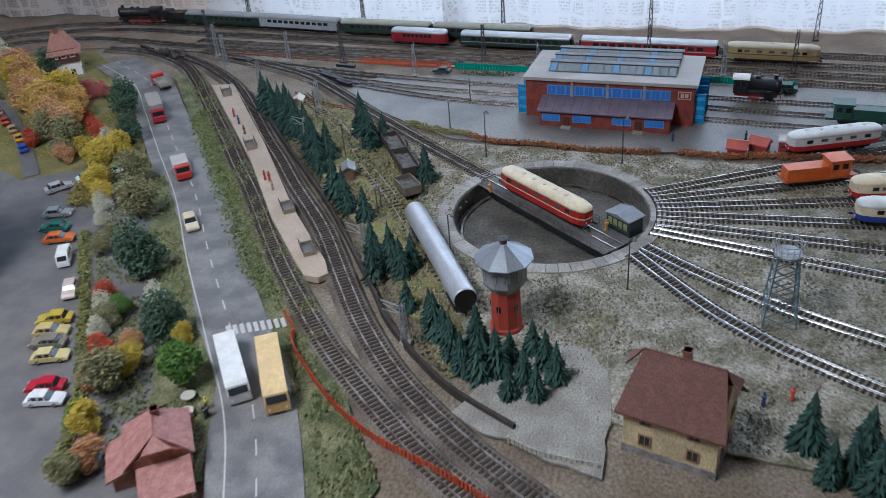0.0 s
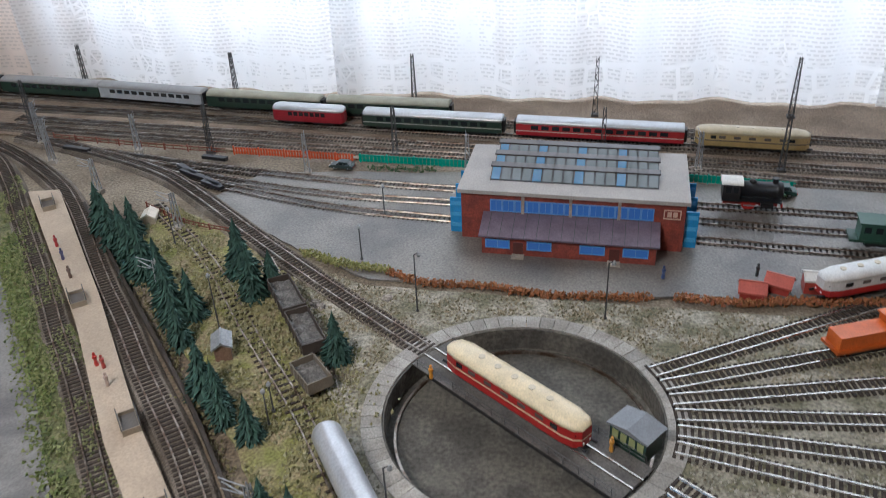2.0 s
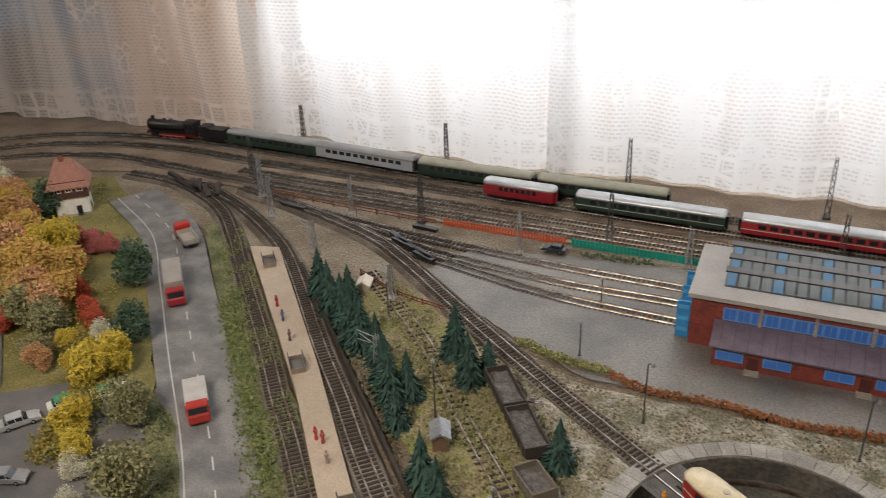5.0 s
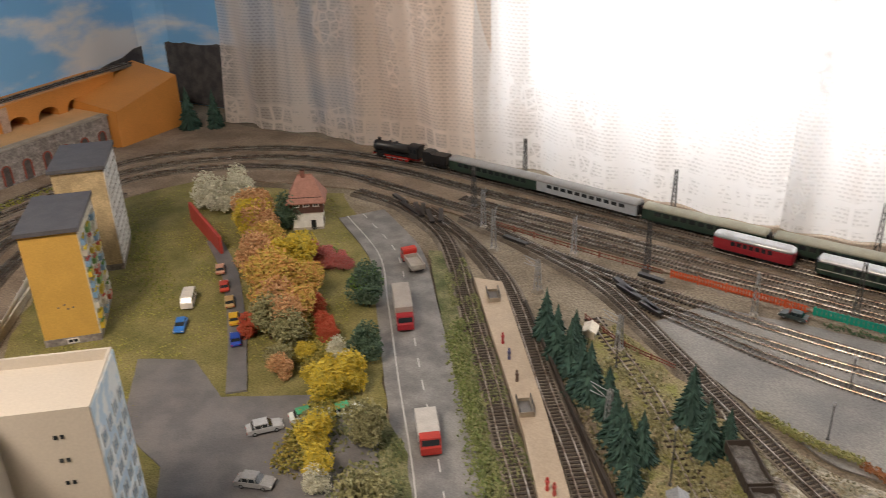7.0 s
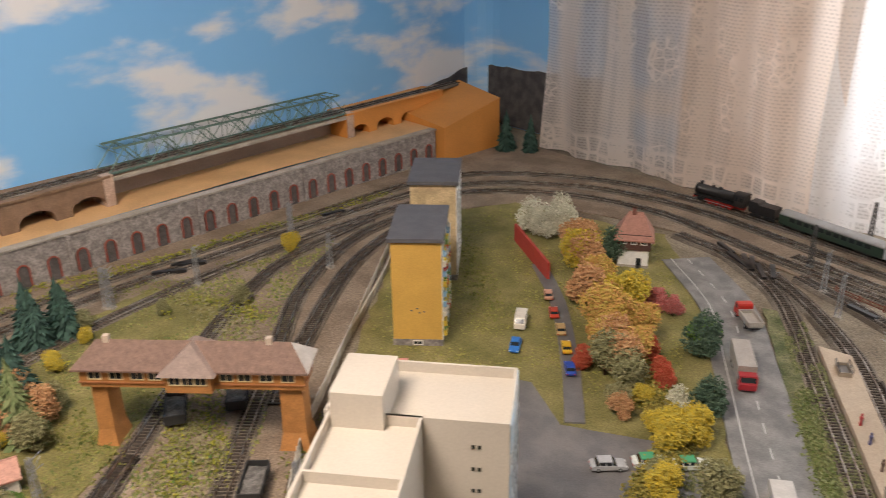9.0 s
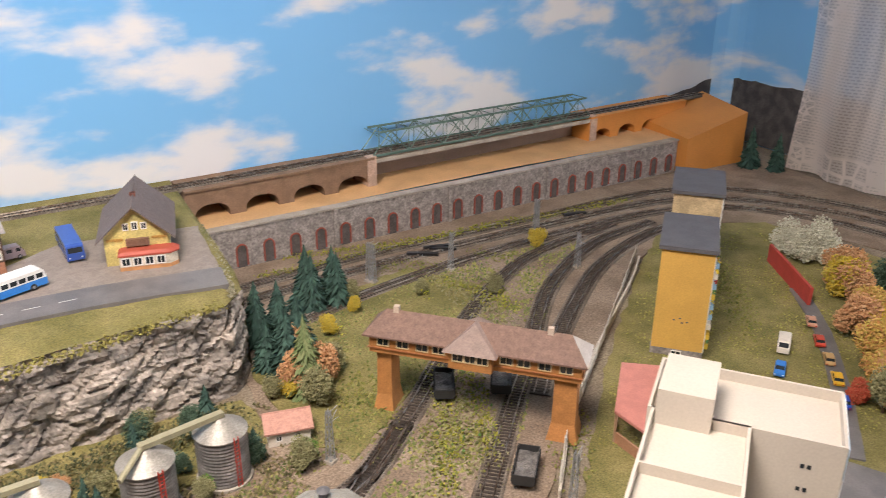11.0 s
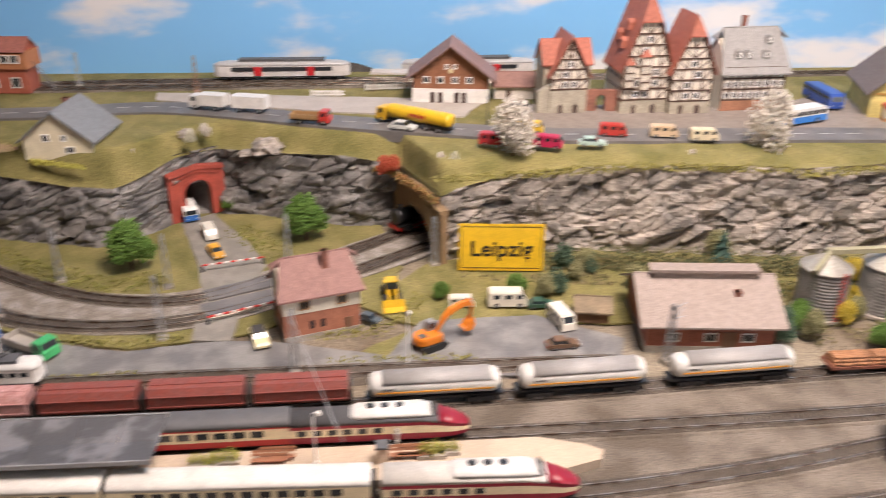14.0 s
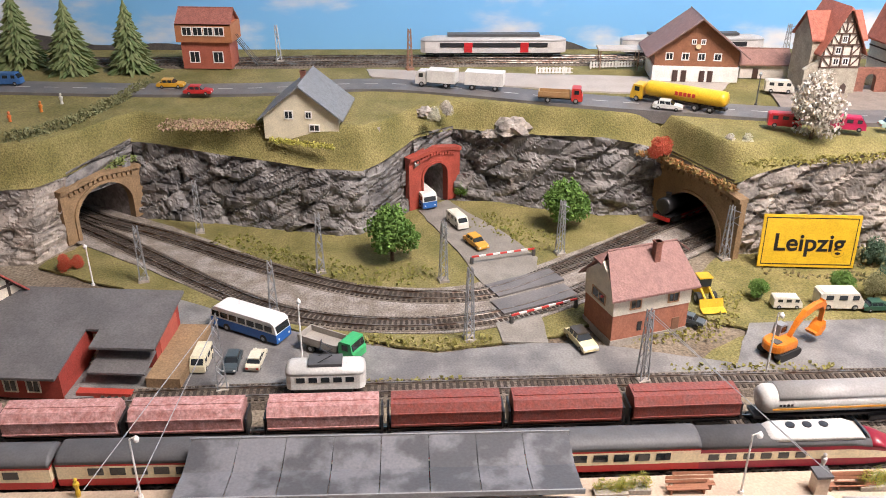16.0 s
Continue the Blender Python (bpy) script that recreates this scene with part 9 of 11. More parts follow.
def express_head(m, label, roof):
    """The streamlined power car, nose towards +x."""
    t = thing("express_railcar", m, label, "railcar")
    L = 0.2
    xs = [(-0.1, 1.0, 1.0), (0.045, 1.0, 1.0), (0.065, 0.97, 0.86), (0.082, 0.86, 0.6), (0.094, 0.62, 0.38), (0.1, 0.3, 0.2)]
    w = 0.0163

    def band(z0, z1, material, nm, grow=1.0):
        bm = bmesh.new()
        loft(bm, [[(x, -w * k * grow, z0 + (0.01 - z0 * 0.0) * 0 + (z0 - 0.009) * (hh - 1) * 0.8), (x, w * k * grow, z0 + (z0 - 0.009) * (hh - 1) * 0.8), (x, w * k * grow, z1 + (z1 - 0.009) * (hh - 1) * 0.8), (x, -w * k * grow, z1 + (z1 - 0.009) * (hh - 1) * 0.8)] for x, k, hh in xs])
        return part(nm, bm, material, t)
    WINE = paint(0.24, 0.012, 0.028)
    band(0.0085, 0.0165, WINE, "lower_side")
    band(0.0165, 0.0265, IVORY, "window_band")
    band(0.0265, 0.0305, WINE, "upper_band")
    bm = bmesh.new()
    loft(bm, [[(x, w * k * math.cos(v), 0.0305 + 0.0215 * (hh - 1) * 0.8 + 0.0095 * max(hh, 0.25) * math.sin(v)) for v in np.linspace(0, math.pi, 11)] for x, k, hh in xs[:3]])
    part("roof", bm, roof, t, smooth=True)
    bm = bmesh.new()
    loft(bm, [[(x, w * k * 1.01 * math.cos(v), 0.0305 + 0.0215 * (hh - 1) * 0.8 + 0.0095 * max(hh, 0.25) * math.sin(v)) for v in np.linspace(0, math.pi, 11)] for x, k, hh in xs[2:]])
    part("nose", bm, WINE, t, smooth=True)
    bm = bmesh.new()
    loft(bm, [[(x, 0.0145 * k * math.cos(v), 0.036 + hh * math.sin(v)) for v in np.linspace(0, math.pi, 9)] for x, k, hh in ((-0.035, 0.7, 0.003), (-0.025, 1, 0.0075), (0.045, 1, 0.0085), (0.058, 0.9, 0.002))])
    hump = part("roof_cowl", bm, paint(0.55, 0.54, 0.52), t, smooth=True)
    for i in range(3):
        bm = bmesh.new()
        lathe(bm, [(0.0045, 0.0425), (0.0045, 0.0445), (0.001, 0.0448)], -0.01 + i * 0.016, n=12)
        part("roof_fan", bm, BLACK, hump)
    panes(t, [(-0.085 + i * 0.0165, 0.01) for i in range(6)], 0.0163, 0.0065, 0.022, GLASS, "express")
    bm = bmesh.new()
    box(bm, -0.0006, 0.0006, -0.011, 0.011, -0.0035, 0.0035, pose(0.0605, 0, 0.0375, 0, -38, 0))
    part("windscreen", bm, GLASS, t)
    bm = bmesh.new()
    box(bm, -0.095, 0.085, -0.012, 0.012, 0.004, 0.009)
    part("underframe", bm, BLACK, t)
    bogies(t, (-0.06, 0.06))


express_head(on_y(VTL, -0.592), "red and cream streamlined express railcar head", DARKGREY)
PALEROOF = paint(0.6, 0.58, 0.54, 0.5)
for y in (-1.5, -1.235, -0.97, -0.705):
    carriage(on_y(ICE, y - 0.02), 0.258, MAROON, IVORY, PALEROOF, "red and cream express coach with a pale roof", 12, stripe=IVORY)
express_head(on_y(ICE, -0.49), "red and cream streamlined railcar head with pale roof", PALEROOF)

# platform between the expresses, with its canopy
bm = bmesh.new()
rim_a = [(float(np.interp(y, VTL[:, 1], VTL[:, 0])) + 0.021, y) for y in np.linspace(-2.2, -0.42, 40)]
rim_b = [(float(np.interp(y, ICE[:, 1], ICE[:, 0])) - 0.021, y) for y in np.linspace(-0.42, -2.2, 40)]
pts = rim_a + [(-1.08, -0.37), (-1.07, -0.35), (-1.055, -0.355)] + rim_b
lo, hi = [bm.verts.new((x, y, -0.002)) for x, y in pts], [bm.verts.new((x, y, 0.012)) for x, y in pts]
for i in range(len(pts)):
    j = (i + 1) % len(pts)
    bm.faces.new((lo[i], lo[j], hi[j], hi[i]))
bmesh.ops.triangulate(bm, faces=[bm.faces.new(hi)])
tagged(part("platform", bm, PLATFORM), "sandy station platform with a rounded end", "platform", "", "structure")


def canopy():
    a, b = Vector((-0.99, -1.148)), Vector((-1.019, -0.814))
    t = thing("platform_canopy", mid(a, b, 0.012), "grey felted platform canopy with dark stains", "canopy")
    L = (b - a).length
    felt = mat("stained_felt", (0.16, 0.16, 0.17), 0.55, 0, 0.12, 26, 0.1, second=(0.07, 0.07, 0.075), spread=0.06)
    n = 8
    for i in range(n):
        for s in (-1, 1):
            bm = bmesh.new()
            x0, x1 = -L / 2 + i * L / n + 0.0004, -L / 2 + (i + 1) * L / n - 0.0004
            prism(bm, [(0, 0.0435), (s * 0.037, 0.0485), (s * 0.037, 0.05), (0, 0.045)], x0, x1, Matrix(((0, 1, 0, 0), (1, 0, 0, 0), (0, 0, 1, 0), (0, 0, 0, 1))))
            part("roof_panel", bm, felt, t)
    for s in (-1, 1):
        bm = bmesh.new()
        box(bm, -L / 2 - 0.001, L / 2 + 0.001, s * 0.0372, s * 0.0385, 0.0465, 0.0515)
        part("fascia", bm, paint(0.3, 0.3, 0.3), t)
    for i in range(6):
        bm = bmesh.new()
        x = -L / 2 + (i + 0.5) * L / 6
        rod(bm, (x, 0, 0), (x, 0, 0.044), 0.0018, 8)
        rod(bm, (x, 0, 0.034), (x, 0.02, 0.046), 0.001, 5)
        rod(bm, (x, 0, 0.034), (x, -0.02, 0.046), 0.001, 5)
        part("post", bm, DARKMAST, t)


canopy()
BENCH = paint(0.3, 0.13, 0.07, 0.6)


def bench(m):
    t = thing("bench", m, "brown slatted bench on the platform", "bench", "benches")
    for y, z, tilt in ((-0.003, 0.006, 0), (0.0, 0.006, 0), (0.004, 0.009, 70), (0.005, 0.0125, 70)):
        bm = bmesh.new()
        box(bm, -0.019, 0.019, -0.0014, 0.0014, -0.0004, 0.0004, pose(0, y, z, tilt))
        part("slat", bm, BENCH, t)
    for x in (-0.015, 0.015):
        bm = bmesh.new()
        box(bm, x - 0.0008, x + 0.0008, -0.004, 0.0045, 0, 0.0058)
        part("leg", bm, BENCH, t)


TUB = leafy(12, (0.15, 0.25, 0.06), (0.5, 0.4, 0.05), "green and yellow plants in a tub", leaves=60)
for a in ((-1.040, -0.709), (-1.052, -0.564), (-1.046, -0.702), (-1.054, -0.556)):
    bench(at(*a, 0.012, 95))
for a in ((-1.033, -0.778), (-1.055, -0.537), (-1.039, -0.757), (-1.061, -0.523)):
    t = thing("planter", at(*a, 0.012, 95), "long planter box on the platform", "planter", "planters")
    bm = bmesh.new()
    box(bm, -0.015, 0.015, -0.006, 0.006, 0, 0.005)
    part("box", bm, CONCRETE, t)
    plant([TUB], [a, (a[0] - 0.001, a[1] + 0.009), (a[0], a[1] - 0.009)], 0.016, 0.014)
t = thing("ticket_booth", at(*(-1.047, -0.590), 0.012, 95), "small white and brown platform booth", "booth")
bm = bmesh.new()
box(bm, -0.006, 0.006, -0.006, 0.006, 0, 0.02)
part("body", bm, paint(0.55, 0.45, 0.35), t)
bm = bmesh.new()
box(bm, -0.0075, 0.0075, -0.0075, 0.0075, 0.02, 0.0225)
part("roof", bm, DARKGREY, t)
for a, c in (((-1.006, -1.253), (0.6, 0.4, 0.03)), ((-0.997, -0.666), (0.1, 0.1, 0.12)), ((-1.076, -0.576), (0.5, 0.5, 0.5)), ((-1.082, -0.645), (0.5, 0.5, 0.5))):
    figure(at(*a, 0.012), c)
for a in ((-1.041, -0.660), (-1.007, -1.197)):
    lamp_post(at(*a, 0.012, 90), 0.065, "white platform lamp on a slim post", True)

# ---- level crossing, signal box and goods road ----
def crossing_box():
    a, b = Vector((-1.301, -0.741)), Vector((-1.341, -0.644))
    w = (b - a).length
    n = Vector((-(b - a).y, (b - a).x)).normalized()
    c = a.lerp(b, 0.5) + n * 0.034
    t = house("signal_box", at(c.x, c.y, 0, heading(a, b)), w, 0.066, 0.071, 0.036, mat("box_brick", (0.38, 0.15, 0.09), 0.8, 0, 0.15, 90, 0.2), mat("rose_tiles", (0.27, 0.145, 0.125), 0.7, 0, 0.15, 130, 0.4), "brick and cream crossing keeper's box with a rosy tile roof", 0.008, 0.25,
              [("s", [(-0.024, 0.052, 0.014, 0.012), (0.028, 0.052, 0.014, 0.012)]), ("w", [(0.0, 0.052, 0.03, 0.012)])], [("s", 0.036, 0.01, 0.022, paint(0.2, 0.1, 0.06))], (0.012, -0.012, 0.012), CONCRETE, upper=paint(0.72, 0.66, 0.54, 0.7), split=0.56, frame_mat=paint(0.4, 0.22, 0.1))
    for u in (-0.015, 0.0):
        bm = bmesh.new()
        box(bm, u - 0.003, u + 0.003, -0.0008, 0, 0.014, 0.026, side(w, 0.066, "s"))
        part("slit_window", bm, GLASS, t)


crossing_box()


def barrier(a, b, label):
    t = thing("barrier", at(a[0], a[1], 0, heading(a, b)), label, "barrier", "crossing barriers")
    L = math.dist(a, b)
    for i in range(9):
        bm = bmesh.new()
        box(bm, i * L / 9, (i + 1) * L / 9, -0.0011, 0.0011, 0.0125, 0.0147)
        part("pole_segment", bm, paint(0.55, 0.04, 0.03) if i % 2 == 0 else WHITE, t)
    for x in (0.0, L - 0.001):
        bm = bmesh.new()
        box(bm, x - 0.002, x + 0.002, -0.002, 0.002, 0, 0.0124)
        part("support", bm, DARKMAST, t)


barrier((-1.503, -0.910), (-1.536, -0.820), "red and white level crossing barrier")
barrier((-1.343, -0.858), (-1.390, -0.773), "red and white level crossing barrier")
for k, (p, q) in enumerate((((-1.422, -0.882), (-1.475, -0.792)), ((-1.377, -0.875), (-1.431, -0.776)))):
    bm = bmesh.new()
    box(bm, 0, math.dist(p, q), -0.018, 0.018, 0.002, 0.0052, at(p[0], p[1], 0, heading(p, q)))
    tagged(part("crossing_deck", bm, DARKROAD), "dark boarded deck of the level crossing", "crossing", "", "structure")

for a, h in (((-1.469, -1.12), 0.09), ((-1.453, -0.948), 0.09), ((-1.305, -0.91), 0.098), ((-1.547, -0.782), 0.085), ((-1.542, -0.546), 0.085), ((-1.591, -1.329), 0.085), ((-1.43, -1.356), 0.083), ((-1.354, -1.159), 0.075), ((-1.188, -1.177), 0.095), ((-1.229, -0.716), 0.092), ((-1.792 * 1.0, 1.17), 0.08)):
    masts("catenary_mast", at(*a, 0, 20), h, GREYMETAL, 0.02 if a[0] < -1.4 else 0.0, base=0.005)
for a in ((-1.413, 0.468), (-1.183, 0.711), (-1.921, 0.755), (-1.990, 1.200), (-1.904, 0.925), (-1.932, 0.750), (-1.997, 1.200), (-1.352, 0.160), (-1.267, -0.234)):
    masts("catenary_mast", at(*a, 0, 120), 0.085, GREYMETAL, 0.02)
for a, h in (((-1.248, -1.101), 0.082), ((-1.251, -0.573), 0.08), ((-1.415, -1.42), 0.06)):
    lamp_post(at(*a, 0, 20), h, "grey lamp post with a white head", True)
# overhead wires over the station tracks
for x0, y0, x1, y1 in ((-1.229, -0.716, -1.0, -0.63), (-1.229, -0.72, -0.98, -0.62), (-1.188, -1.177, -0.93, -1.2), (-1.188, -1.172, -0.93, -1.16)):
    bm = bmesh.new()
    rod(bm, (x0, y0, 0.09), (x1, y1, 0.09), 0.0005, 4)
    tagged(part("overhead_wire", bm, GREYMETAL), "thin grey wire strung across the station tracks", "wire", "overhead wires")

LEIPZIG_A, LEIPZIG_B = Vector((-1.517, -0.507)), Vector((-1.518, -0.373))


def town_sign():
    a, b = LEIPZIG_A, LEIPZIG_B
    t = thing("town_sign", mid(a, b, 0.004) @ pose(0, 0, 0, -4), "yellow town sign with a black border", "sign")
    w, h = (b - a).length, 0.078
    bm = bmesh.new()
    box(bm, -w / 2, w / 2, -0.001, 0.001, 0, h)
    part("panel", bm, paint(0.75, 0.47, 0.02, 0.4), t, bevel=0.0006)
    bm = bmesh.new()
    i, k = 0.004, 0.0011
    for x0, x1, z0, z1 in ((-w / 2 + i, w / 2 - i, i, i + k), (-w / 2 + i, w / 2 - i, h - i - k, h - i), (-w / 2 + i, -w / 2 + i + k, i + k, h - i - k), (w / 2 - i - k, w / 2 - i, i + k, h - i - k)):
        box(bm, x0, x1, -0.0014, -0.0009, z0, z1)
    part("border", bm, BLACK, t)
    text = bpy.data.curves.new("lettering", "FONT")
    text.body, text.size, text.align_x, text.align_y, text.extrude, text.offset = "Leipzig", 0.036, "CENTER", "CENTER", 0.0003, 0.0006
    text.materials.append(BLACK)
    ob = new("lettering", text)
    ob.parent = t
    ob.matrix_basis = pose(0, -0.0013, h * 0.46, 90)


town_sign()

# vehicles on the goods road
bus(mid((-1.327, -1.219), (-1.287, -1.133), 0.002), (0.02, 0.12, 0.42), (0.74, 0.74, 0.72), "white and blue touring coach on the goods road", 0.95, 0.105)
lorry(mid((-1.281, -1.101), (-1.251, -1.038), 0.002), (0.05, 0.4, 0.14), (0.38, 0.35, 0.31), "green lorry with a grey open bed", 1.0, 0.078, flat=True)
van(mid((-1.256, -1.214), (-1.210, -1.212), 0.002), (0.7, 0.64, 0.45), "cream van parked beside the goods shed", "parked cars", 0.85)
car(mid((-1.249, -1.179), (-1.218, -1.177), 0.002), (0.06, 0.08, 0.09), "dark grey car parked on the goods road", "parked cars", 0.85)
car(mid((-1.222, -1.152), (-1.257, -1.152), 0.002), (0.68, 0.64, 0.5), "cream car parked on the goods road", "parked cars", 0.85)
car(mid((-1.324, -0.786), (-1.278, -0.767), 0.002), (0.7, 0.62, 0.36), "pale yellow convertible waiting at the crossing", s=1.05, roof=(0.05, 0.04, 0.03))
car(at(*(-1.360, -0.633), 0.001, 60), (0.08, 0.1, 0.11), "dark car behind the crossing box", s=0.7)
bus(mid((-1.764, -1.017), (-1.677, -0.972), 0.003), (0.03, 0.14, 0.45), (0.75, 0.75, 0.72), "blue and white bus coming out of the red tunnel", 0.85, 0.07)
van(mid((-1.665, -0.949), (-1.608, -0.920), 0.003), (0.68, 0.66, 0.58), "white delivery van on the access road", s=0.9)
car(mid((-1.588, -0.920), (-1.541, -0.890), 0.003), (0.65, 0.33, 0.03), "orange yellow car waiting at the barrier", s=0.95)
for a, s_, lab in (((-1.405, -0.502), 0.75, "small cream caravan on the grass"), ((-1.409, -0.435), 1.15, "long white caravan on the grass"), ((-1.357, -0.363), 1.05, "cream camper van on the yard")):
    van(at(*a, 0.002, 92 if "yard" not in lab else 20), (0.68, 0.64, 0.55), lab, "caravans", s_, "caravan")
car(at(*(-1.404, -0.387), 0.002, 95), (0.03, 0.09, 0.06), "dark green car beside the caravan", s=0.85)
car(at(*(-1.295, -0.368), 0.002, 100), (0.16, 0.09, 0.05), "brown car at the edge of the yard", s=0.9)


def excavator(m):
    t = thing("excavator", m, "bright orange crawler excavator with a bent arm", "excavator")
    o = paint(0.7, 0.2, 0.015)
    for s in (-1, 1):
        bm = bmesh.new()
        prism(bm, [(-0.017, 0.002), (-0.02, 0.006), (-0.017, 0.01), (0.017, 0.01), (0.02, 0.006), (0.017, 0.002), (0.013, 0), (-0.013, 0)], s * 0.012 - 0.004, s * 0.012 + 0.004)
        part("track", bm, TYRE, t)
    bm = bmesh.new()
    outline = [(-0.012 * math.cos(v) - 0.012, 0.014 * math.sin(v)) for v in np.linspace(-math.pi / 2, math.pi / 2, 9)] + [(0.012, 0.014), (0.014, 0.011), (0.014, -0.011), (0.012, -0.014)]
    loft(bm, [[(x * k, y * k, z) for x, y in outline] for k, z in ((0.96, 0.0105), (1, 0.012), (1, 0.019), (0.94, 0.0215))])
    body_ = part("body", bm, o, t)
    bm = bmesh.new()
    box(bm, -0.018, -0.008, -0.008, 0.002, 0.0215, 0.0222)
    part("engine_grille", bm, DARKGREY, body_)
    bm = bmesh.new()
    loft(bm, [[(x, y, z) for x, y in ((x0, 0.003), (x1, 0.003), (x1, 0.013), (x0, 0.013))] for x0, x1, z in ((-0.002, 0.0135, 0.0215), (-0.001, 0.0145, 0.027), (0.0, 0.011, 0.035))])
    cab_ = part("cab", bm, paint(0.22, 0.23, 0.24), t, "grey glazed cab", bevel=0.001)
    bm = bmesh.new()
    box(bm, 0.001, 0.0105, 0.0025, 0.003, 0.0255, 0.0325)
    part("side_window", bm, GLASS, cab_)
    for pts in ([(0.008, 0.02, 0.0042), (0.017, 0.036, 0.0046), (0.028, 0.046, 0.005), (0.045, 0.051, 0.0042), (0.062, 0.052, 0.0034)], [(0.058, 0.055, 0.003), (0.065, 0.046, 0.0036), (0.064, 0.026, 0.0026)]):
        bm = bmesh.new()
        loft(bm, [[(x + dx * 0.3, y, z + dz) for y, dx, dz in ((-0.006, -r, -r), (0.0, -r, -r), (0.0, r, r), (-0.006, r, r))] for x, z, r in pts])
        part("arm", bm, o, t)
    bm = bmesh.new()
    rod(bm, (0.014, -0.003, 0.02), (0.034, -0.003, 0.044), 0.0011, 6)
    part("hydraulic_ram", bm, GREYMETAL, t)
    bm = bmesh.new()
    prism(bm, [(0.066, 0.028), (0.068, 0.018), (0.062, 0.0105), (0.052, 0.0115), (0.0495, 0.016), (0.054, 0.0165), (0.058, 0.022)], -0.01, 0.004)
    part("bucket", bm, o, t)


excavator(mid((-1.277, -0.569), (-1.333, -0.487), 0.002) @ Matrix.Translation((-0.022, 0, 0)))


def loader(m):
    t = thing("wheel_loader", m, "yellow wheel loader with a wide shovel", "loader")
    y = paint(0.65, 0.4, 0.02)
    bm = bmesh.new()
    box(bm, -0.026, 0.004, -0.009, 0.009, 0.008, 0.02)
    part("engine_hood", bm, y, t, bevel=0.002)
    bm = bmesh.new()
    box(bm, -0.008, 0.007, -0.008, 0.008, 0.02, 0.032)
    part("cab", bm, GLASS, t, bevel=0.001)
    bm = bmesh.new()
    box(bm, -0.009, 0.008, -0.009, 0.009, 0.032, 0.0335)
    part("cab_roof", bm, y, t)
    for s in (-1, 1):
        bm = bmesh.new()
        rod(bm, (0.004, s * 0.006, 0.02), (0.03, s * 0.006, 0.008), 0.0018, 5)
        part("lift_arm", bm, y, t)
    bm = bmesh.new()
    prism(bm, [(0.028, 0.014), (0.03, 0.002), (0.044, 0.0015), (0.032, 0.004)], -0.016, 0.016)
    part("shovel", bm, y, t)
    wheels(t, (-0.017, 0.012), 0.0105, 0.0075, 0.006)


loader(mid((-1.461, -0.614), (-1.384, -0.599), 0.002))
t = thing("railcar", on_y(SIDE, -1.06), "small white electric railcar with a pantograph", "railcar")
rail_body(t, 0.085, [(0.016, WHITE, "lower_side"), (0.026, paint(0.7, 0.68, 0.64), "upper_side")], paint(0.55, 0.55, 0.53), width=0.03, nose=0.006)
panes(t, [(-0.026 + i * 0.013, 0.009) for i in range(5)], 0.015, 0.006, 0.021, GLASS, "tram")
bm = bmesh.new()
box(bm, -0.018, 0.018, -0.01, 0.01, 0.034, 0.0375)
part("roof_gear", bm, DARKGREY, t)
bm = bmesh.new()
for s in (-1, 1):
    rod(bm, (-0.008, s * 0.007, 0.037), (0.008, s * 0.006, 0.046), 0.0006, 4)
    rod(bm, (0.008, s * 0.006, 0.046), (-0.004, s * 0.006, 0.055), 0.0006, 4)
rod(bm, (-0.004, -0.011, 0.055), (-0.004, 0.011, 0.055), 0.0008, 4)
part("pantograph", bm, BLACK, t)
bogies(t, (0.0,), (-0.022, 0.022))

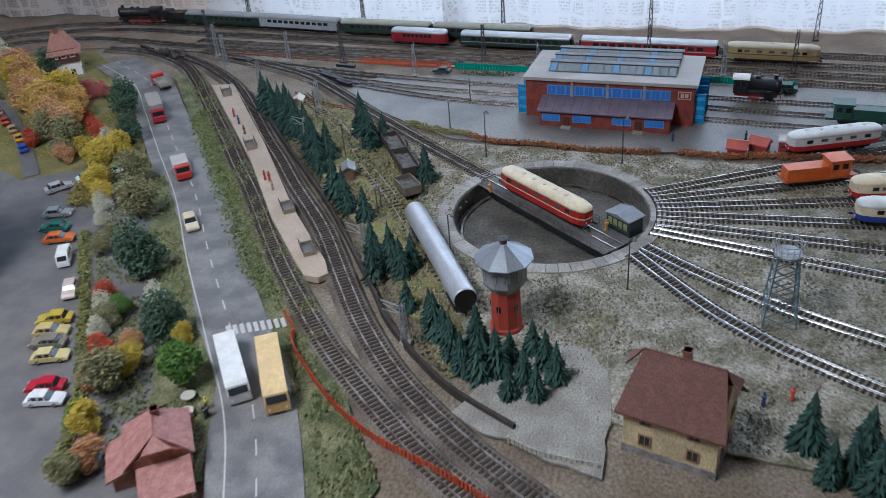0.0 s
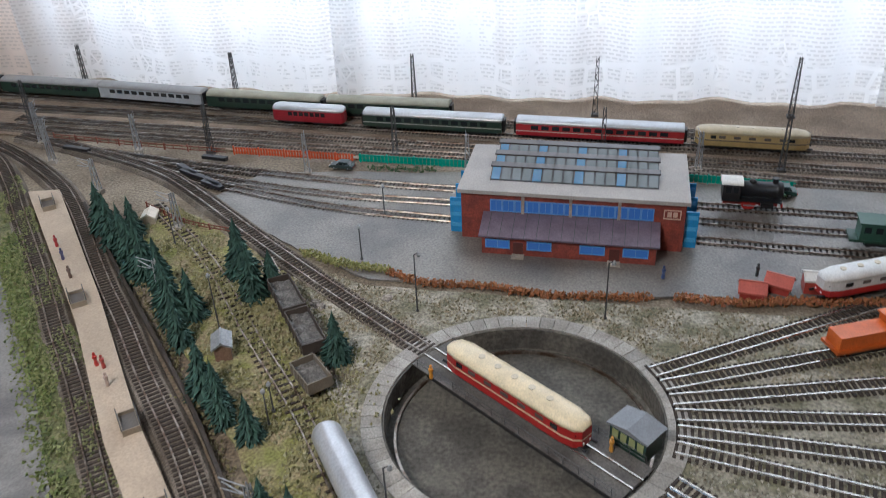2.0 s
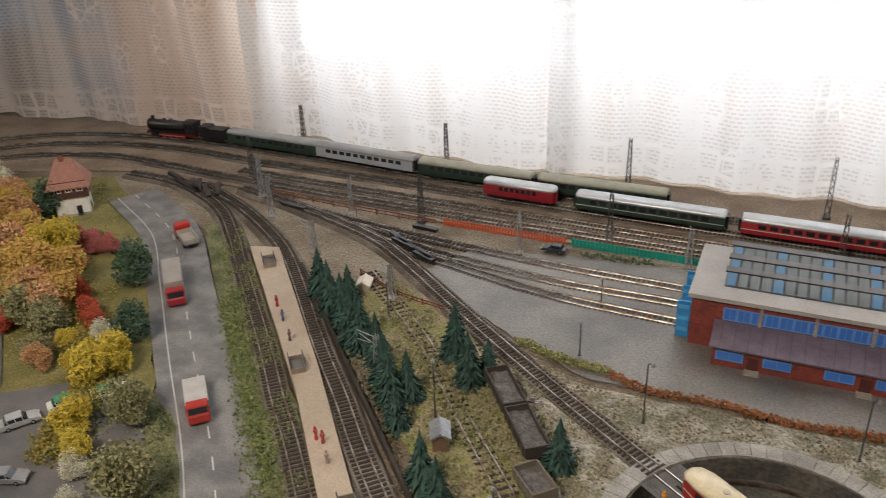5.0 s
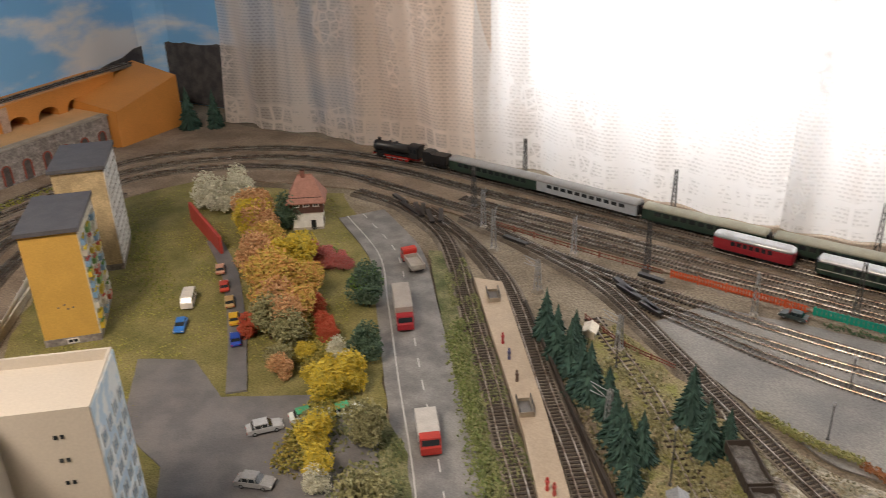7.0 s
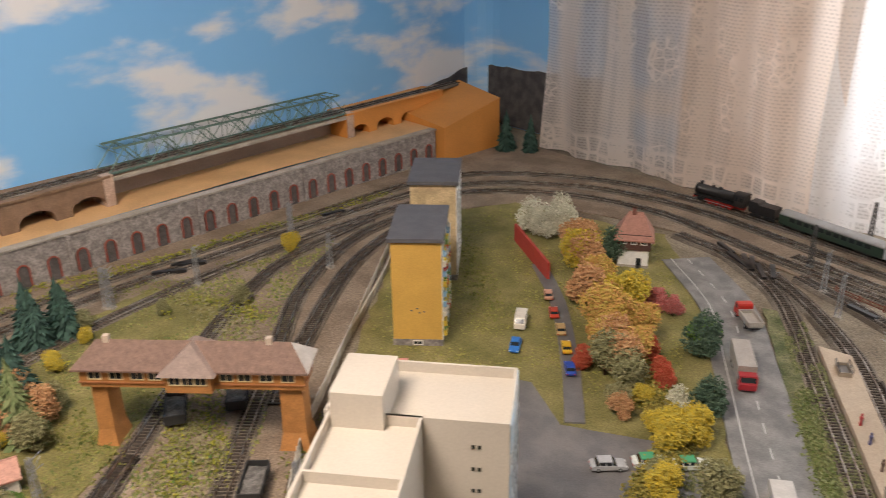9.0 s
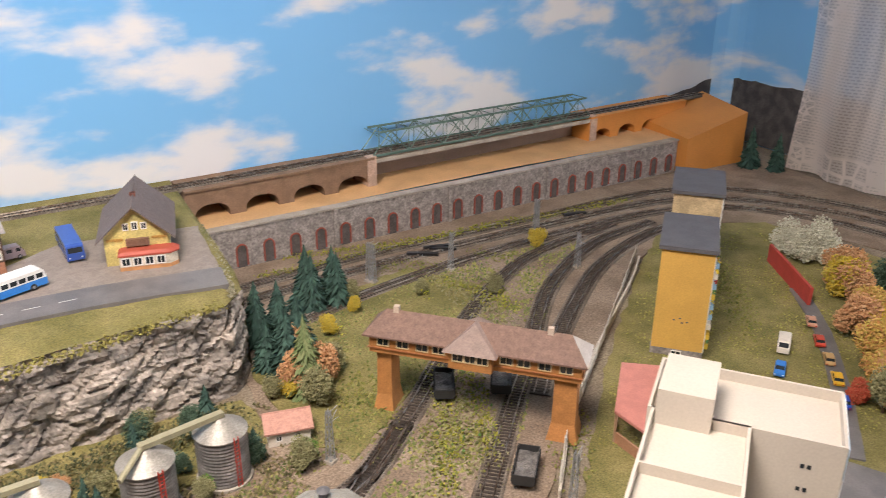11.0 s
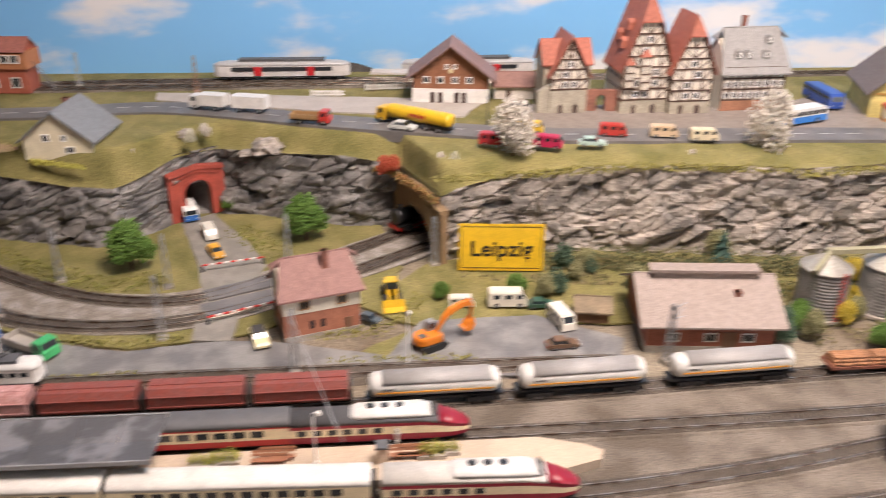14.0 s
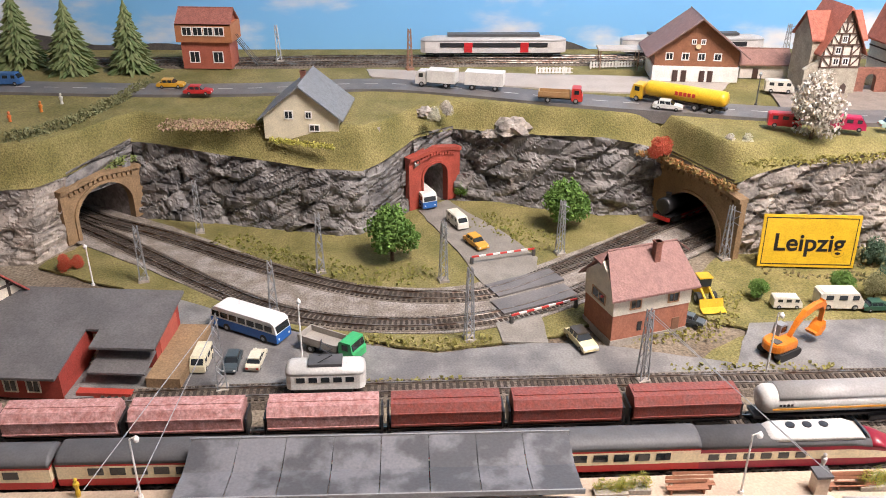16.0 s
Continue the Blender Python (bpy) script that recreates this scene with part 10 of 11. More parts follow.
# red goods shed and half-timbered house at the southern end
REDBOARD = mat("red_brick_shed", (0.32, 0.045, 0.03), 0.75, 0, 0.15, 60, 0.2)
FELT = mat("grey_felt", (0.13, 0.125, 0.125), 0.7, 0, 0.2, 30, 0.2)
def felt_shed():
    """A red shed under one felted slope, stepped back round its entrance."""
    t = thing("goods_shed", at(-1.235, -1.36), "red goods shed under a stepped grey felt roof", "shed")
    fall = lambda x: 0.0525 - 0.148 * (x + 0.072)
    for y0, y1, wall_x, eave in ((-0.105, 0.018, 0.073, 0.083), (0.018, 0.034, -0.01, 0.002), (0.034, 0.1, 0.012, 0.032)):
        bm = bmesh.new()
        prism(bm, [(-0.065, 0), (wall_x, 0), (wall_x, fall(wall_x)), (-0.065, fall(-0.065))], y0, y1)
        part("wall", bm, REDBOARD, t)
        bm = bmesh.new()
        prism(bm, [(-0.073, fall(-0.073)), (eave, fall(eave)), (eave, fall(eave) + 0.003), (-0.073, fall(-0.073) + 0.003)], y0 - (0.006 if y0 < 0 else 0), y1 + (0.007 if y1 > 0.05 else 0))
        part("roof_slope", bm, FELT, t)
    bm = bmesh.new()
    box(bm, -0.01, -0.0085, 0.0195, 0.0325, 0.008, 0.031)
    d = part("door", bm, paint(0.6, 0.5, 0.36), t, "cream framed entrance door")
    for z0, z1, c in ((0.0105, 0.0165, (0.04, 0.16, 0.4)), (0.0175, 0.022, (0.5, 0.3, 0.2)), (0.0235, 0.0285, (0.65, 0.45, 0.02))):
        bm = bmesh.new()
        box(bm, -0.0085, -0.008, 0.022, 0.03, z0, z1)
        part("door_panel", bm, paint(*c), d)
    for k in range(4):
        bm = bmesh.new()
        box(bm, -0.0085 + k * 0.006, -0.0025 + k * 0.006, 0.0185, 0.0335, 0, 0.008 - k * 0.002)
        part("step", bm, CONCRETE, t)
    bm = bmesh.new()
    prism(bm, [(0.012, 0.023), (0.05, 0.017), (0.05, 0.0195), (0.012, 0.0255)], 0.036, 0.1)
    part("dock_canopy", bm, FELT, t)
    bm = bmesh.new()
    box(bm, 0.012, 0.0125, 0.05, 0.08, 0.0255, 0.0345)
    part("loading_hatch", bm, paint(0.08, 0.075, 0.075, 0.6), t)
    bm = bmesh.new()
    box(bm, -0.055, 0.0, 0.1, 0.1008, 0.006, 0.036)
    part("gable_boards", bm, paint(0.4, 0.09, 0.06, 0.7), t)
    window_set(t, pose(0.073, 0, 0, 0, 0, 90), [(-0.037, 0.016, 0.014, 0.015), (-0.012, 0.016, 0.014, 0.015)], paint(0.66, 0.58, 0.46))


felt_shed()
for y0, y1, x0, x1, z1, mm, lab in ((-1.26, -1.222, -1.3, -1.185, 0.014, BROWNSTONE, "brown loading dock beside the shed"), (-1.33, -1.27, -1.176, -1.166, 0.006, paint(0.45, 0.06, 0.04), "red brick edge of the loading dock")):
    bm = bmesh.new()
    box(bm, x0, x1, y0, y1, 0.0, z1)
    tagged(part("loading_dock", bm, mm, bevel=0.0008), lab, "dock", "", "structure")
t = house("house", at(-1.3, -1.52, 0, 60), 0.12, 0.09, 0.05, 0.05, paint(0.66, 0.6, 0.48, 0.7), mat("red_clay_tiles", (0.36, 0.08, 0.06), 0.7, 0, 0.2, 130, 0.5), "half-timbered house with a red roof and green dormer", 0.01)
timbers(t, side(0.12, 0.09, "e"), 0.09, 0.05, 0.05, 3, 4, paint(0.06, 0.045, 0.035, 0.7))
timbers(t, side(0.12, 0.09, "s"), 0.12, 0.05, 0.0, 3, 6, paint(0.06, 0.045, 0.035, 0.7))
bm = bmesh.new()
prism(bm, [(-0.008, 0.06), (0.008, 0.06), (0.008, 0.078), (0, 0.088), (-0.008, 0.078)], -0.03, -0.01, pose(0.02, 0, 0))
part("dormer", bm, paint(0.03, 0.13, 0.07), t)

# trees and bushes of the western side
plant(FIRS, [(-1.789, 0.476), (-1.693, 0.465), (-1.703, 0.495), (-1.733, 0.532), (-1.867, 0.606), (-1.867, 0.657), (-1.662, 0.491), (-1.808, 0.521), (-1.879, 0.599), (-1.884, 0.654)], 0.11)
plant([ROUND, OLIVE], [(-1.563, 0.312), (-1.588, 0.248), (-1.323, -0.066), (-1.576, -0.083), (-1.533, -0.340), (-1.527, -0.306), (-1.578, 0.242), (-1.460, 0.172), (-1.462, 0.374), (-1.412, 0.430)], 0.045)
plant([GOLD, OLIVE], [(-1.817, 0.669), (-1.602, 0.444), (-1.592, 0.470), (-1.328, -0.022), (-1.425, 0.090), (-1.859, 0.681), (-1.753, 0.597), (-1.763, 0.949), (-1.925, 1.156), (-1.824, 0.816), (-1.417, 0.074)], 0.04)
plant([RUSTY, OLIVE], [(-1.608, 0.531), (-1.637, 0.558), (-1.605, 0.485), (-1.554, 0.501), (-1.726, 0.527)], 0.062)
plant(FIRS, [(-1.56, 0.232), (-1.452, 0.158), (-1.469, 0.378), (-1.545, -0.085), (-1.524, 0.231), (-1.43, 0.171), (-1.592, 0.341)], 0.062, wide=0.95)
plant([ROUND, LIME, OLIVE], [(-1.585, 0.315), (-1.432, 0.441), (-1.413, 0.294), (-1.344, -0.058), (-1.376, -0.022), (-1.388, 0.063), (-1.378, 0.134), (-1.429, 0.306), (-1.49, -0.327), (-1.52, -0.3), (-1.345, 0.1)], 0.034)
plant([GOLD, RUSTY], [(-1.497, 0.113), (-1.505, 0.13), (-1.37, 0.04)], 0.04)
plant(PALEFIRS, [(-1.6, 0.5)], 0.13, 0.0, 0.05, 0.85)
plant([LIME], [(-1.511, -1.024), (-1.632, -0.767)], 0.078)
plant([LIME, OLIVE], [(-1.756, -0.933), (-1.646, -1.581), (-1.583, -1.542), (-1.435, -0.378), (-1.426, -0.532)], 0.035)
hedge([(-1.545, -0.36), (-1.545, -0.2), (-1.535, -0.05), (-1.53, 0.1), (-1.55, 0.25), (-1.57, 0.38)], 0.055, 0.026, (0.035, 0.06, 0.025), (0.2, 0.17, 0.07), "dark scrub along the foot of the cliff", 6000)
hedge([(-1.455, -0.03), (-1.46, 0.12), (-1.48, 0.28)], 0.035, 0.02, (0.05, 0.09, 0.035), (0.3, 0.24, 0.06), "green and yellow scrub behind the silos", 4500)
plant([LIME, GOLD, OLIVE, ROUND], [(-1.345, -0.04), (-1.46, 0.06), (-1.47, 0.17), (-1.48, 0.28), (-1.3, 0.06), (-1.32, 0.17), (-1.47, -0.24), (-1.45, -0.36), (-1.44, -0.42), (-1.35, 0.26), (-1.47, -0.06)], 0.04)
litter("grass_tuft", [(-1.56, -0.5), (-1.49, -0.5), (-1.46, -0.08), (-1.29, -0.02), (-1.3, 0.35), (-1.45, 0.5), (-1.6, 0.42)], 5000, 0.0034, (0.08, 0.085, 0.03), (0.25, 0.2, 0.1), "weeds and dry litter round the silos", 0.002, 8)
plant([CRIMSON], [(-1.454, -1.477), (-1.463, -1.462)], 0.025)

# ---- upper town ----
sheet("road", strip([(-1.74, 0.42), (-1.755, 0.2), (-1.74, -0.1), (-1.735, -0.35), (-1.765, -0.55), (-1.805, -0.75), (-1.86, -0.95), (-1.88, -1.1), (-1.835, -1.3), (-1.82, -1.5), (-1.82, -1.75), (-1.8, -2.3)], 0.036, 0.036), 0.1615, DARKROAD, "dark asphalt road of the upper town", "road", 0.001, 0.02)
sheet("square", [(-1.76, 0.42), (-1.98, 0.43), (-2.0, 0.2), (-1.93, 0.1), (-1.93, -0.4), (-1.76, -0.42)], 0.161, mat("town_paving", (0.26, 0.22, 0.19), 0.75, 0, 0.15, 60, 0.2), "brown grey paved town square", "square", 0.003, 0.02)
sheet("dirt", [(-1.96, -0.45), (-1.99, -1.12), (-1.93, -1.1), (-1.86, -0.72), (-1.84, -0.5)], 0.1605, mat("pale_sand", (0.42, 0.38, 0.34), 0.9, 0, 0.1, 30, 0.3), "pale sandy station forecourt", "ground", 0.006, 0.02)
sheet("dirt", [(-1.99, -0.2), (-2.17, 0.1), (-2.22, 0.43), (-2.33, 0.44), (-2.28, 0.1), (-2.19, -1.0), (-2.15, -1.9), (-1.98, -1.9), (-1.97, -1.2)], 0.1585, BROWN, "brown gravel under the upper line", "gravel", 0.004, 0.02)
dashes([(-1.755, 0.2), (-1.74, -0.1), (-1.735, -0.35), (-1.765, -0.55), (-1.805, -0.75), (-1.86, -0.95), (-1.88, -1.1), (-1.835, -1.3), (-1.82, -1.5), (-1.82, -1.75)], 0.0, 0.05, 0.025, 0.0018, 0.1618)
UZ = 0.161
TIMBER = paint(0.09, 0.05, 0.035, 0.7)
PLASTER = paint(0.74, 0.68, 0.58, 0.75)
PALESTONE = mat("pale_stone", (0.42, 0.38, 0.3), 0.8, 0, 0.2, 60, 0.3)


def town_house(m, w, h, top, cut, d, roof, label, low=0.03, cols=5, dormers=(), lower=None):
    """A half-timbered house, its half-hipped gable looking along x: eaves at h, ridge at top, gable wall up to cut."""
    t = thing("half_timbered_house", m, label, "house")
    slope = (top - h) / (w / 2)
    half = lambda z: w / 2 if z <= h else (top - z) / slope
    bm = bmesh.new()
    outline = [(-w / 2, 0), (w / 2, 0), (w / 2, h), (half(cut), cut), (-half(cut), cut), (-w / 2, h)]
    loft(bm, [[(x, y, z) for y, z in outline] for x in (-d, 0)])
    part("wall", bm, PLASTER, t)
    bm = bmesh.new()
    box(bm, -d, 0.0012, -w / 2 - 0.001, w / 2 + 0.001, 0, low)
    part("stone_ground_floor", bm, lower or PALESTONE, t)
    f = Matrix.Rotation(radians(90), 4, "Z")
    n = max(3, round((cut - low) / 0.0205))
    levels = [low + (cut - low) * i / n for i in range(n + 1)]
    bm = bmesh.new()
    b = 0.0011
    for z in levels:
        box(bm, -half(z), half(z), -0.0022, 0, z - b, z + b, f)
    for i, (z0, z1) in enumerate(zip(levels, levels[1:])):
        k = max(2, round(2 * half(z1) / (w / cols)))
        for q in range(k + 1):
            u = -half(z1) + 2 * half(z1) * q / k
            box(bm, u - b, u + b, -0.002, 0, z0, z1, f)
        for q in (0, k - 1):
            u0 = -half(z1) + 2 * half(z1) * q / k
            u1 = u0 + 2 * half(z1) / k
            za, zb = (z0, z1) if q else (z1, z0)
            prism(bm, [(u0, za - b), (u1, zb - b), (u1, zb + b), (u0, za + b)], -0.0018, 0, f)
        wide = 2 * half(z1) / k
        items = [(-half(z1) + wide * (q + 0.5), (z0 + z1) / 2, wide * 0.55, (z1 - z0) * 0.55) for q in range(1, k - 1) if (q + i) % 3 or k < 4]
        window_set(t, f @ Matrix.Translation((0, -0.0012, 0)), items, WHITE)
    if cut > h:
        for s in (-1, 1):
            prism(bm, [(s * half(h), h), (s * (half(h) - 0.003), h), (s * (half(cut) - 0.003), cut), (s * half(cut), cut)], -0.0022, 0, f)
    for s in (-1, 1):
        for z in levels:
            if z <= h:
                box(bm, -d, 0, s * w / 2 - 0.0016, s * w / 2 + 0.0016, z - b, z + b)
    part("timber_frame", bm, TIMBER, t)
    for u, dw in ((-w * 0.22, 0.008), (w * 0.2, 0.01)):
        bm = bmesh.new()
        prism(bm, [(u - dw / 2, 0), (u + dw / 2, 0), (u + dw / 2, 0.013), (u, 0.018), (u - dw / 2, 0.013)], -0.003, -0.0014, f)
        part("door", bm, paint(0.09, 0.06, 0.05), t)
    e = w / 2 + 0.007
    ze, front, back, th = h - 0.007 * slope, 0.008, -d - 0.004, 0.0026
    yc = half(cut) + 0.0004
    start = front - yc * 0.9
    for s in (-1, 1):
        bm = bmesh.new()
        pts = [(front, s * e, ze), (front, s * yc, cut), (start, 0, top), (back, 0, top), (back, s * e, ze)]
        lo, hi = [bm.verts.new(p) for p in pts], [bm.verts.new((p[0], p[1], p[2] + th)) for p in pts]
        bm.faces.new(lo), bm.faces.new(hi)
        for i in range(5):
            bm.faces.new((lo[i], lo[(i + 1) % 5], hi[(i + 1) % 5], hi[i]))
        part("roof_slope", bm, roof, t)
    if cut < top - 0.002:
        bm = bmesh.new()
        pts = [(front, -yc, cut), (front, yc, cut), (start, 0, top)]
        lo, hi = [bm.verts.new(p) for p in pts], [bm.verts.new((p[0], p[1], p[2] + th)) for p in pts]
        bm.faces.new(lo), bm.faces.new(hi)
        for i in range(3):
            bm.faces.new((lo[i], lo[(i + 1) % 3], hi[(i + 1) % 3], hi[i]))
        part("roof_hip", bm, roof, t)
    for s, x, z in dormers:
        y = half(z)
        bm = bmesh.new()
        loft(bm, [[(x - 0.007, v, z), (x + 0.007, v, z), (x + 0.007, v, z + 0.013), (x, v, z + 0.02), (x - 0.007, v, z + 0.013)] for v in (s * (y + 0.008), s * max(0.002, y - 0.018))])
        part("dormer", bm, roof, t)
    return t


def oriel(t, u, z0, z1, w, roof):
    """A projecting timbered bay with a pointed roof on a gable front."""
    bm = bmesh.new()
    loft(bm, [[(0, u - w / 2, z), (0.008, u - w / 2 * 0.8, z), (0.008, u + w / 2 * 0.8, z), (0, u + w / 2, z)] for z in (z0, z1)])
    bay = part("oriel", bm, PLASTER, t)
    bm = bmesh.new()
    loft(bm, [[(-0.001, u - w * 0.56, z1), (0.0095, u - w * 0.46, z1), (0.0095, u + w * 0.46, z1), (-0.001, u + w * 0.56, z1)], [(-0.001, u - 0.001, z1 + 0.016), (0.0, u - 0.001, z1 + 0.016), (0.0, u + 0.001, z1 + 0.016), (-0.001, u + 0.001, z1 + 0.016)]])
    part("oriel_roof", bm, roof, bay)
    bm = bmesh.new()
    k = max(2, round((z1 - z0) / 0.014))
    for i in range(k + 1):
        z = z0 + (z1 - z0) * i / k
        box(bm, 0.007, 0.0092, u - w * 0.42, u + w * 0.42, z - 0.001, z + 0.001)
    for v in (-0.4, 0, 0.4):
        box(bm, 0.007, 0.009, u + v * w - 0.0009, u + v * w + 0.0009, z0, z1)
    part("oriel_timbers", bm, TIMBER, bay)


RT = mat("town_red_tiles", (0.4, 0.13, 0.085), 0.7, 0, 0.2, 120, 0.5)
GT = mat("town_grey_tiles", (0.3, 0.29, 0.28), 0.7, 0, 0.15, 120, 0.4)
t = town_house(at(-1.87, -0.302, UZ, 8), 0.068, 0.078, 0.142, 0.138, 0.085, RT, "half-timbered gabled house with a tall stone ground floor", 0.045, 4)
bm = bmesh.new()
for s in (-1, 1):
    loft(bm, [[(-0.046 + s * q, y, z) for q, z in ((0.0, 0.128), (0.036, 0.086), (0.036, 0.089), (0.0, 0.131))] for y in (-0.05, 0.048)])
part("cross_roof", bm, RT, t)
bm = bmesh.new()
loft(bm, [[(x, y, z) for x, z in ((-0.078, 0.0), (-0.014, 0.0), (-0.014, 0.09), (-0.046, 0.127), (-0.078, 0.09))] for y in (-0.046, 0.044)])
part("cross_wing", bm, PALESTONE, t)
bm = bmesh.new()
loft(bm, [[(x, -0.0345, 0), (x, -0.058, 0), (x, -0.058, 0.04), (x, -0.0345, 0.056)] for x in (-0.012, -0.002)])
part("lean_to", bm, PALESTONE, t)
t = town_house(at(-1.875, -0.16, UZ, 10), 0.09, 0.096, 0.22, 0.168, 0.09, RT, "tall half-timbered town house with a steep half-hipped red gable", 0.026, 5, [(-1, -0.03, 0.118), (-1, -0.035, 0.15), (-1, -0.062, 0.128), (1, -0.03, 0.12), (1, -0.03, 0.15)])
oriel(t, -0.004, 0.045, 0.106, 0.022, RT), oriel(t, -0.034, 0.05, 0.092, 0.02, RT)
town_house(at(-1.875, -0.074, UZ, 8), 0.078, 0.088, 0.178, 0.143, 0.085, RT, "half-timbered town house with a half-hipped red gable", 0.024, 4)
t = house("half_timbered_house", at(-1.945, 0.045, UZ, 98), 0.122, 0.085, 0.082, 0.064, PLASTER, GT, "broad half-timbered house with a grey tiled roof", 0.009, 0.25, chimney=(-0.01, 0.012, 0.022))
timbers(t, side(0.122, 0.085, "s") @ Matrix.Translation((0, 0, 0.02)), 0.122, 0.062, 0.0, 3, 8, TIMBER)
timbers(t, side(0.122, 0.085, "e") @ Matrix.Translation((0, 0, 0.02)), 0.085, 0.062, 0.05, 3, 5, TIMBER)
window_set(t, side(0.122, 0.085, "s") @ Matrix.Translation((0, -0.0018, 0)), [(-0.0534 + i * 0.01525, 0.03 + k * 0.0207, 0.008, 0.01) for i in range(8) for k in range(3)], WHITE)
bm = bmesh.new()
box(bm, -0.061, 0.061, -0.0445, -0.042, 0, 0.019)
part("brick_ground_floor", bm, mat("orange_brick", (0.36, 0.17, 0.1), 0.8), t)
for u, z in ((-0.034, 0.098), (-0.014, 0.098), (0.02, 0.098), (0.03, 0.122)):
    y = -0.0425 * (1 - (z - 0.082) / 0.064)
    bm = bmesh.new()
    prism(bm, [(u - 0.006, z), (u + 0.006, z), (u + 0.006, z + 0.01), (u + 0.003, z + 0.014), (u - 0.003, z + 0.014), (u - 0.006, z + 0.01)], y - 0.006, y + 0.014)
    part("dormer", bm, GT, t)
    window_set(t, pose(0, y - 0.006, 0), [(u, z + 0.006, 0.006, 0.007)])
bm = bmesh.new()
arch = [(-0.009, 0.0)] + [(-0.009 * math.cos(v), 0.022 + 0.009 * math.sin(v)) for v in np.linspace(0, math.pi, 9)] + [(0.009, 0.0)]
prism(bm, [(-0.03, 0.0)] + arch + [(0.03, 0.0), (0.03, 0.04), (-0.03, 0.04)], -0.006, 0.006, at(-1.89, -0.238, UZ, 90))
tagged(part("brick_wall", bm, mat("town_brick", (0.3, 0.13, 0.09), 0.8)), "brick gateway wall between two old houses", "wall")
INN = pose(-1.851, 0.307, UZ, 0, 0, -11)
t = house("inn", INN @ pose(-0.075, 0, 0, 0, 0, 180), 0.15, 0.1, 0.054, 0.046, mat("yellow_render", (0.66, 0.55, 0.2), 0.7), mat("dark_brown_roof", (0.15, 0.12, 0.11), 0.7, 0, 0.15, 120, 0.4), "yellow inn with a dark roof and red-edged veranda", 0.012, 0.0, [("w", [(-0.014, 0.066, 0.008, 0.011), (0.0, 0.067, 0.009, 0.013), (0.014, 0.066, 0.008, 0.011)])], chimney=(-0.02, 0.0, 0.006))
f = side(0.15, 0.1, "w")
bm = bmesh.new()
box(bm, -0.016, 0.02, -0.007, 0.0, 0.034, 0.046, f)
part("balcony", bm, mat("balcony_brown", (0.2, 0.11, 0.07), 0.7), t)
bm = bmesh.new()
for u0, u1 in ((-0.046, -0.02), (0.024, 0.046)):
    box(bm, u0, u1, -0.002, 0.0, 0.043, 0.047, f)
part("ochre_beam", bm, mat("ochre_beam", (0.45, 0.26, 0.06), 0.7), t)
bm = bmesh.new()
plan = [(-0.028, 0.0), (0.062, 0.0), (0.062, -0.016), (0.05, -0.026), (-0.028, -0.026)]
loft(bm, [[f @ Vector((u, y, z)) for u, y in plan] for z in (0.0, 0.024)])
v = part("veranda", bm, mat("veranda_white", (0.6, 0.54, 0.44), 0.7), t)
bm = bmesh.new()
loft(bm, [[f @ Vector((u * k, y * k + 0.0, z)) for u, y in plan] for k, z in ((1.06, 0.024), (1.06, 0.027), (0.9, 0.031))])
part("veranda_roof", bm, paint(0.4, 0.08, 0.05, 0.6), v)
bm = bmesh.new()
loft(bm, [[f @ Vector((u * 1.01, y * 1.03, z)) for u, y in plan] for z in (0.0, 0.006)])
part("veranda_base", bm, paint(0.48, 0.24, 0.1, 0.7), v)
window_set(v, f @ Matrix.Translation((0, -0.026, 0)), [(-0.018 + i * 0.018, 0.015, 0.013, 0.013) for i in range(4)], WHITE)
hedge([(-1.99, 0.437), (-1.88, 0.437), (-1.79, 0.43), (-1.68, 0.415)], 0.012, 0.012, (0.2, 0.19, 0.1), (0.36, 0.33, 0.24), "grey green fringe along the rim of the plateau", z=0.146)


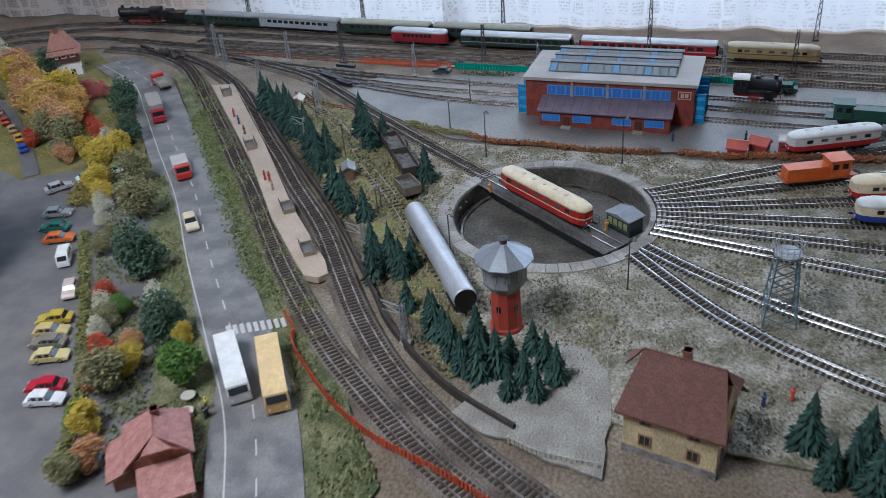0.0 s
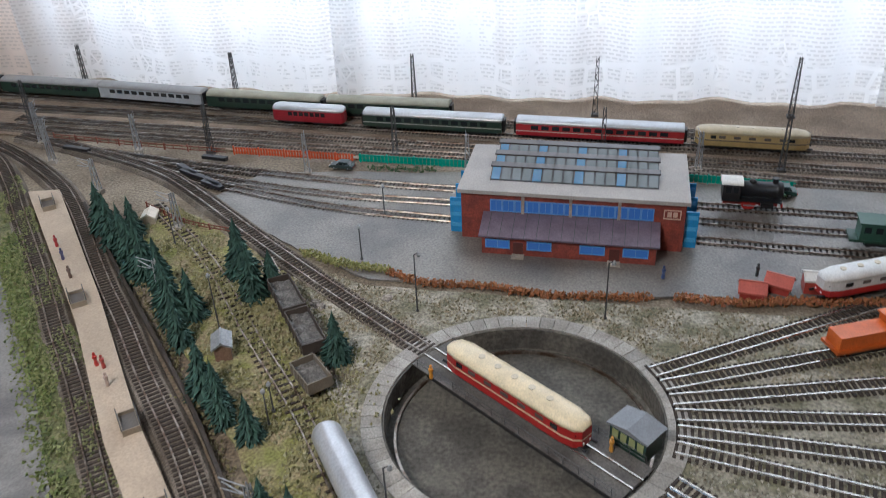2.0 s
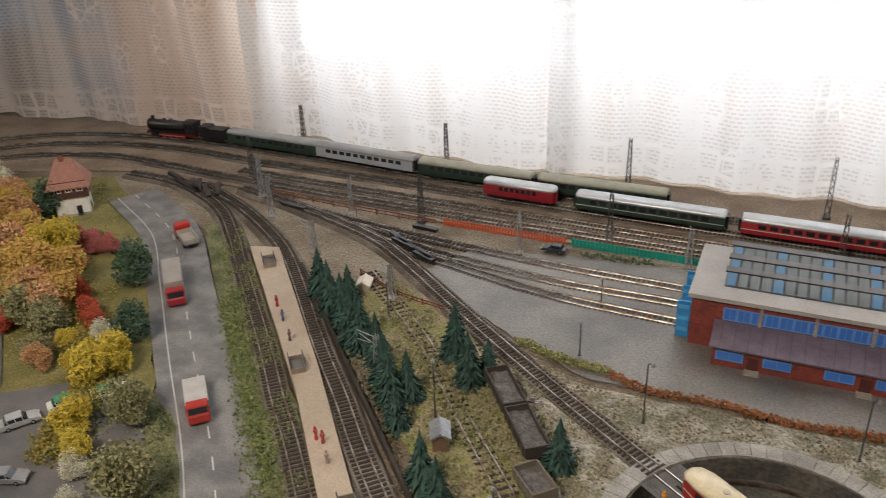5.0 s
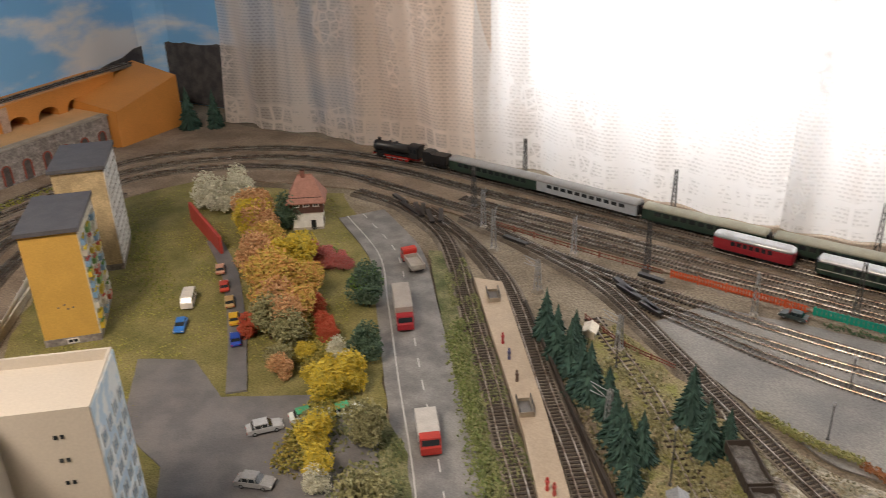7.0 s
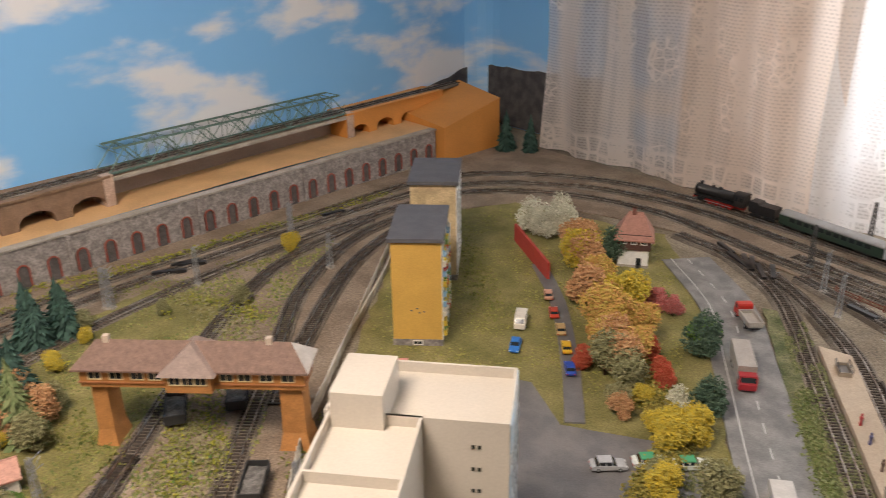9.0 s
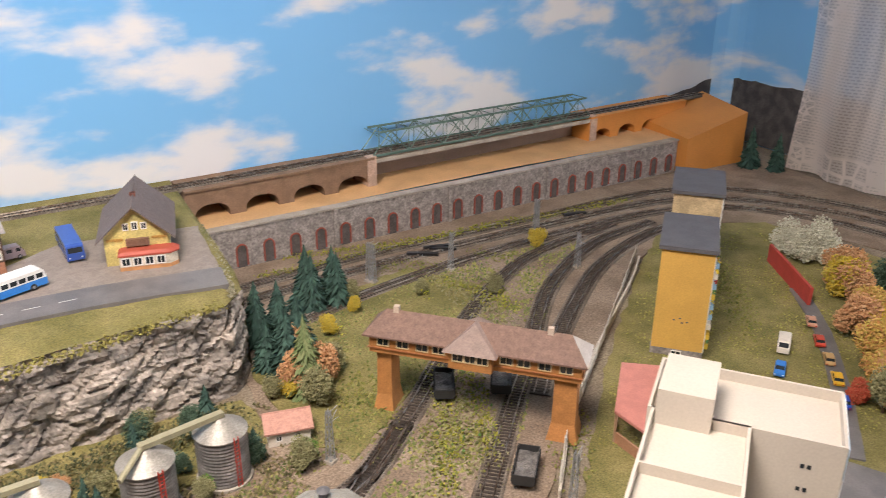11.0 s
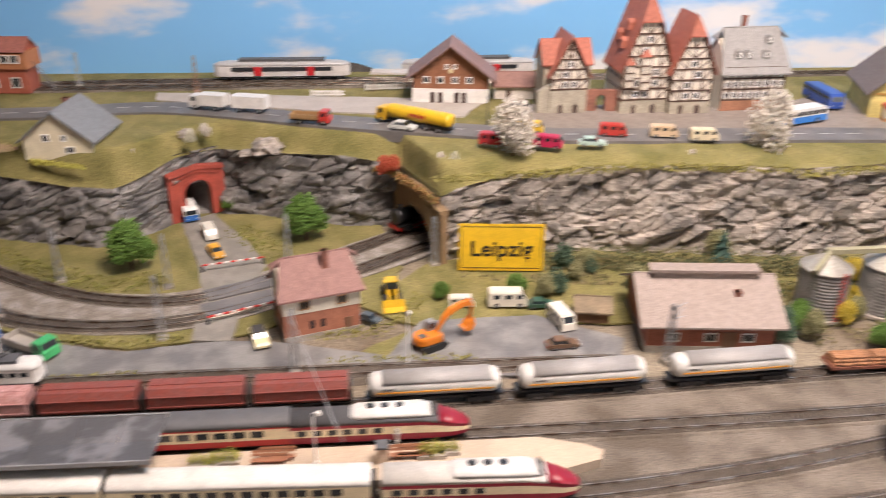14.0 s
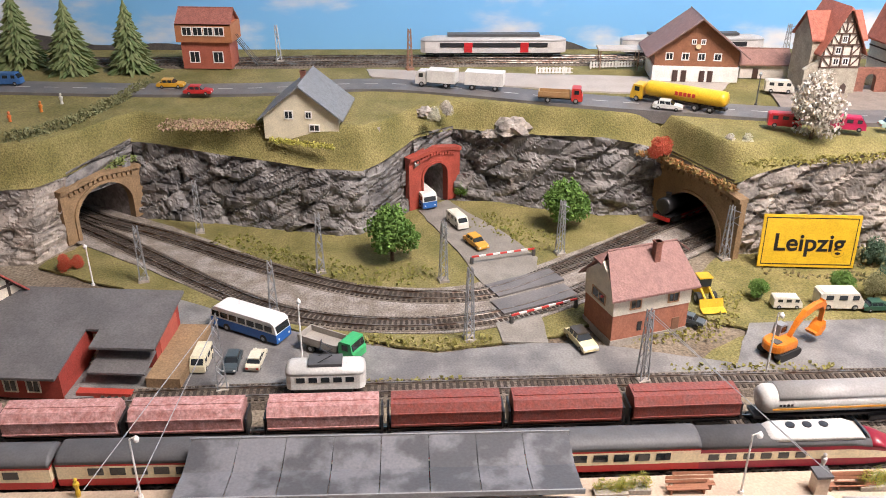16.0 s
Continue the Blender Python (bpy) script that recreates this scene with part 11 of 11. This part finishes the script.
def chalet():
    a, b = Vector((-1.948, -0.593)), Vector((-1.918, -0.450))
    w = (b - a).length
    c = a.lerp(b, 0.5) + Vector((-0.045, 0.0))
    t = house("station_building", at(c.x, c.y, UZ, 178), 0.085, w, 0.055, 0.055, mat("brown_chalet_boards", (0.26, 0.11, 0.055), 0.75, 0, 0.15, 80, 0.2), mat("chalet_roof", (0.25, 0.15, 0.13), 0.7, 0, 0.15, 110, 0.4), "chalet station with brown upper storey and white base", 0.016, 0.0)
    f = side(0.085, w, "w")
    bm = bmesh.new()
    box(bm, -0.0445, 0.0445, -w / 2 - 0.002, w / 2 + 0.002, 0, 0.027)
    part("white_base", bm, paint(0.74, 0.72, 0.68, 0.7), t)
    window_set(t, f, [(u, 0.044, 0.012, 0.012) for u in (-0.048, -0.02, 0.008, 0.036)] + [(-0.008, 0.07, 0.007, 0.008), (0.008, 0.07, 0.007, 0.008)], sill=True)
    for u in (-0.035, -0.02, 0.012, 0.026):
        bm = bmesh.new()
        box(bm, u - 0.0045, u + 0.0045, -0.0038, -0.0018, 0, 0.02, f)
        part("door", bm, paint(0.06, 0.035, 0.03), t)
    bm = bmesh.new()
    rod(bm, (0, -0.001, 0.062), (0, -0.003, 0.062), 0.0045, 12)
    o = part("clock", bm, paint(0.6, 0.5, 0.3), t)
    o.matrix_basis = f
    c2 = Vector((-1.962, -0.393))
    house("annex", at(c2.x - 0.03, c2.y, UZ, 90), 0.085, 0.055, 0.028, 0.018, paint(0.66, 0.6, 0.54, 0.7), mat("annex_tiles", (0.28, 0.15, 0.12), 0.7, 0, 0.15, 110, 0.4), "low station annex with a brown roof", 0.006, 0, [], [("s", -0.015, 0.01, 0.018, paint(0.07, 0.04, 0.03))])
    c3 = Vector((-2.008, -0.646))
    t = thing("platform_canopy", at(c3.x - 0.02, c3.y, UZ, 90), "small pale station canopy on posts", "canopy")
    bm = bmesh.new()
    box(bm, -0.04, 0.04, -0.02, 0.02, 0.036, 0.039)
    part("roof", bm, paint(0.5, 0.46, 0.42, 0.7), t)
    for x in (-0.035, 0.035):
        for y in (-0.017, 0.017):
            bm = bmesh.new()
            rod(bm, (x, y, 0), (x, y, 0.036), 0.0012, 5)
            part("post", bm, paint(0.3, 0.18, 0.12), t)


chalet()
fence("fence", [(-1.968, -0.801), (-1.972, -0.733)], 0.013, (0.72, 0.7, 0.66), "white picket fence of the station", step=0.006, slat=0.004, z=UZ)
fence("fence", [(-2.018, -0.697), (-2.034, -0.596)], 0.013, (0.72, 0.7, 0.66), "white picket fence of the station", step=0.006, slat=0.004, z=UZ)
# two-part modern railcar at the upper station
for y in (-0.885, -0.49):
    t = carriage(on_y(UP, y), 0.285, paint(0.58, 0.56, 0.54), paint(0.64, 0.62, 0.6), paint(0.42, 0.42, 0.42), "white grey modern railcar with red doors", 8, "railcar", nose=0.03, win_w=0.022)
    for x in (-0.05, 0.06):
        for s in (-1, 1):
            bm = bmesh.new()
            box(bm, x - 0.008, x + 0.008, s * 0.0166 - 0.0015, s * 0.0166 + 0.0015, 0.0105, 0.029)
            part("door", bm, paint(0.5, 0.02, 0.025), t)
    for x0, x1 in ((-0.105, -0.06), (-0.04, 0.05), (0.07, 0.105)):
        for s in (-1, 1):
            bm = bmesh.new()
            box(bm, x0, x1, s * 0.0165 - 0.0014, s * 0.0165 + 0.0014, 0.0205, 0.0285)
            part("window_pane", bm, paint(0.018, 0.02, 0.025, 0.45), t)
    bm = bmesh.new()
    box(bm, -0.09, 0.09, -0.01, 0.01, 0.0395, 0.044)
    part("roof_gear", bm, DARKGREY, t)
a, b = Vector((-1.967, -1.459)), Vector((-1.973, -1.368))
c = a.lerp(b, 0.5)
t = house("signal_box", at(c.x - 0.025, c.y, UZ, 90), (b - a).length, 0.05, 0.085, 0.02, mat("signal_brick", (0.36, 0.1, 0.06), 0.75, 0, 0.15, 70, 0.2), REDTILE, "red brick signal box with an overhanging timber storey", 0.006, 0.0, [("s", [(-0.022, 0.022, 0.018, 0.02), (0.022, 0.022, 0.018, 0.02)])])
bm = bmesh.new()
box(bm, -0.052, 0.052, -0.031, 0.031, 0.05, 0.083)
part("upper_storey", bm, mat("signal_boards", (0.4, 0.16, 0.07), 0.7, 0, 0.1, 70, 0.2), t)
window_set(t, pose(0, -0.031, 0), [(-0.03 + i * 0.02, 0.07, 0.017, 0.015) for i in range(4)])
bm = bmesh.new()
for s in (-0.004, 0.004):
    rod(bm, (0.052, s, 0.05), (0.09, s, 0.0), 0.0009, 4)
    rod(bm, (0.052, s, 0.06), (0.09, s, 0.01), 0.0006, 4)
for k in range(9):
    rod(bm, (0.054 + k * 0.0042, -0.004, 0.047 - k * 0.0054), (0.054 + k * 0.0042, 0.004, 0.047 - k * 0.0054), 0.0008, 4)
part("staircase", bm, BLACK, t)
# grey-roofed house on the brow
a, b = Vector((-1.663, -1.229)), Vector((-1.637, -1.118))
w = (b - a).length
c = a.lerp(b, 0.5)
house("house", at(c.x - 0.055, c.y, 0.134, 180 + 0), 0.11, w, 0.036, 0.045, paint(0.7, 0.63, 0.46, 0.75), mat("slate_tiles", (0.19, 0.2, 0.21), 0.65, 0, 0.15, 130, 0.4), "cream house with a steep slate grey roof", 0.008, 0.0, [("w", [(-0.018, 0.038, 0.012, 0.012), (0.012, 0.038, 0.009, 0.01), (0.02, 0.018, 0.015, 0.01)]), ("n", [(0.0, 0.018, 0.012, 0.012)])], [], (0.02, 0.008, 0.006))
bm = bmesh.new()
box(bm, -0.04, 0.04, -0.03, 0.03, -0.01, 0.003, at(c.x - 0.06, c.y + w / 2 + 0.03, 0.145))
tagged(part("terrace", bm, CONCRETE), "grey paved terrace beside the house", "terrace", "", "structure")
hedge([(-1.644, -1.220), (-1.616, -1.120)], 0.008, 0.008, (0.35, 0.33, 0.05), (0.45, 0.42, 0.1), "yellow green border along the house", z=0.13)
# road traffic above
for a, b, c, lab in (((-1.829, -1.455), (-1.832, -1.414), (0.62, 0.33, 0.02), "yellow beetle-like car on the upper road"), ((-1.790, -1.393), (-1.792, -1.356), (0.5, 0.03, 0.03), "red car on the upper road"), ((-1.757, -0.626), (-1.744, -0.585), (0.6, 0.62, 0.6), "white and black police car"), ((-1.672, -0.311), (-1.668, -0.260), (0.4, 0.55, 0.5), "pale green and white car on the upper road")):
    car(mid(a, b, 0.162), c, lab, s=0.95)
for a, b, c, lab in (((-1.674, -0.470), (-1.666, -0.429), (0.5, 0.03, 0.04), "red van below the blossoming tree"), ((-1.664, -0.376), (-1.655, -0.343), (0.45, 0.02, 0.08), "crimson van on the upper road"), ((-1.744, -0.409), (-1.735, -0.358), (0.66, 0.42, 0.03), "yellow van on the square"), ((-1.731, -0.258), (-1.725, -0.223), (0.5, 0.05, 0.04), "red delivery van on the square"), ((-1.726, -0.185), (-1.721, -0.123), (0.6, 0.45, 0.3), "cream and red open van on the square"), ((-1.707, -0.119), (-1.705, -0.061), (0.66, 0.58, 0.42), "cream camper van on the square"), ((-1.830, -1.736), (-1.832, -1.705), (0.04, 0.12, 0.3), "blue van on the upper road"), ((-1.872, -0.420), (-1.864, -0.370), (0.6, 0.57, 0.5), "white van on the square")):
    van(mid(a, b, 0.162), c, lab, s=0.95)
lorry(mid((-1.862, -0.948), (-1.877, -1.011), 0.162), (0.62, 0.6, 0.58), (0.7, 0.68, 0.64), "white box lorry on the upper road", 0.95, 0.075, 0.022)
t = thing("trailer", mid((-1.849, -0.865), (-1.860, -0.928), 0.162), "white box trailer on the upper road", "trailer")
bm = bmesh.new()
box(bm, -0.033, 0.033, -0.0135, 0.0135, 0.009, 0.031)
part("cargo_box", bm, paint(0.7, 0.68, 0.64), t, bevel=0.0008)
wheels(t, (-0.02, 0.02), 0.011, 0.005, 0.004)
lorry(mid((-1.789, -0.806), (-1.780, -0.740), 0.162), (0.5, 0.04, 0.03), (0.36, 0.22, 0.1), "red lorry with a brown open bed", 0.9, 0.08, flat=True)
t = lorry(mid((-1.730, -0.521), (-1.810, -0.649), 0.162), (0.66, 0.4, 0.02), (0.68, 0.43, 0.02), "yellow tanker lorry with red lettering", 1.0, 0.155, tank=True)
bm = bmesh.new()
for k in range(5):
    box(bm, -0.03 + k * 0.007, -0.025 + k * 0.007, 0.0142, 0.0147, 0.021, 0.027)
    box(bm, -0.03 + k * 0.007, -0.025 + k * 0.007, -0.0147, -0.0142, 0.021, 0.027)
part("emblem", bm, paint(0.5, 0.04, 0.03), t)
bus(mid((-1.788, 0.057), (-1.839, 0.162), 0.162), (0.03, 0.2, 0.6), (0.72, 0.72, 0.7), "white and blue coach on the square", 0.95, 0.12)
bus(mid((-2.043, 0.205), (-1.872, 0.218), 0.162), (0.03, 0.08, 0.35), (0.04, 0.1, 0.4), "dark blue bus parked by the inn", 0.95, 0.12)
van(mid((-1.960, 0.092), (-1.972, 0.142), 0.162), (0.25, 0.2, 0.22), "dark van parked on the square")
for a in ((-1.974, -1.770), (-1.937, -1.655), (-1.953, -1.550)):
    plant(PALEFIRS, [a], 0.13, UZ, 0.06, 1.0)
plant([BLOSSOM], [(-1.636, -0.42), (-1.69, 0.015)], 0.115, 0.148, 0.05, 0.8)
plant([BLOSSOM, SILVERY], [(-1.630, -0.537), (-1.624, -0.514), (-1.654, -0.121), (-1.725, -0.975), (-1.755, -0.958)], 0.024, 0.142)
plant([CRIMSON], [(-1.665, -0.634), (-1.678, -0.619)], 0.028, 0.11)
hedge([(-1.866, -1.486), (-1.736, -1.498), (-1.610, -1.525), (-1.547, -1.572)], 0.018, 0.02, (0.12, 0.13, 0.05), (0.2, 0.2, 0.09), "dark green hedge across the slope", z=0.15)
hedge([(-1.577, -1.529), (-1.618, -1.479), (-1.656, -1.449)], 0.02, 0.012, (0.14, 0.19, 0.05), (0.24, 0.28, 0.1), "creeper over the tunnel portal", z=0.09)
hedge([(-1.705, -0.652), (-1.679, -0.614), (-1.556, -0.542)], 0.012, 0.008, (0.3, 0.12, 0.04), (0.2, 0.17, 0.05), "rusty growth over the tunnel portal", z=0.1)
masts("catenary_mast", at(*(-2.029, -1.292), UZ, 20) @ pose(0, 0, 0, 0, -18, 0), 0.07, GREYMETAL, 0.015)
masts("catenary_mast", at(*(-1.991, -1.037), UZ, 20), 0.075, paint(0.3, 0.16, 0.1), 0.0, "brown telegraph mast beside the upper line")
masts("catenary_mast", at(*(-2.172, -0.286), UZ, 20), 0.06, GREYMETAL, 0.015)
lamp_post(at(*(-1.788, -0.456), UZ), 0.05, "black old-fashioned street lantern", hook=False)
for a, c in (((-1.693, -1.596), (0.6, 0.2, 0.04)), ((-1.634, -1.615), (0.6, 0.15, 0.04)), ((-1.741, -1.586), (0.6, 0.6, 0.55))):
    figure(at(*a, 0.152), c, 1.1)
# flower field and outcrops
hedge([(-1.657, -1.370), (-1.664, -1.258)], 0.05, 0.004, (0.36, 0.22, 0.16), (0.3, 0.25, 0.12), "pinkish flower bed on the slope", 9000, z=0.149)


def boulder(m, s, label):
    bm = bmesh.new()
    bmesh.ops.create_icosphere(bm, subdivisions=3, radius=1)
    for v in bm.verts:
        n_ = abs(noise.noise(v.co * 2.2 + Vector((s * 99, 0, 0)))) + 0.4 * abs(noise.noise(v.co * 5))
        v.co = v.co * (0.75 + 0.6 * n_)
        v.co.z = max(v.co.z, -0.2) * 0.55
    o = tagged(part("boulder", bm, ROCK), label, "rock", "boulders")
    o.matrix_basis = m @ Matrix.Scale(s, 4)


for a, s in (((-1.761, -0.848), 0.035), ((-1.762, -0.995), 0.018), ((-1.752, -0.888), 0.015)):
    boulder(at(*a, plateau_height(*a) - 0.004), s, "grey rock outcrop beside the road")
for y0, y1 in ((-0.536, -0.612), (-0.947, -1.008), (-1.448, -1.505)):
    cliff(y0, y1, ROCK_DARK, 20.0 + y0, "rock above the tunnel portal", 0.07)
# engine waiting inside the northern tunnel
i = int(np.argmin(np.abs(CO[:, 1] + 0.60)))
steam_loco(at(CO[i][0], CO[i][1], 0.0056, heading(CO[i], CO[i - 2])) @ Matrix.Translation((-0.05, 0, 0)), "dark steam engine coming out of the tunnel", 0.15)

# ---- point motors, crates and small clutter along the tracks ----
def motor_box(a, turn, size, label="black point motor box beside the track"):
    t = thing("point_motor", at(a[0], a[1], 0.002, turn), label, "point motor", "point motors")
    bm = bmesh.new()
    box(bm, -size / 2, size / 2, -0.005, 0.005, 0, 0.006)
    part("casing", bm, BLACK, t, bevel=0.0008)
    bm = bmesh.new()
    rod(bm, (0, -0.005, 0.003), (0, -0.014, 0.003), 0.0007, 4)
    part("lever", bm, GREYMETAL, t)


for a, turn, s in (((-1.226, 1.819), 150, 0.08), ((-1.163, 1.800), 130, 0.07), ((-1.277, 1.857), 150, 0.06), ((-0.946, 1.772), 165, 0.06), ((-0.659, 1.738), 168, 0.05), ((-0.676, 1.670), 150, 0.06), ((-0.625, 1.630), 150, 0.05), ((-1.206, 1.820), 130, 0.08), ((-1.145, 1.815), 120, 0.07), ((-0.691, 1.687), 140, 0.06), ((-0.629, 1.639), 140, 0.05), ((-1.998, 0.906), 60, 0.07), ((-2.005, 0.960), 60, 0.06), ((-2.051, 1.355), 80, 0.06), ((-1.196, 1.823), 120, 0.07), ((-2.019, 0.952), 80, 0.06)):
    motor_box(a, turn, s)
car(at(*(-0.413, 1.709), 0.001, 172), (0.03, 0.05, 0.05), "dark green car beside the orange fence", s=0.9)
car(at(0.315, 1.632, 0.001, 172), (0.02, 0.07, 0.06), "dark green car beside the turquoise fence", s=1.1)
hedge([(-0.362, 1.707), (-0.301, 1.702), (-0.243, 1.705)], 0.012, 0.008, (0.04, 0.1, 0.05), (0.1, 0.14, 0.06), "dark low shrubs before the turquoise fence", 6000)
hedge([(0.243, 1.641), (0.320, 1.619)], 0.014, 0.01, (0.05, 0.1, 0.04), (0.16, 0.18, 0.05), "dark low shrubs before the turquoise fence", 6000)
for i, a in enumerate(((-0.360, 1.293), (-0.264, 1.310), (-0.351, 1.285), (0.005, 0.715), (-0.458, 1.196))):
    boulder(at(*a, 0.002), 0.008, "small rusty red heap beside the siding") if i < 4 else None
house("hut", at(*(-0.449, 1.181), 0, 110), 0.028, 0.02, 0.02, 0.006, mat("hut_boards", (0.2, 0.12, 0.08), 0.8), GREYMETAL, "tiny brown hut with a grey roof", 0.003)
house("hut", at(*(-0.685, 1.509), 0, 100), 0.024, 0.018, 0.012, 0.005, paint(0.5, 0.42, 0.33), PLASTER, "tiny pale hut beside the firs", 0.003)
# brown trench edge along the firs
hedge([(-0.689, 1.396), (-0.558, 1.237), (-0.483, 1.129), (-0.415, 1.041), (-0.217, 0.766), (-0.147, 0.683)], 0.012, 0.006, (0.1, 0.09, 0.04), (0.2, 0.17, 0.08), "scrubby growth along the low wall", 3000)
for a, b in (((-1.560, 0.707), (-1.337, 0.630)), ((-1.518, 0.754), (-1.312, 0.675)), ((-1.394, 0.635), (-1.270, 0.575)), ((-1.862, 0.882), (-1.716, 0.952)), ((-1.736, 0.910), (-1.692, 0.957)), ((-2.119, 0.639), (-2.071, 0.978)), ((-2.071, 0.978), (-2.080, 1.536)), ((-2.046, 0.559), (-2.093, 1.226))):
    hedge([a, b], 0.03, 0.007, (0.16, 0.2, 0.03), (0.38, 0.34, 0.04), "yellow green weeds between the tracks", 2200)
for a, b in (((-1.537, -0.538), (-1.608, -0.217)), ((-1.608, -0.217), (-1.598, 0.039)), ((-1.576, 0.034), (-1.664, 0.393))):
    hedge([a, b], 0.03, 0.006, (0.17, 0.16, 0.03), (0.3, 0.26, 0.07), "grassy tufts along the brow of the cliff", 3500, z=0.146)
hedge([(-1.567, -1.282), (-1.460, -1.062), (-1.482, -0.969)], 0.05, 0.005, (0.16, 0.17, 0.03), (0.26, 0.24, 0.06), "grassy tufts below the cliff", 1800)
hedge([(-1.663, -0.899), (-1.584, -0.805)], 0.06, 0.005, (0.16, 0.17, 0.03), (0.26, 0.24, 0.06), "grassy tufts below the cliff", 1800)
hedge([(-1.294, -1.039), (-1.291, -0.930), (-1.309, -0.883)], 0.02, 0.006, (0.2, 0.19, 0.04), (0.3, 0.27, 0.08), "dry yellow grass beside the goods road", 3000)
hedge([(-1.319, -0.698), (-1.337, -0.612), (-1.440, -0.557)], 0.03, 0.006, (0.2, 0.19, 0.04), (0.3, 0.27, 0.08), "dry yellow grass beside the goods road", 2500)
hedge([(-1.208, -1.014), (-1.218, -0.915)], 0.012, 0.005, (0.2, 0.19, 0.04), (0.3, 0.27, 0.08), "dry yellow grass beside the siding", 3000)
hedge([(-1.254, -0.671), (-1.269, -0.488)], 0.014, 0.005, (0.2, 0.19, 0.04), (0.3, 0.27, 0.08), "dry yellow grass beside the siding", 3000)

# loose grass between and beside the tracks below the bridge
for a, b in (((-1.620, 0.596), (-1.427, 0.566)), ((-1.572, 0.648), (-1.488, 0.573)), ((-1.512, 0.713), (-1.341, 0.608)), ((-1.480, 0.726), (-1.311, 0.658)), ((-1.986, 0.782), (-1.934, 0.913)), ((-1.955, 1.014), (-1.897, 1.076)), ((-1.600, 0.531), (-1.499, 0.561)), ((-1.808, 0.973), (-1.723, 0.891)), ((-1.326, 0.830), (-1.235, 0.742)), ((-1.699, 1.467), (-1.397, 1.275))):
    hedge([a, b], 0.055, 0.005, (0.12, 0.15, 0.03), (0.28, 0.26, 0.06), "short green grass among the tracks", 1500)
for a in ((-1.753, 0.943), (-1.813, 0.811), (-1.939, 1.165), (-1.756, 0.607), (-1.859, 0.681)):
    hedge([a, (a[0] + 0.02, a[1] + 0.015)], 0.03, 0.018, (0.3, 0.32, 0.03), (0.5, 0.45, 0.04), "bright yellow green shrub among the tracks", 500)
for a in ((-1.380, 0.663), (-1.438, 0.718), (-1.358, 0.624)):
    hedge([a, (a[0] + 0.014, a[1] + 0.01)], 0.024, 0.009, (0.05, 0.14, 0.03), (0.1, 0.22, 0.05), "green grass clump among the tracks", 350)

# the patterns from which the trees were copied are not part of the place
for pattern in (*FIRS, *PALEFIRS, ROUND, OLIVE, LIME, GOLD, RUSTY, CRIMSON, PINK, SILVERY, BLOSSOM, MIXED):
    for child in list(pattern.children):
        bpy.data.objects.remove(child)
    bpy.data.objects.remove(pattern)
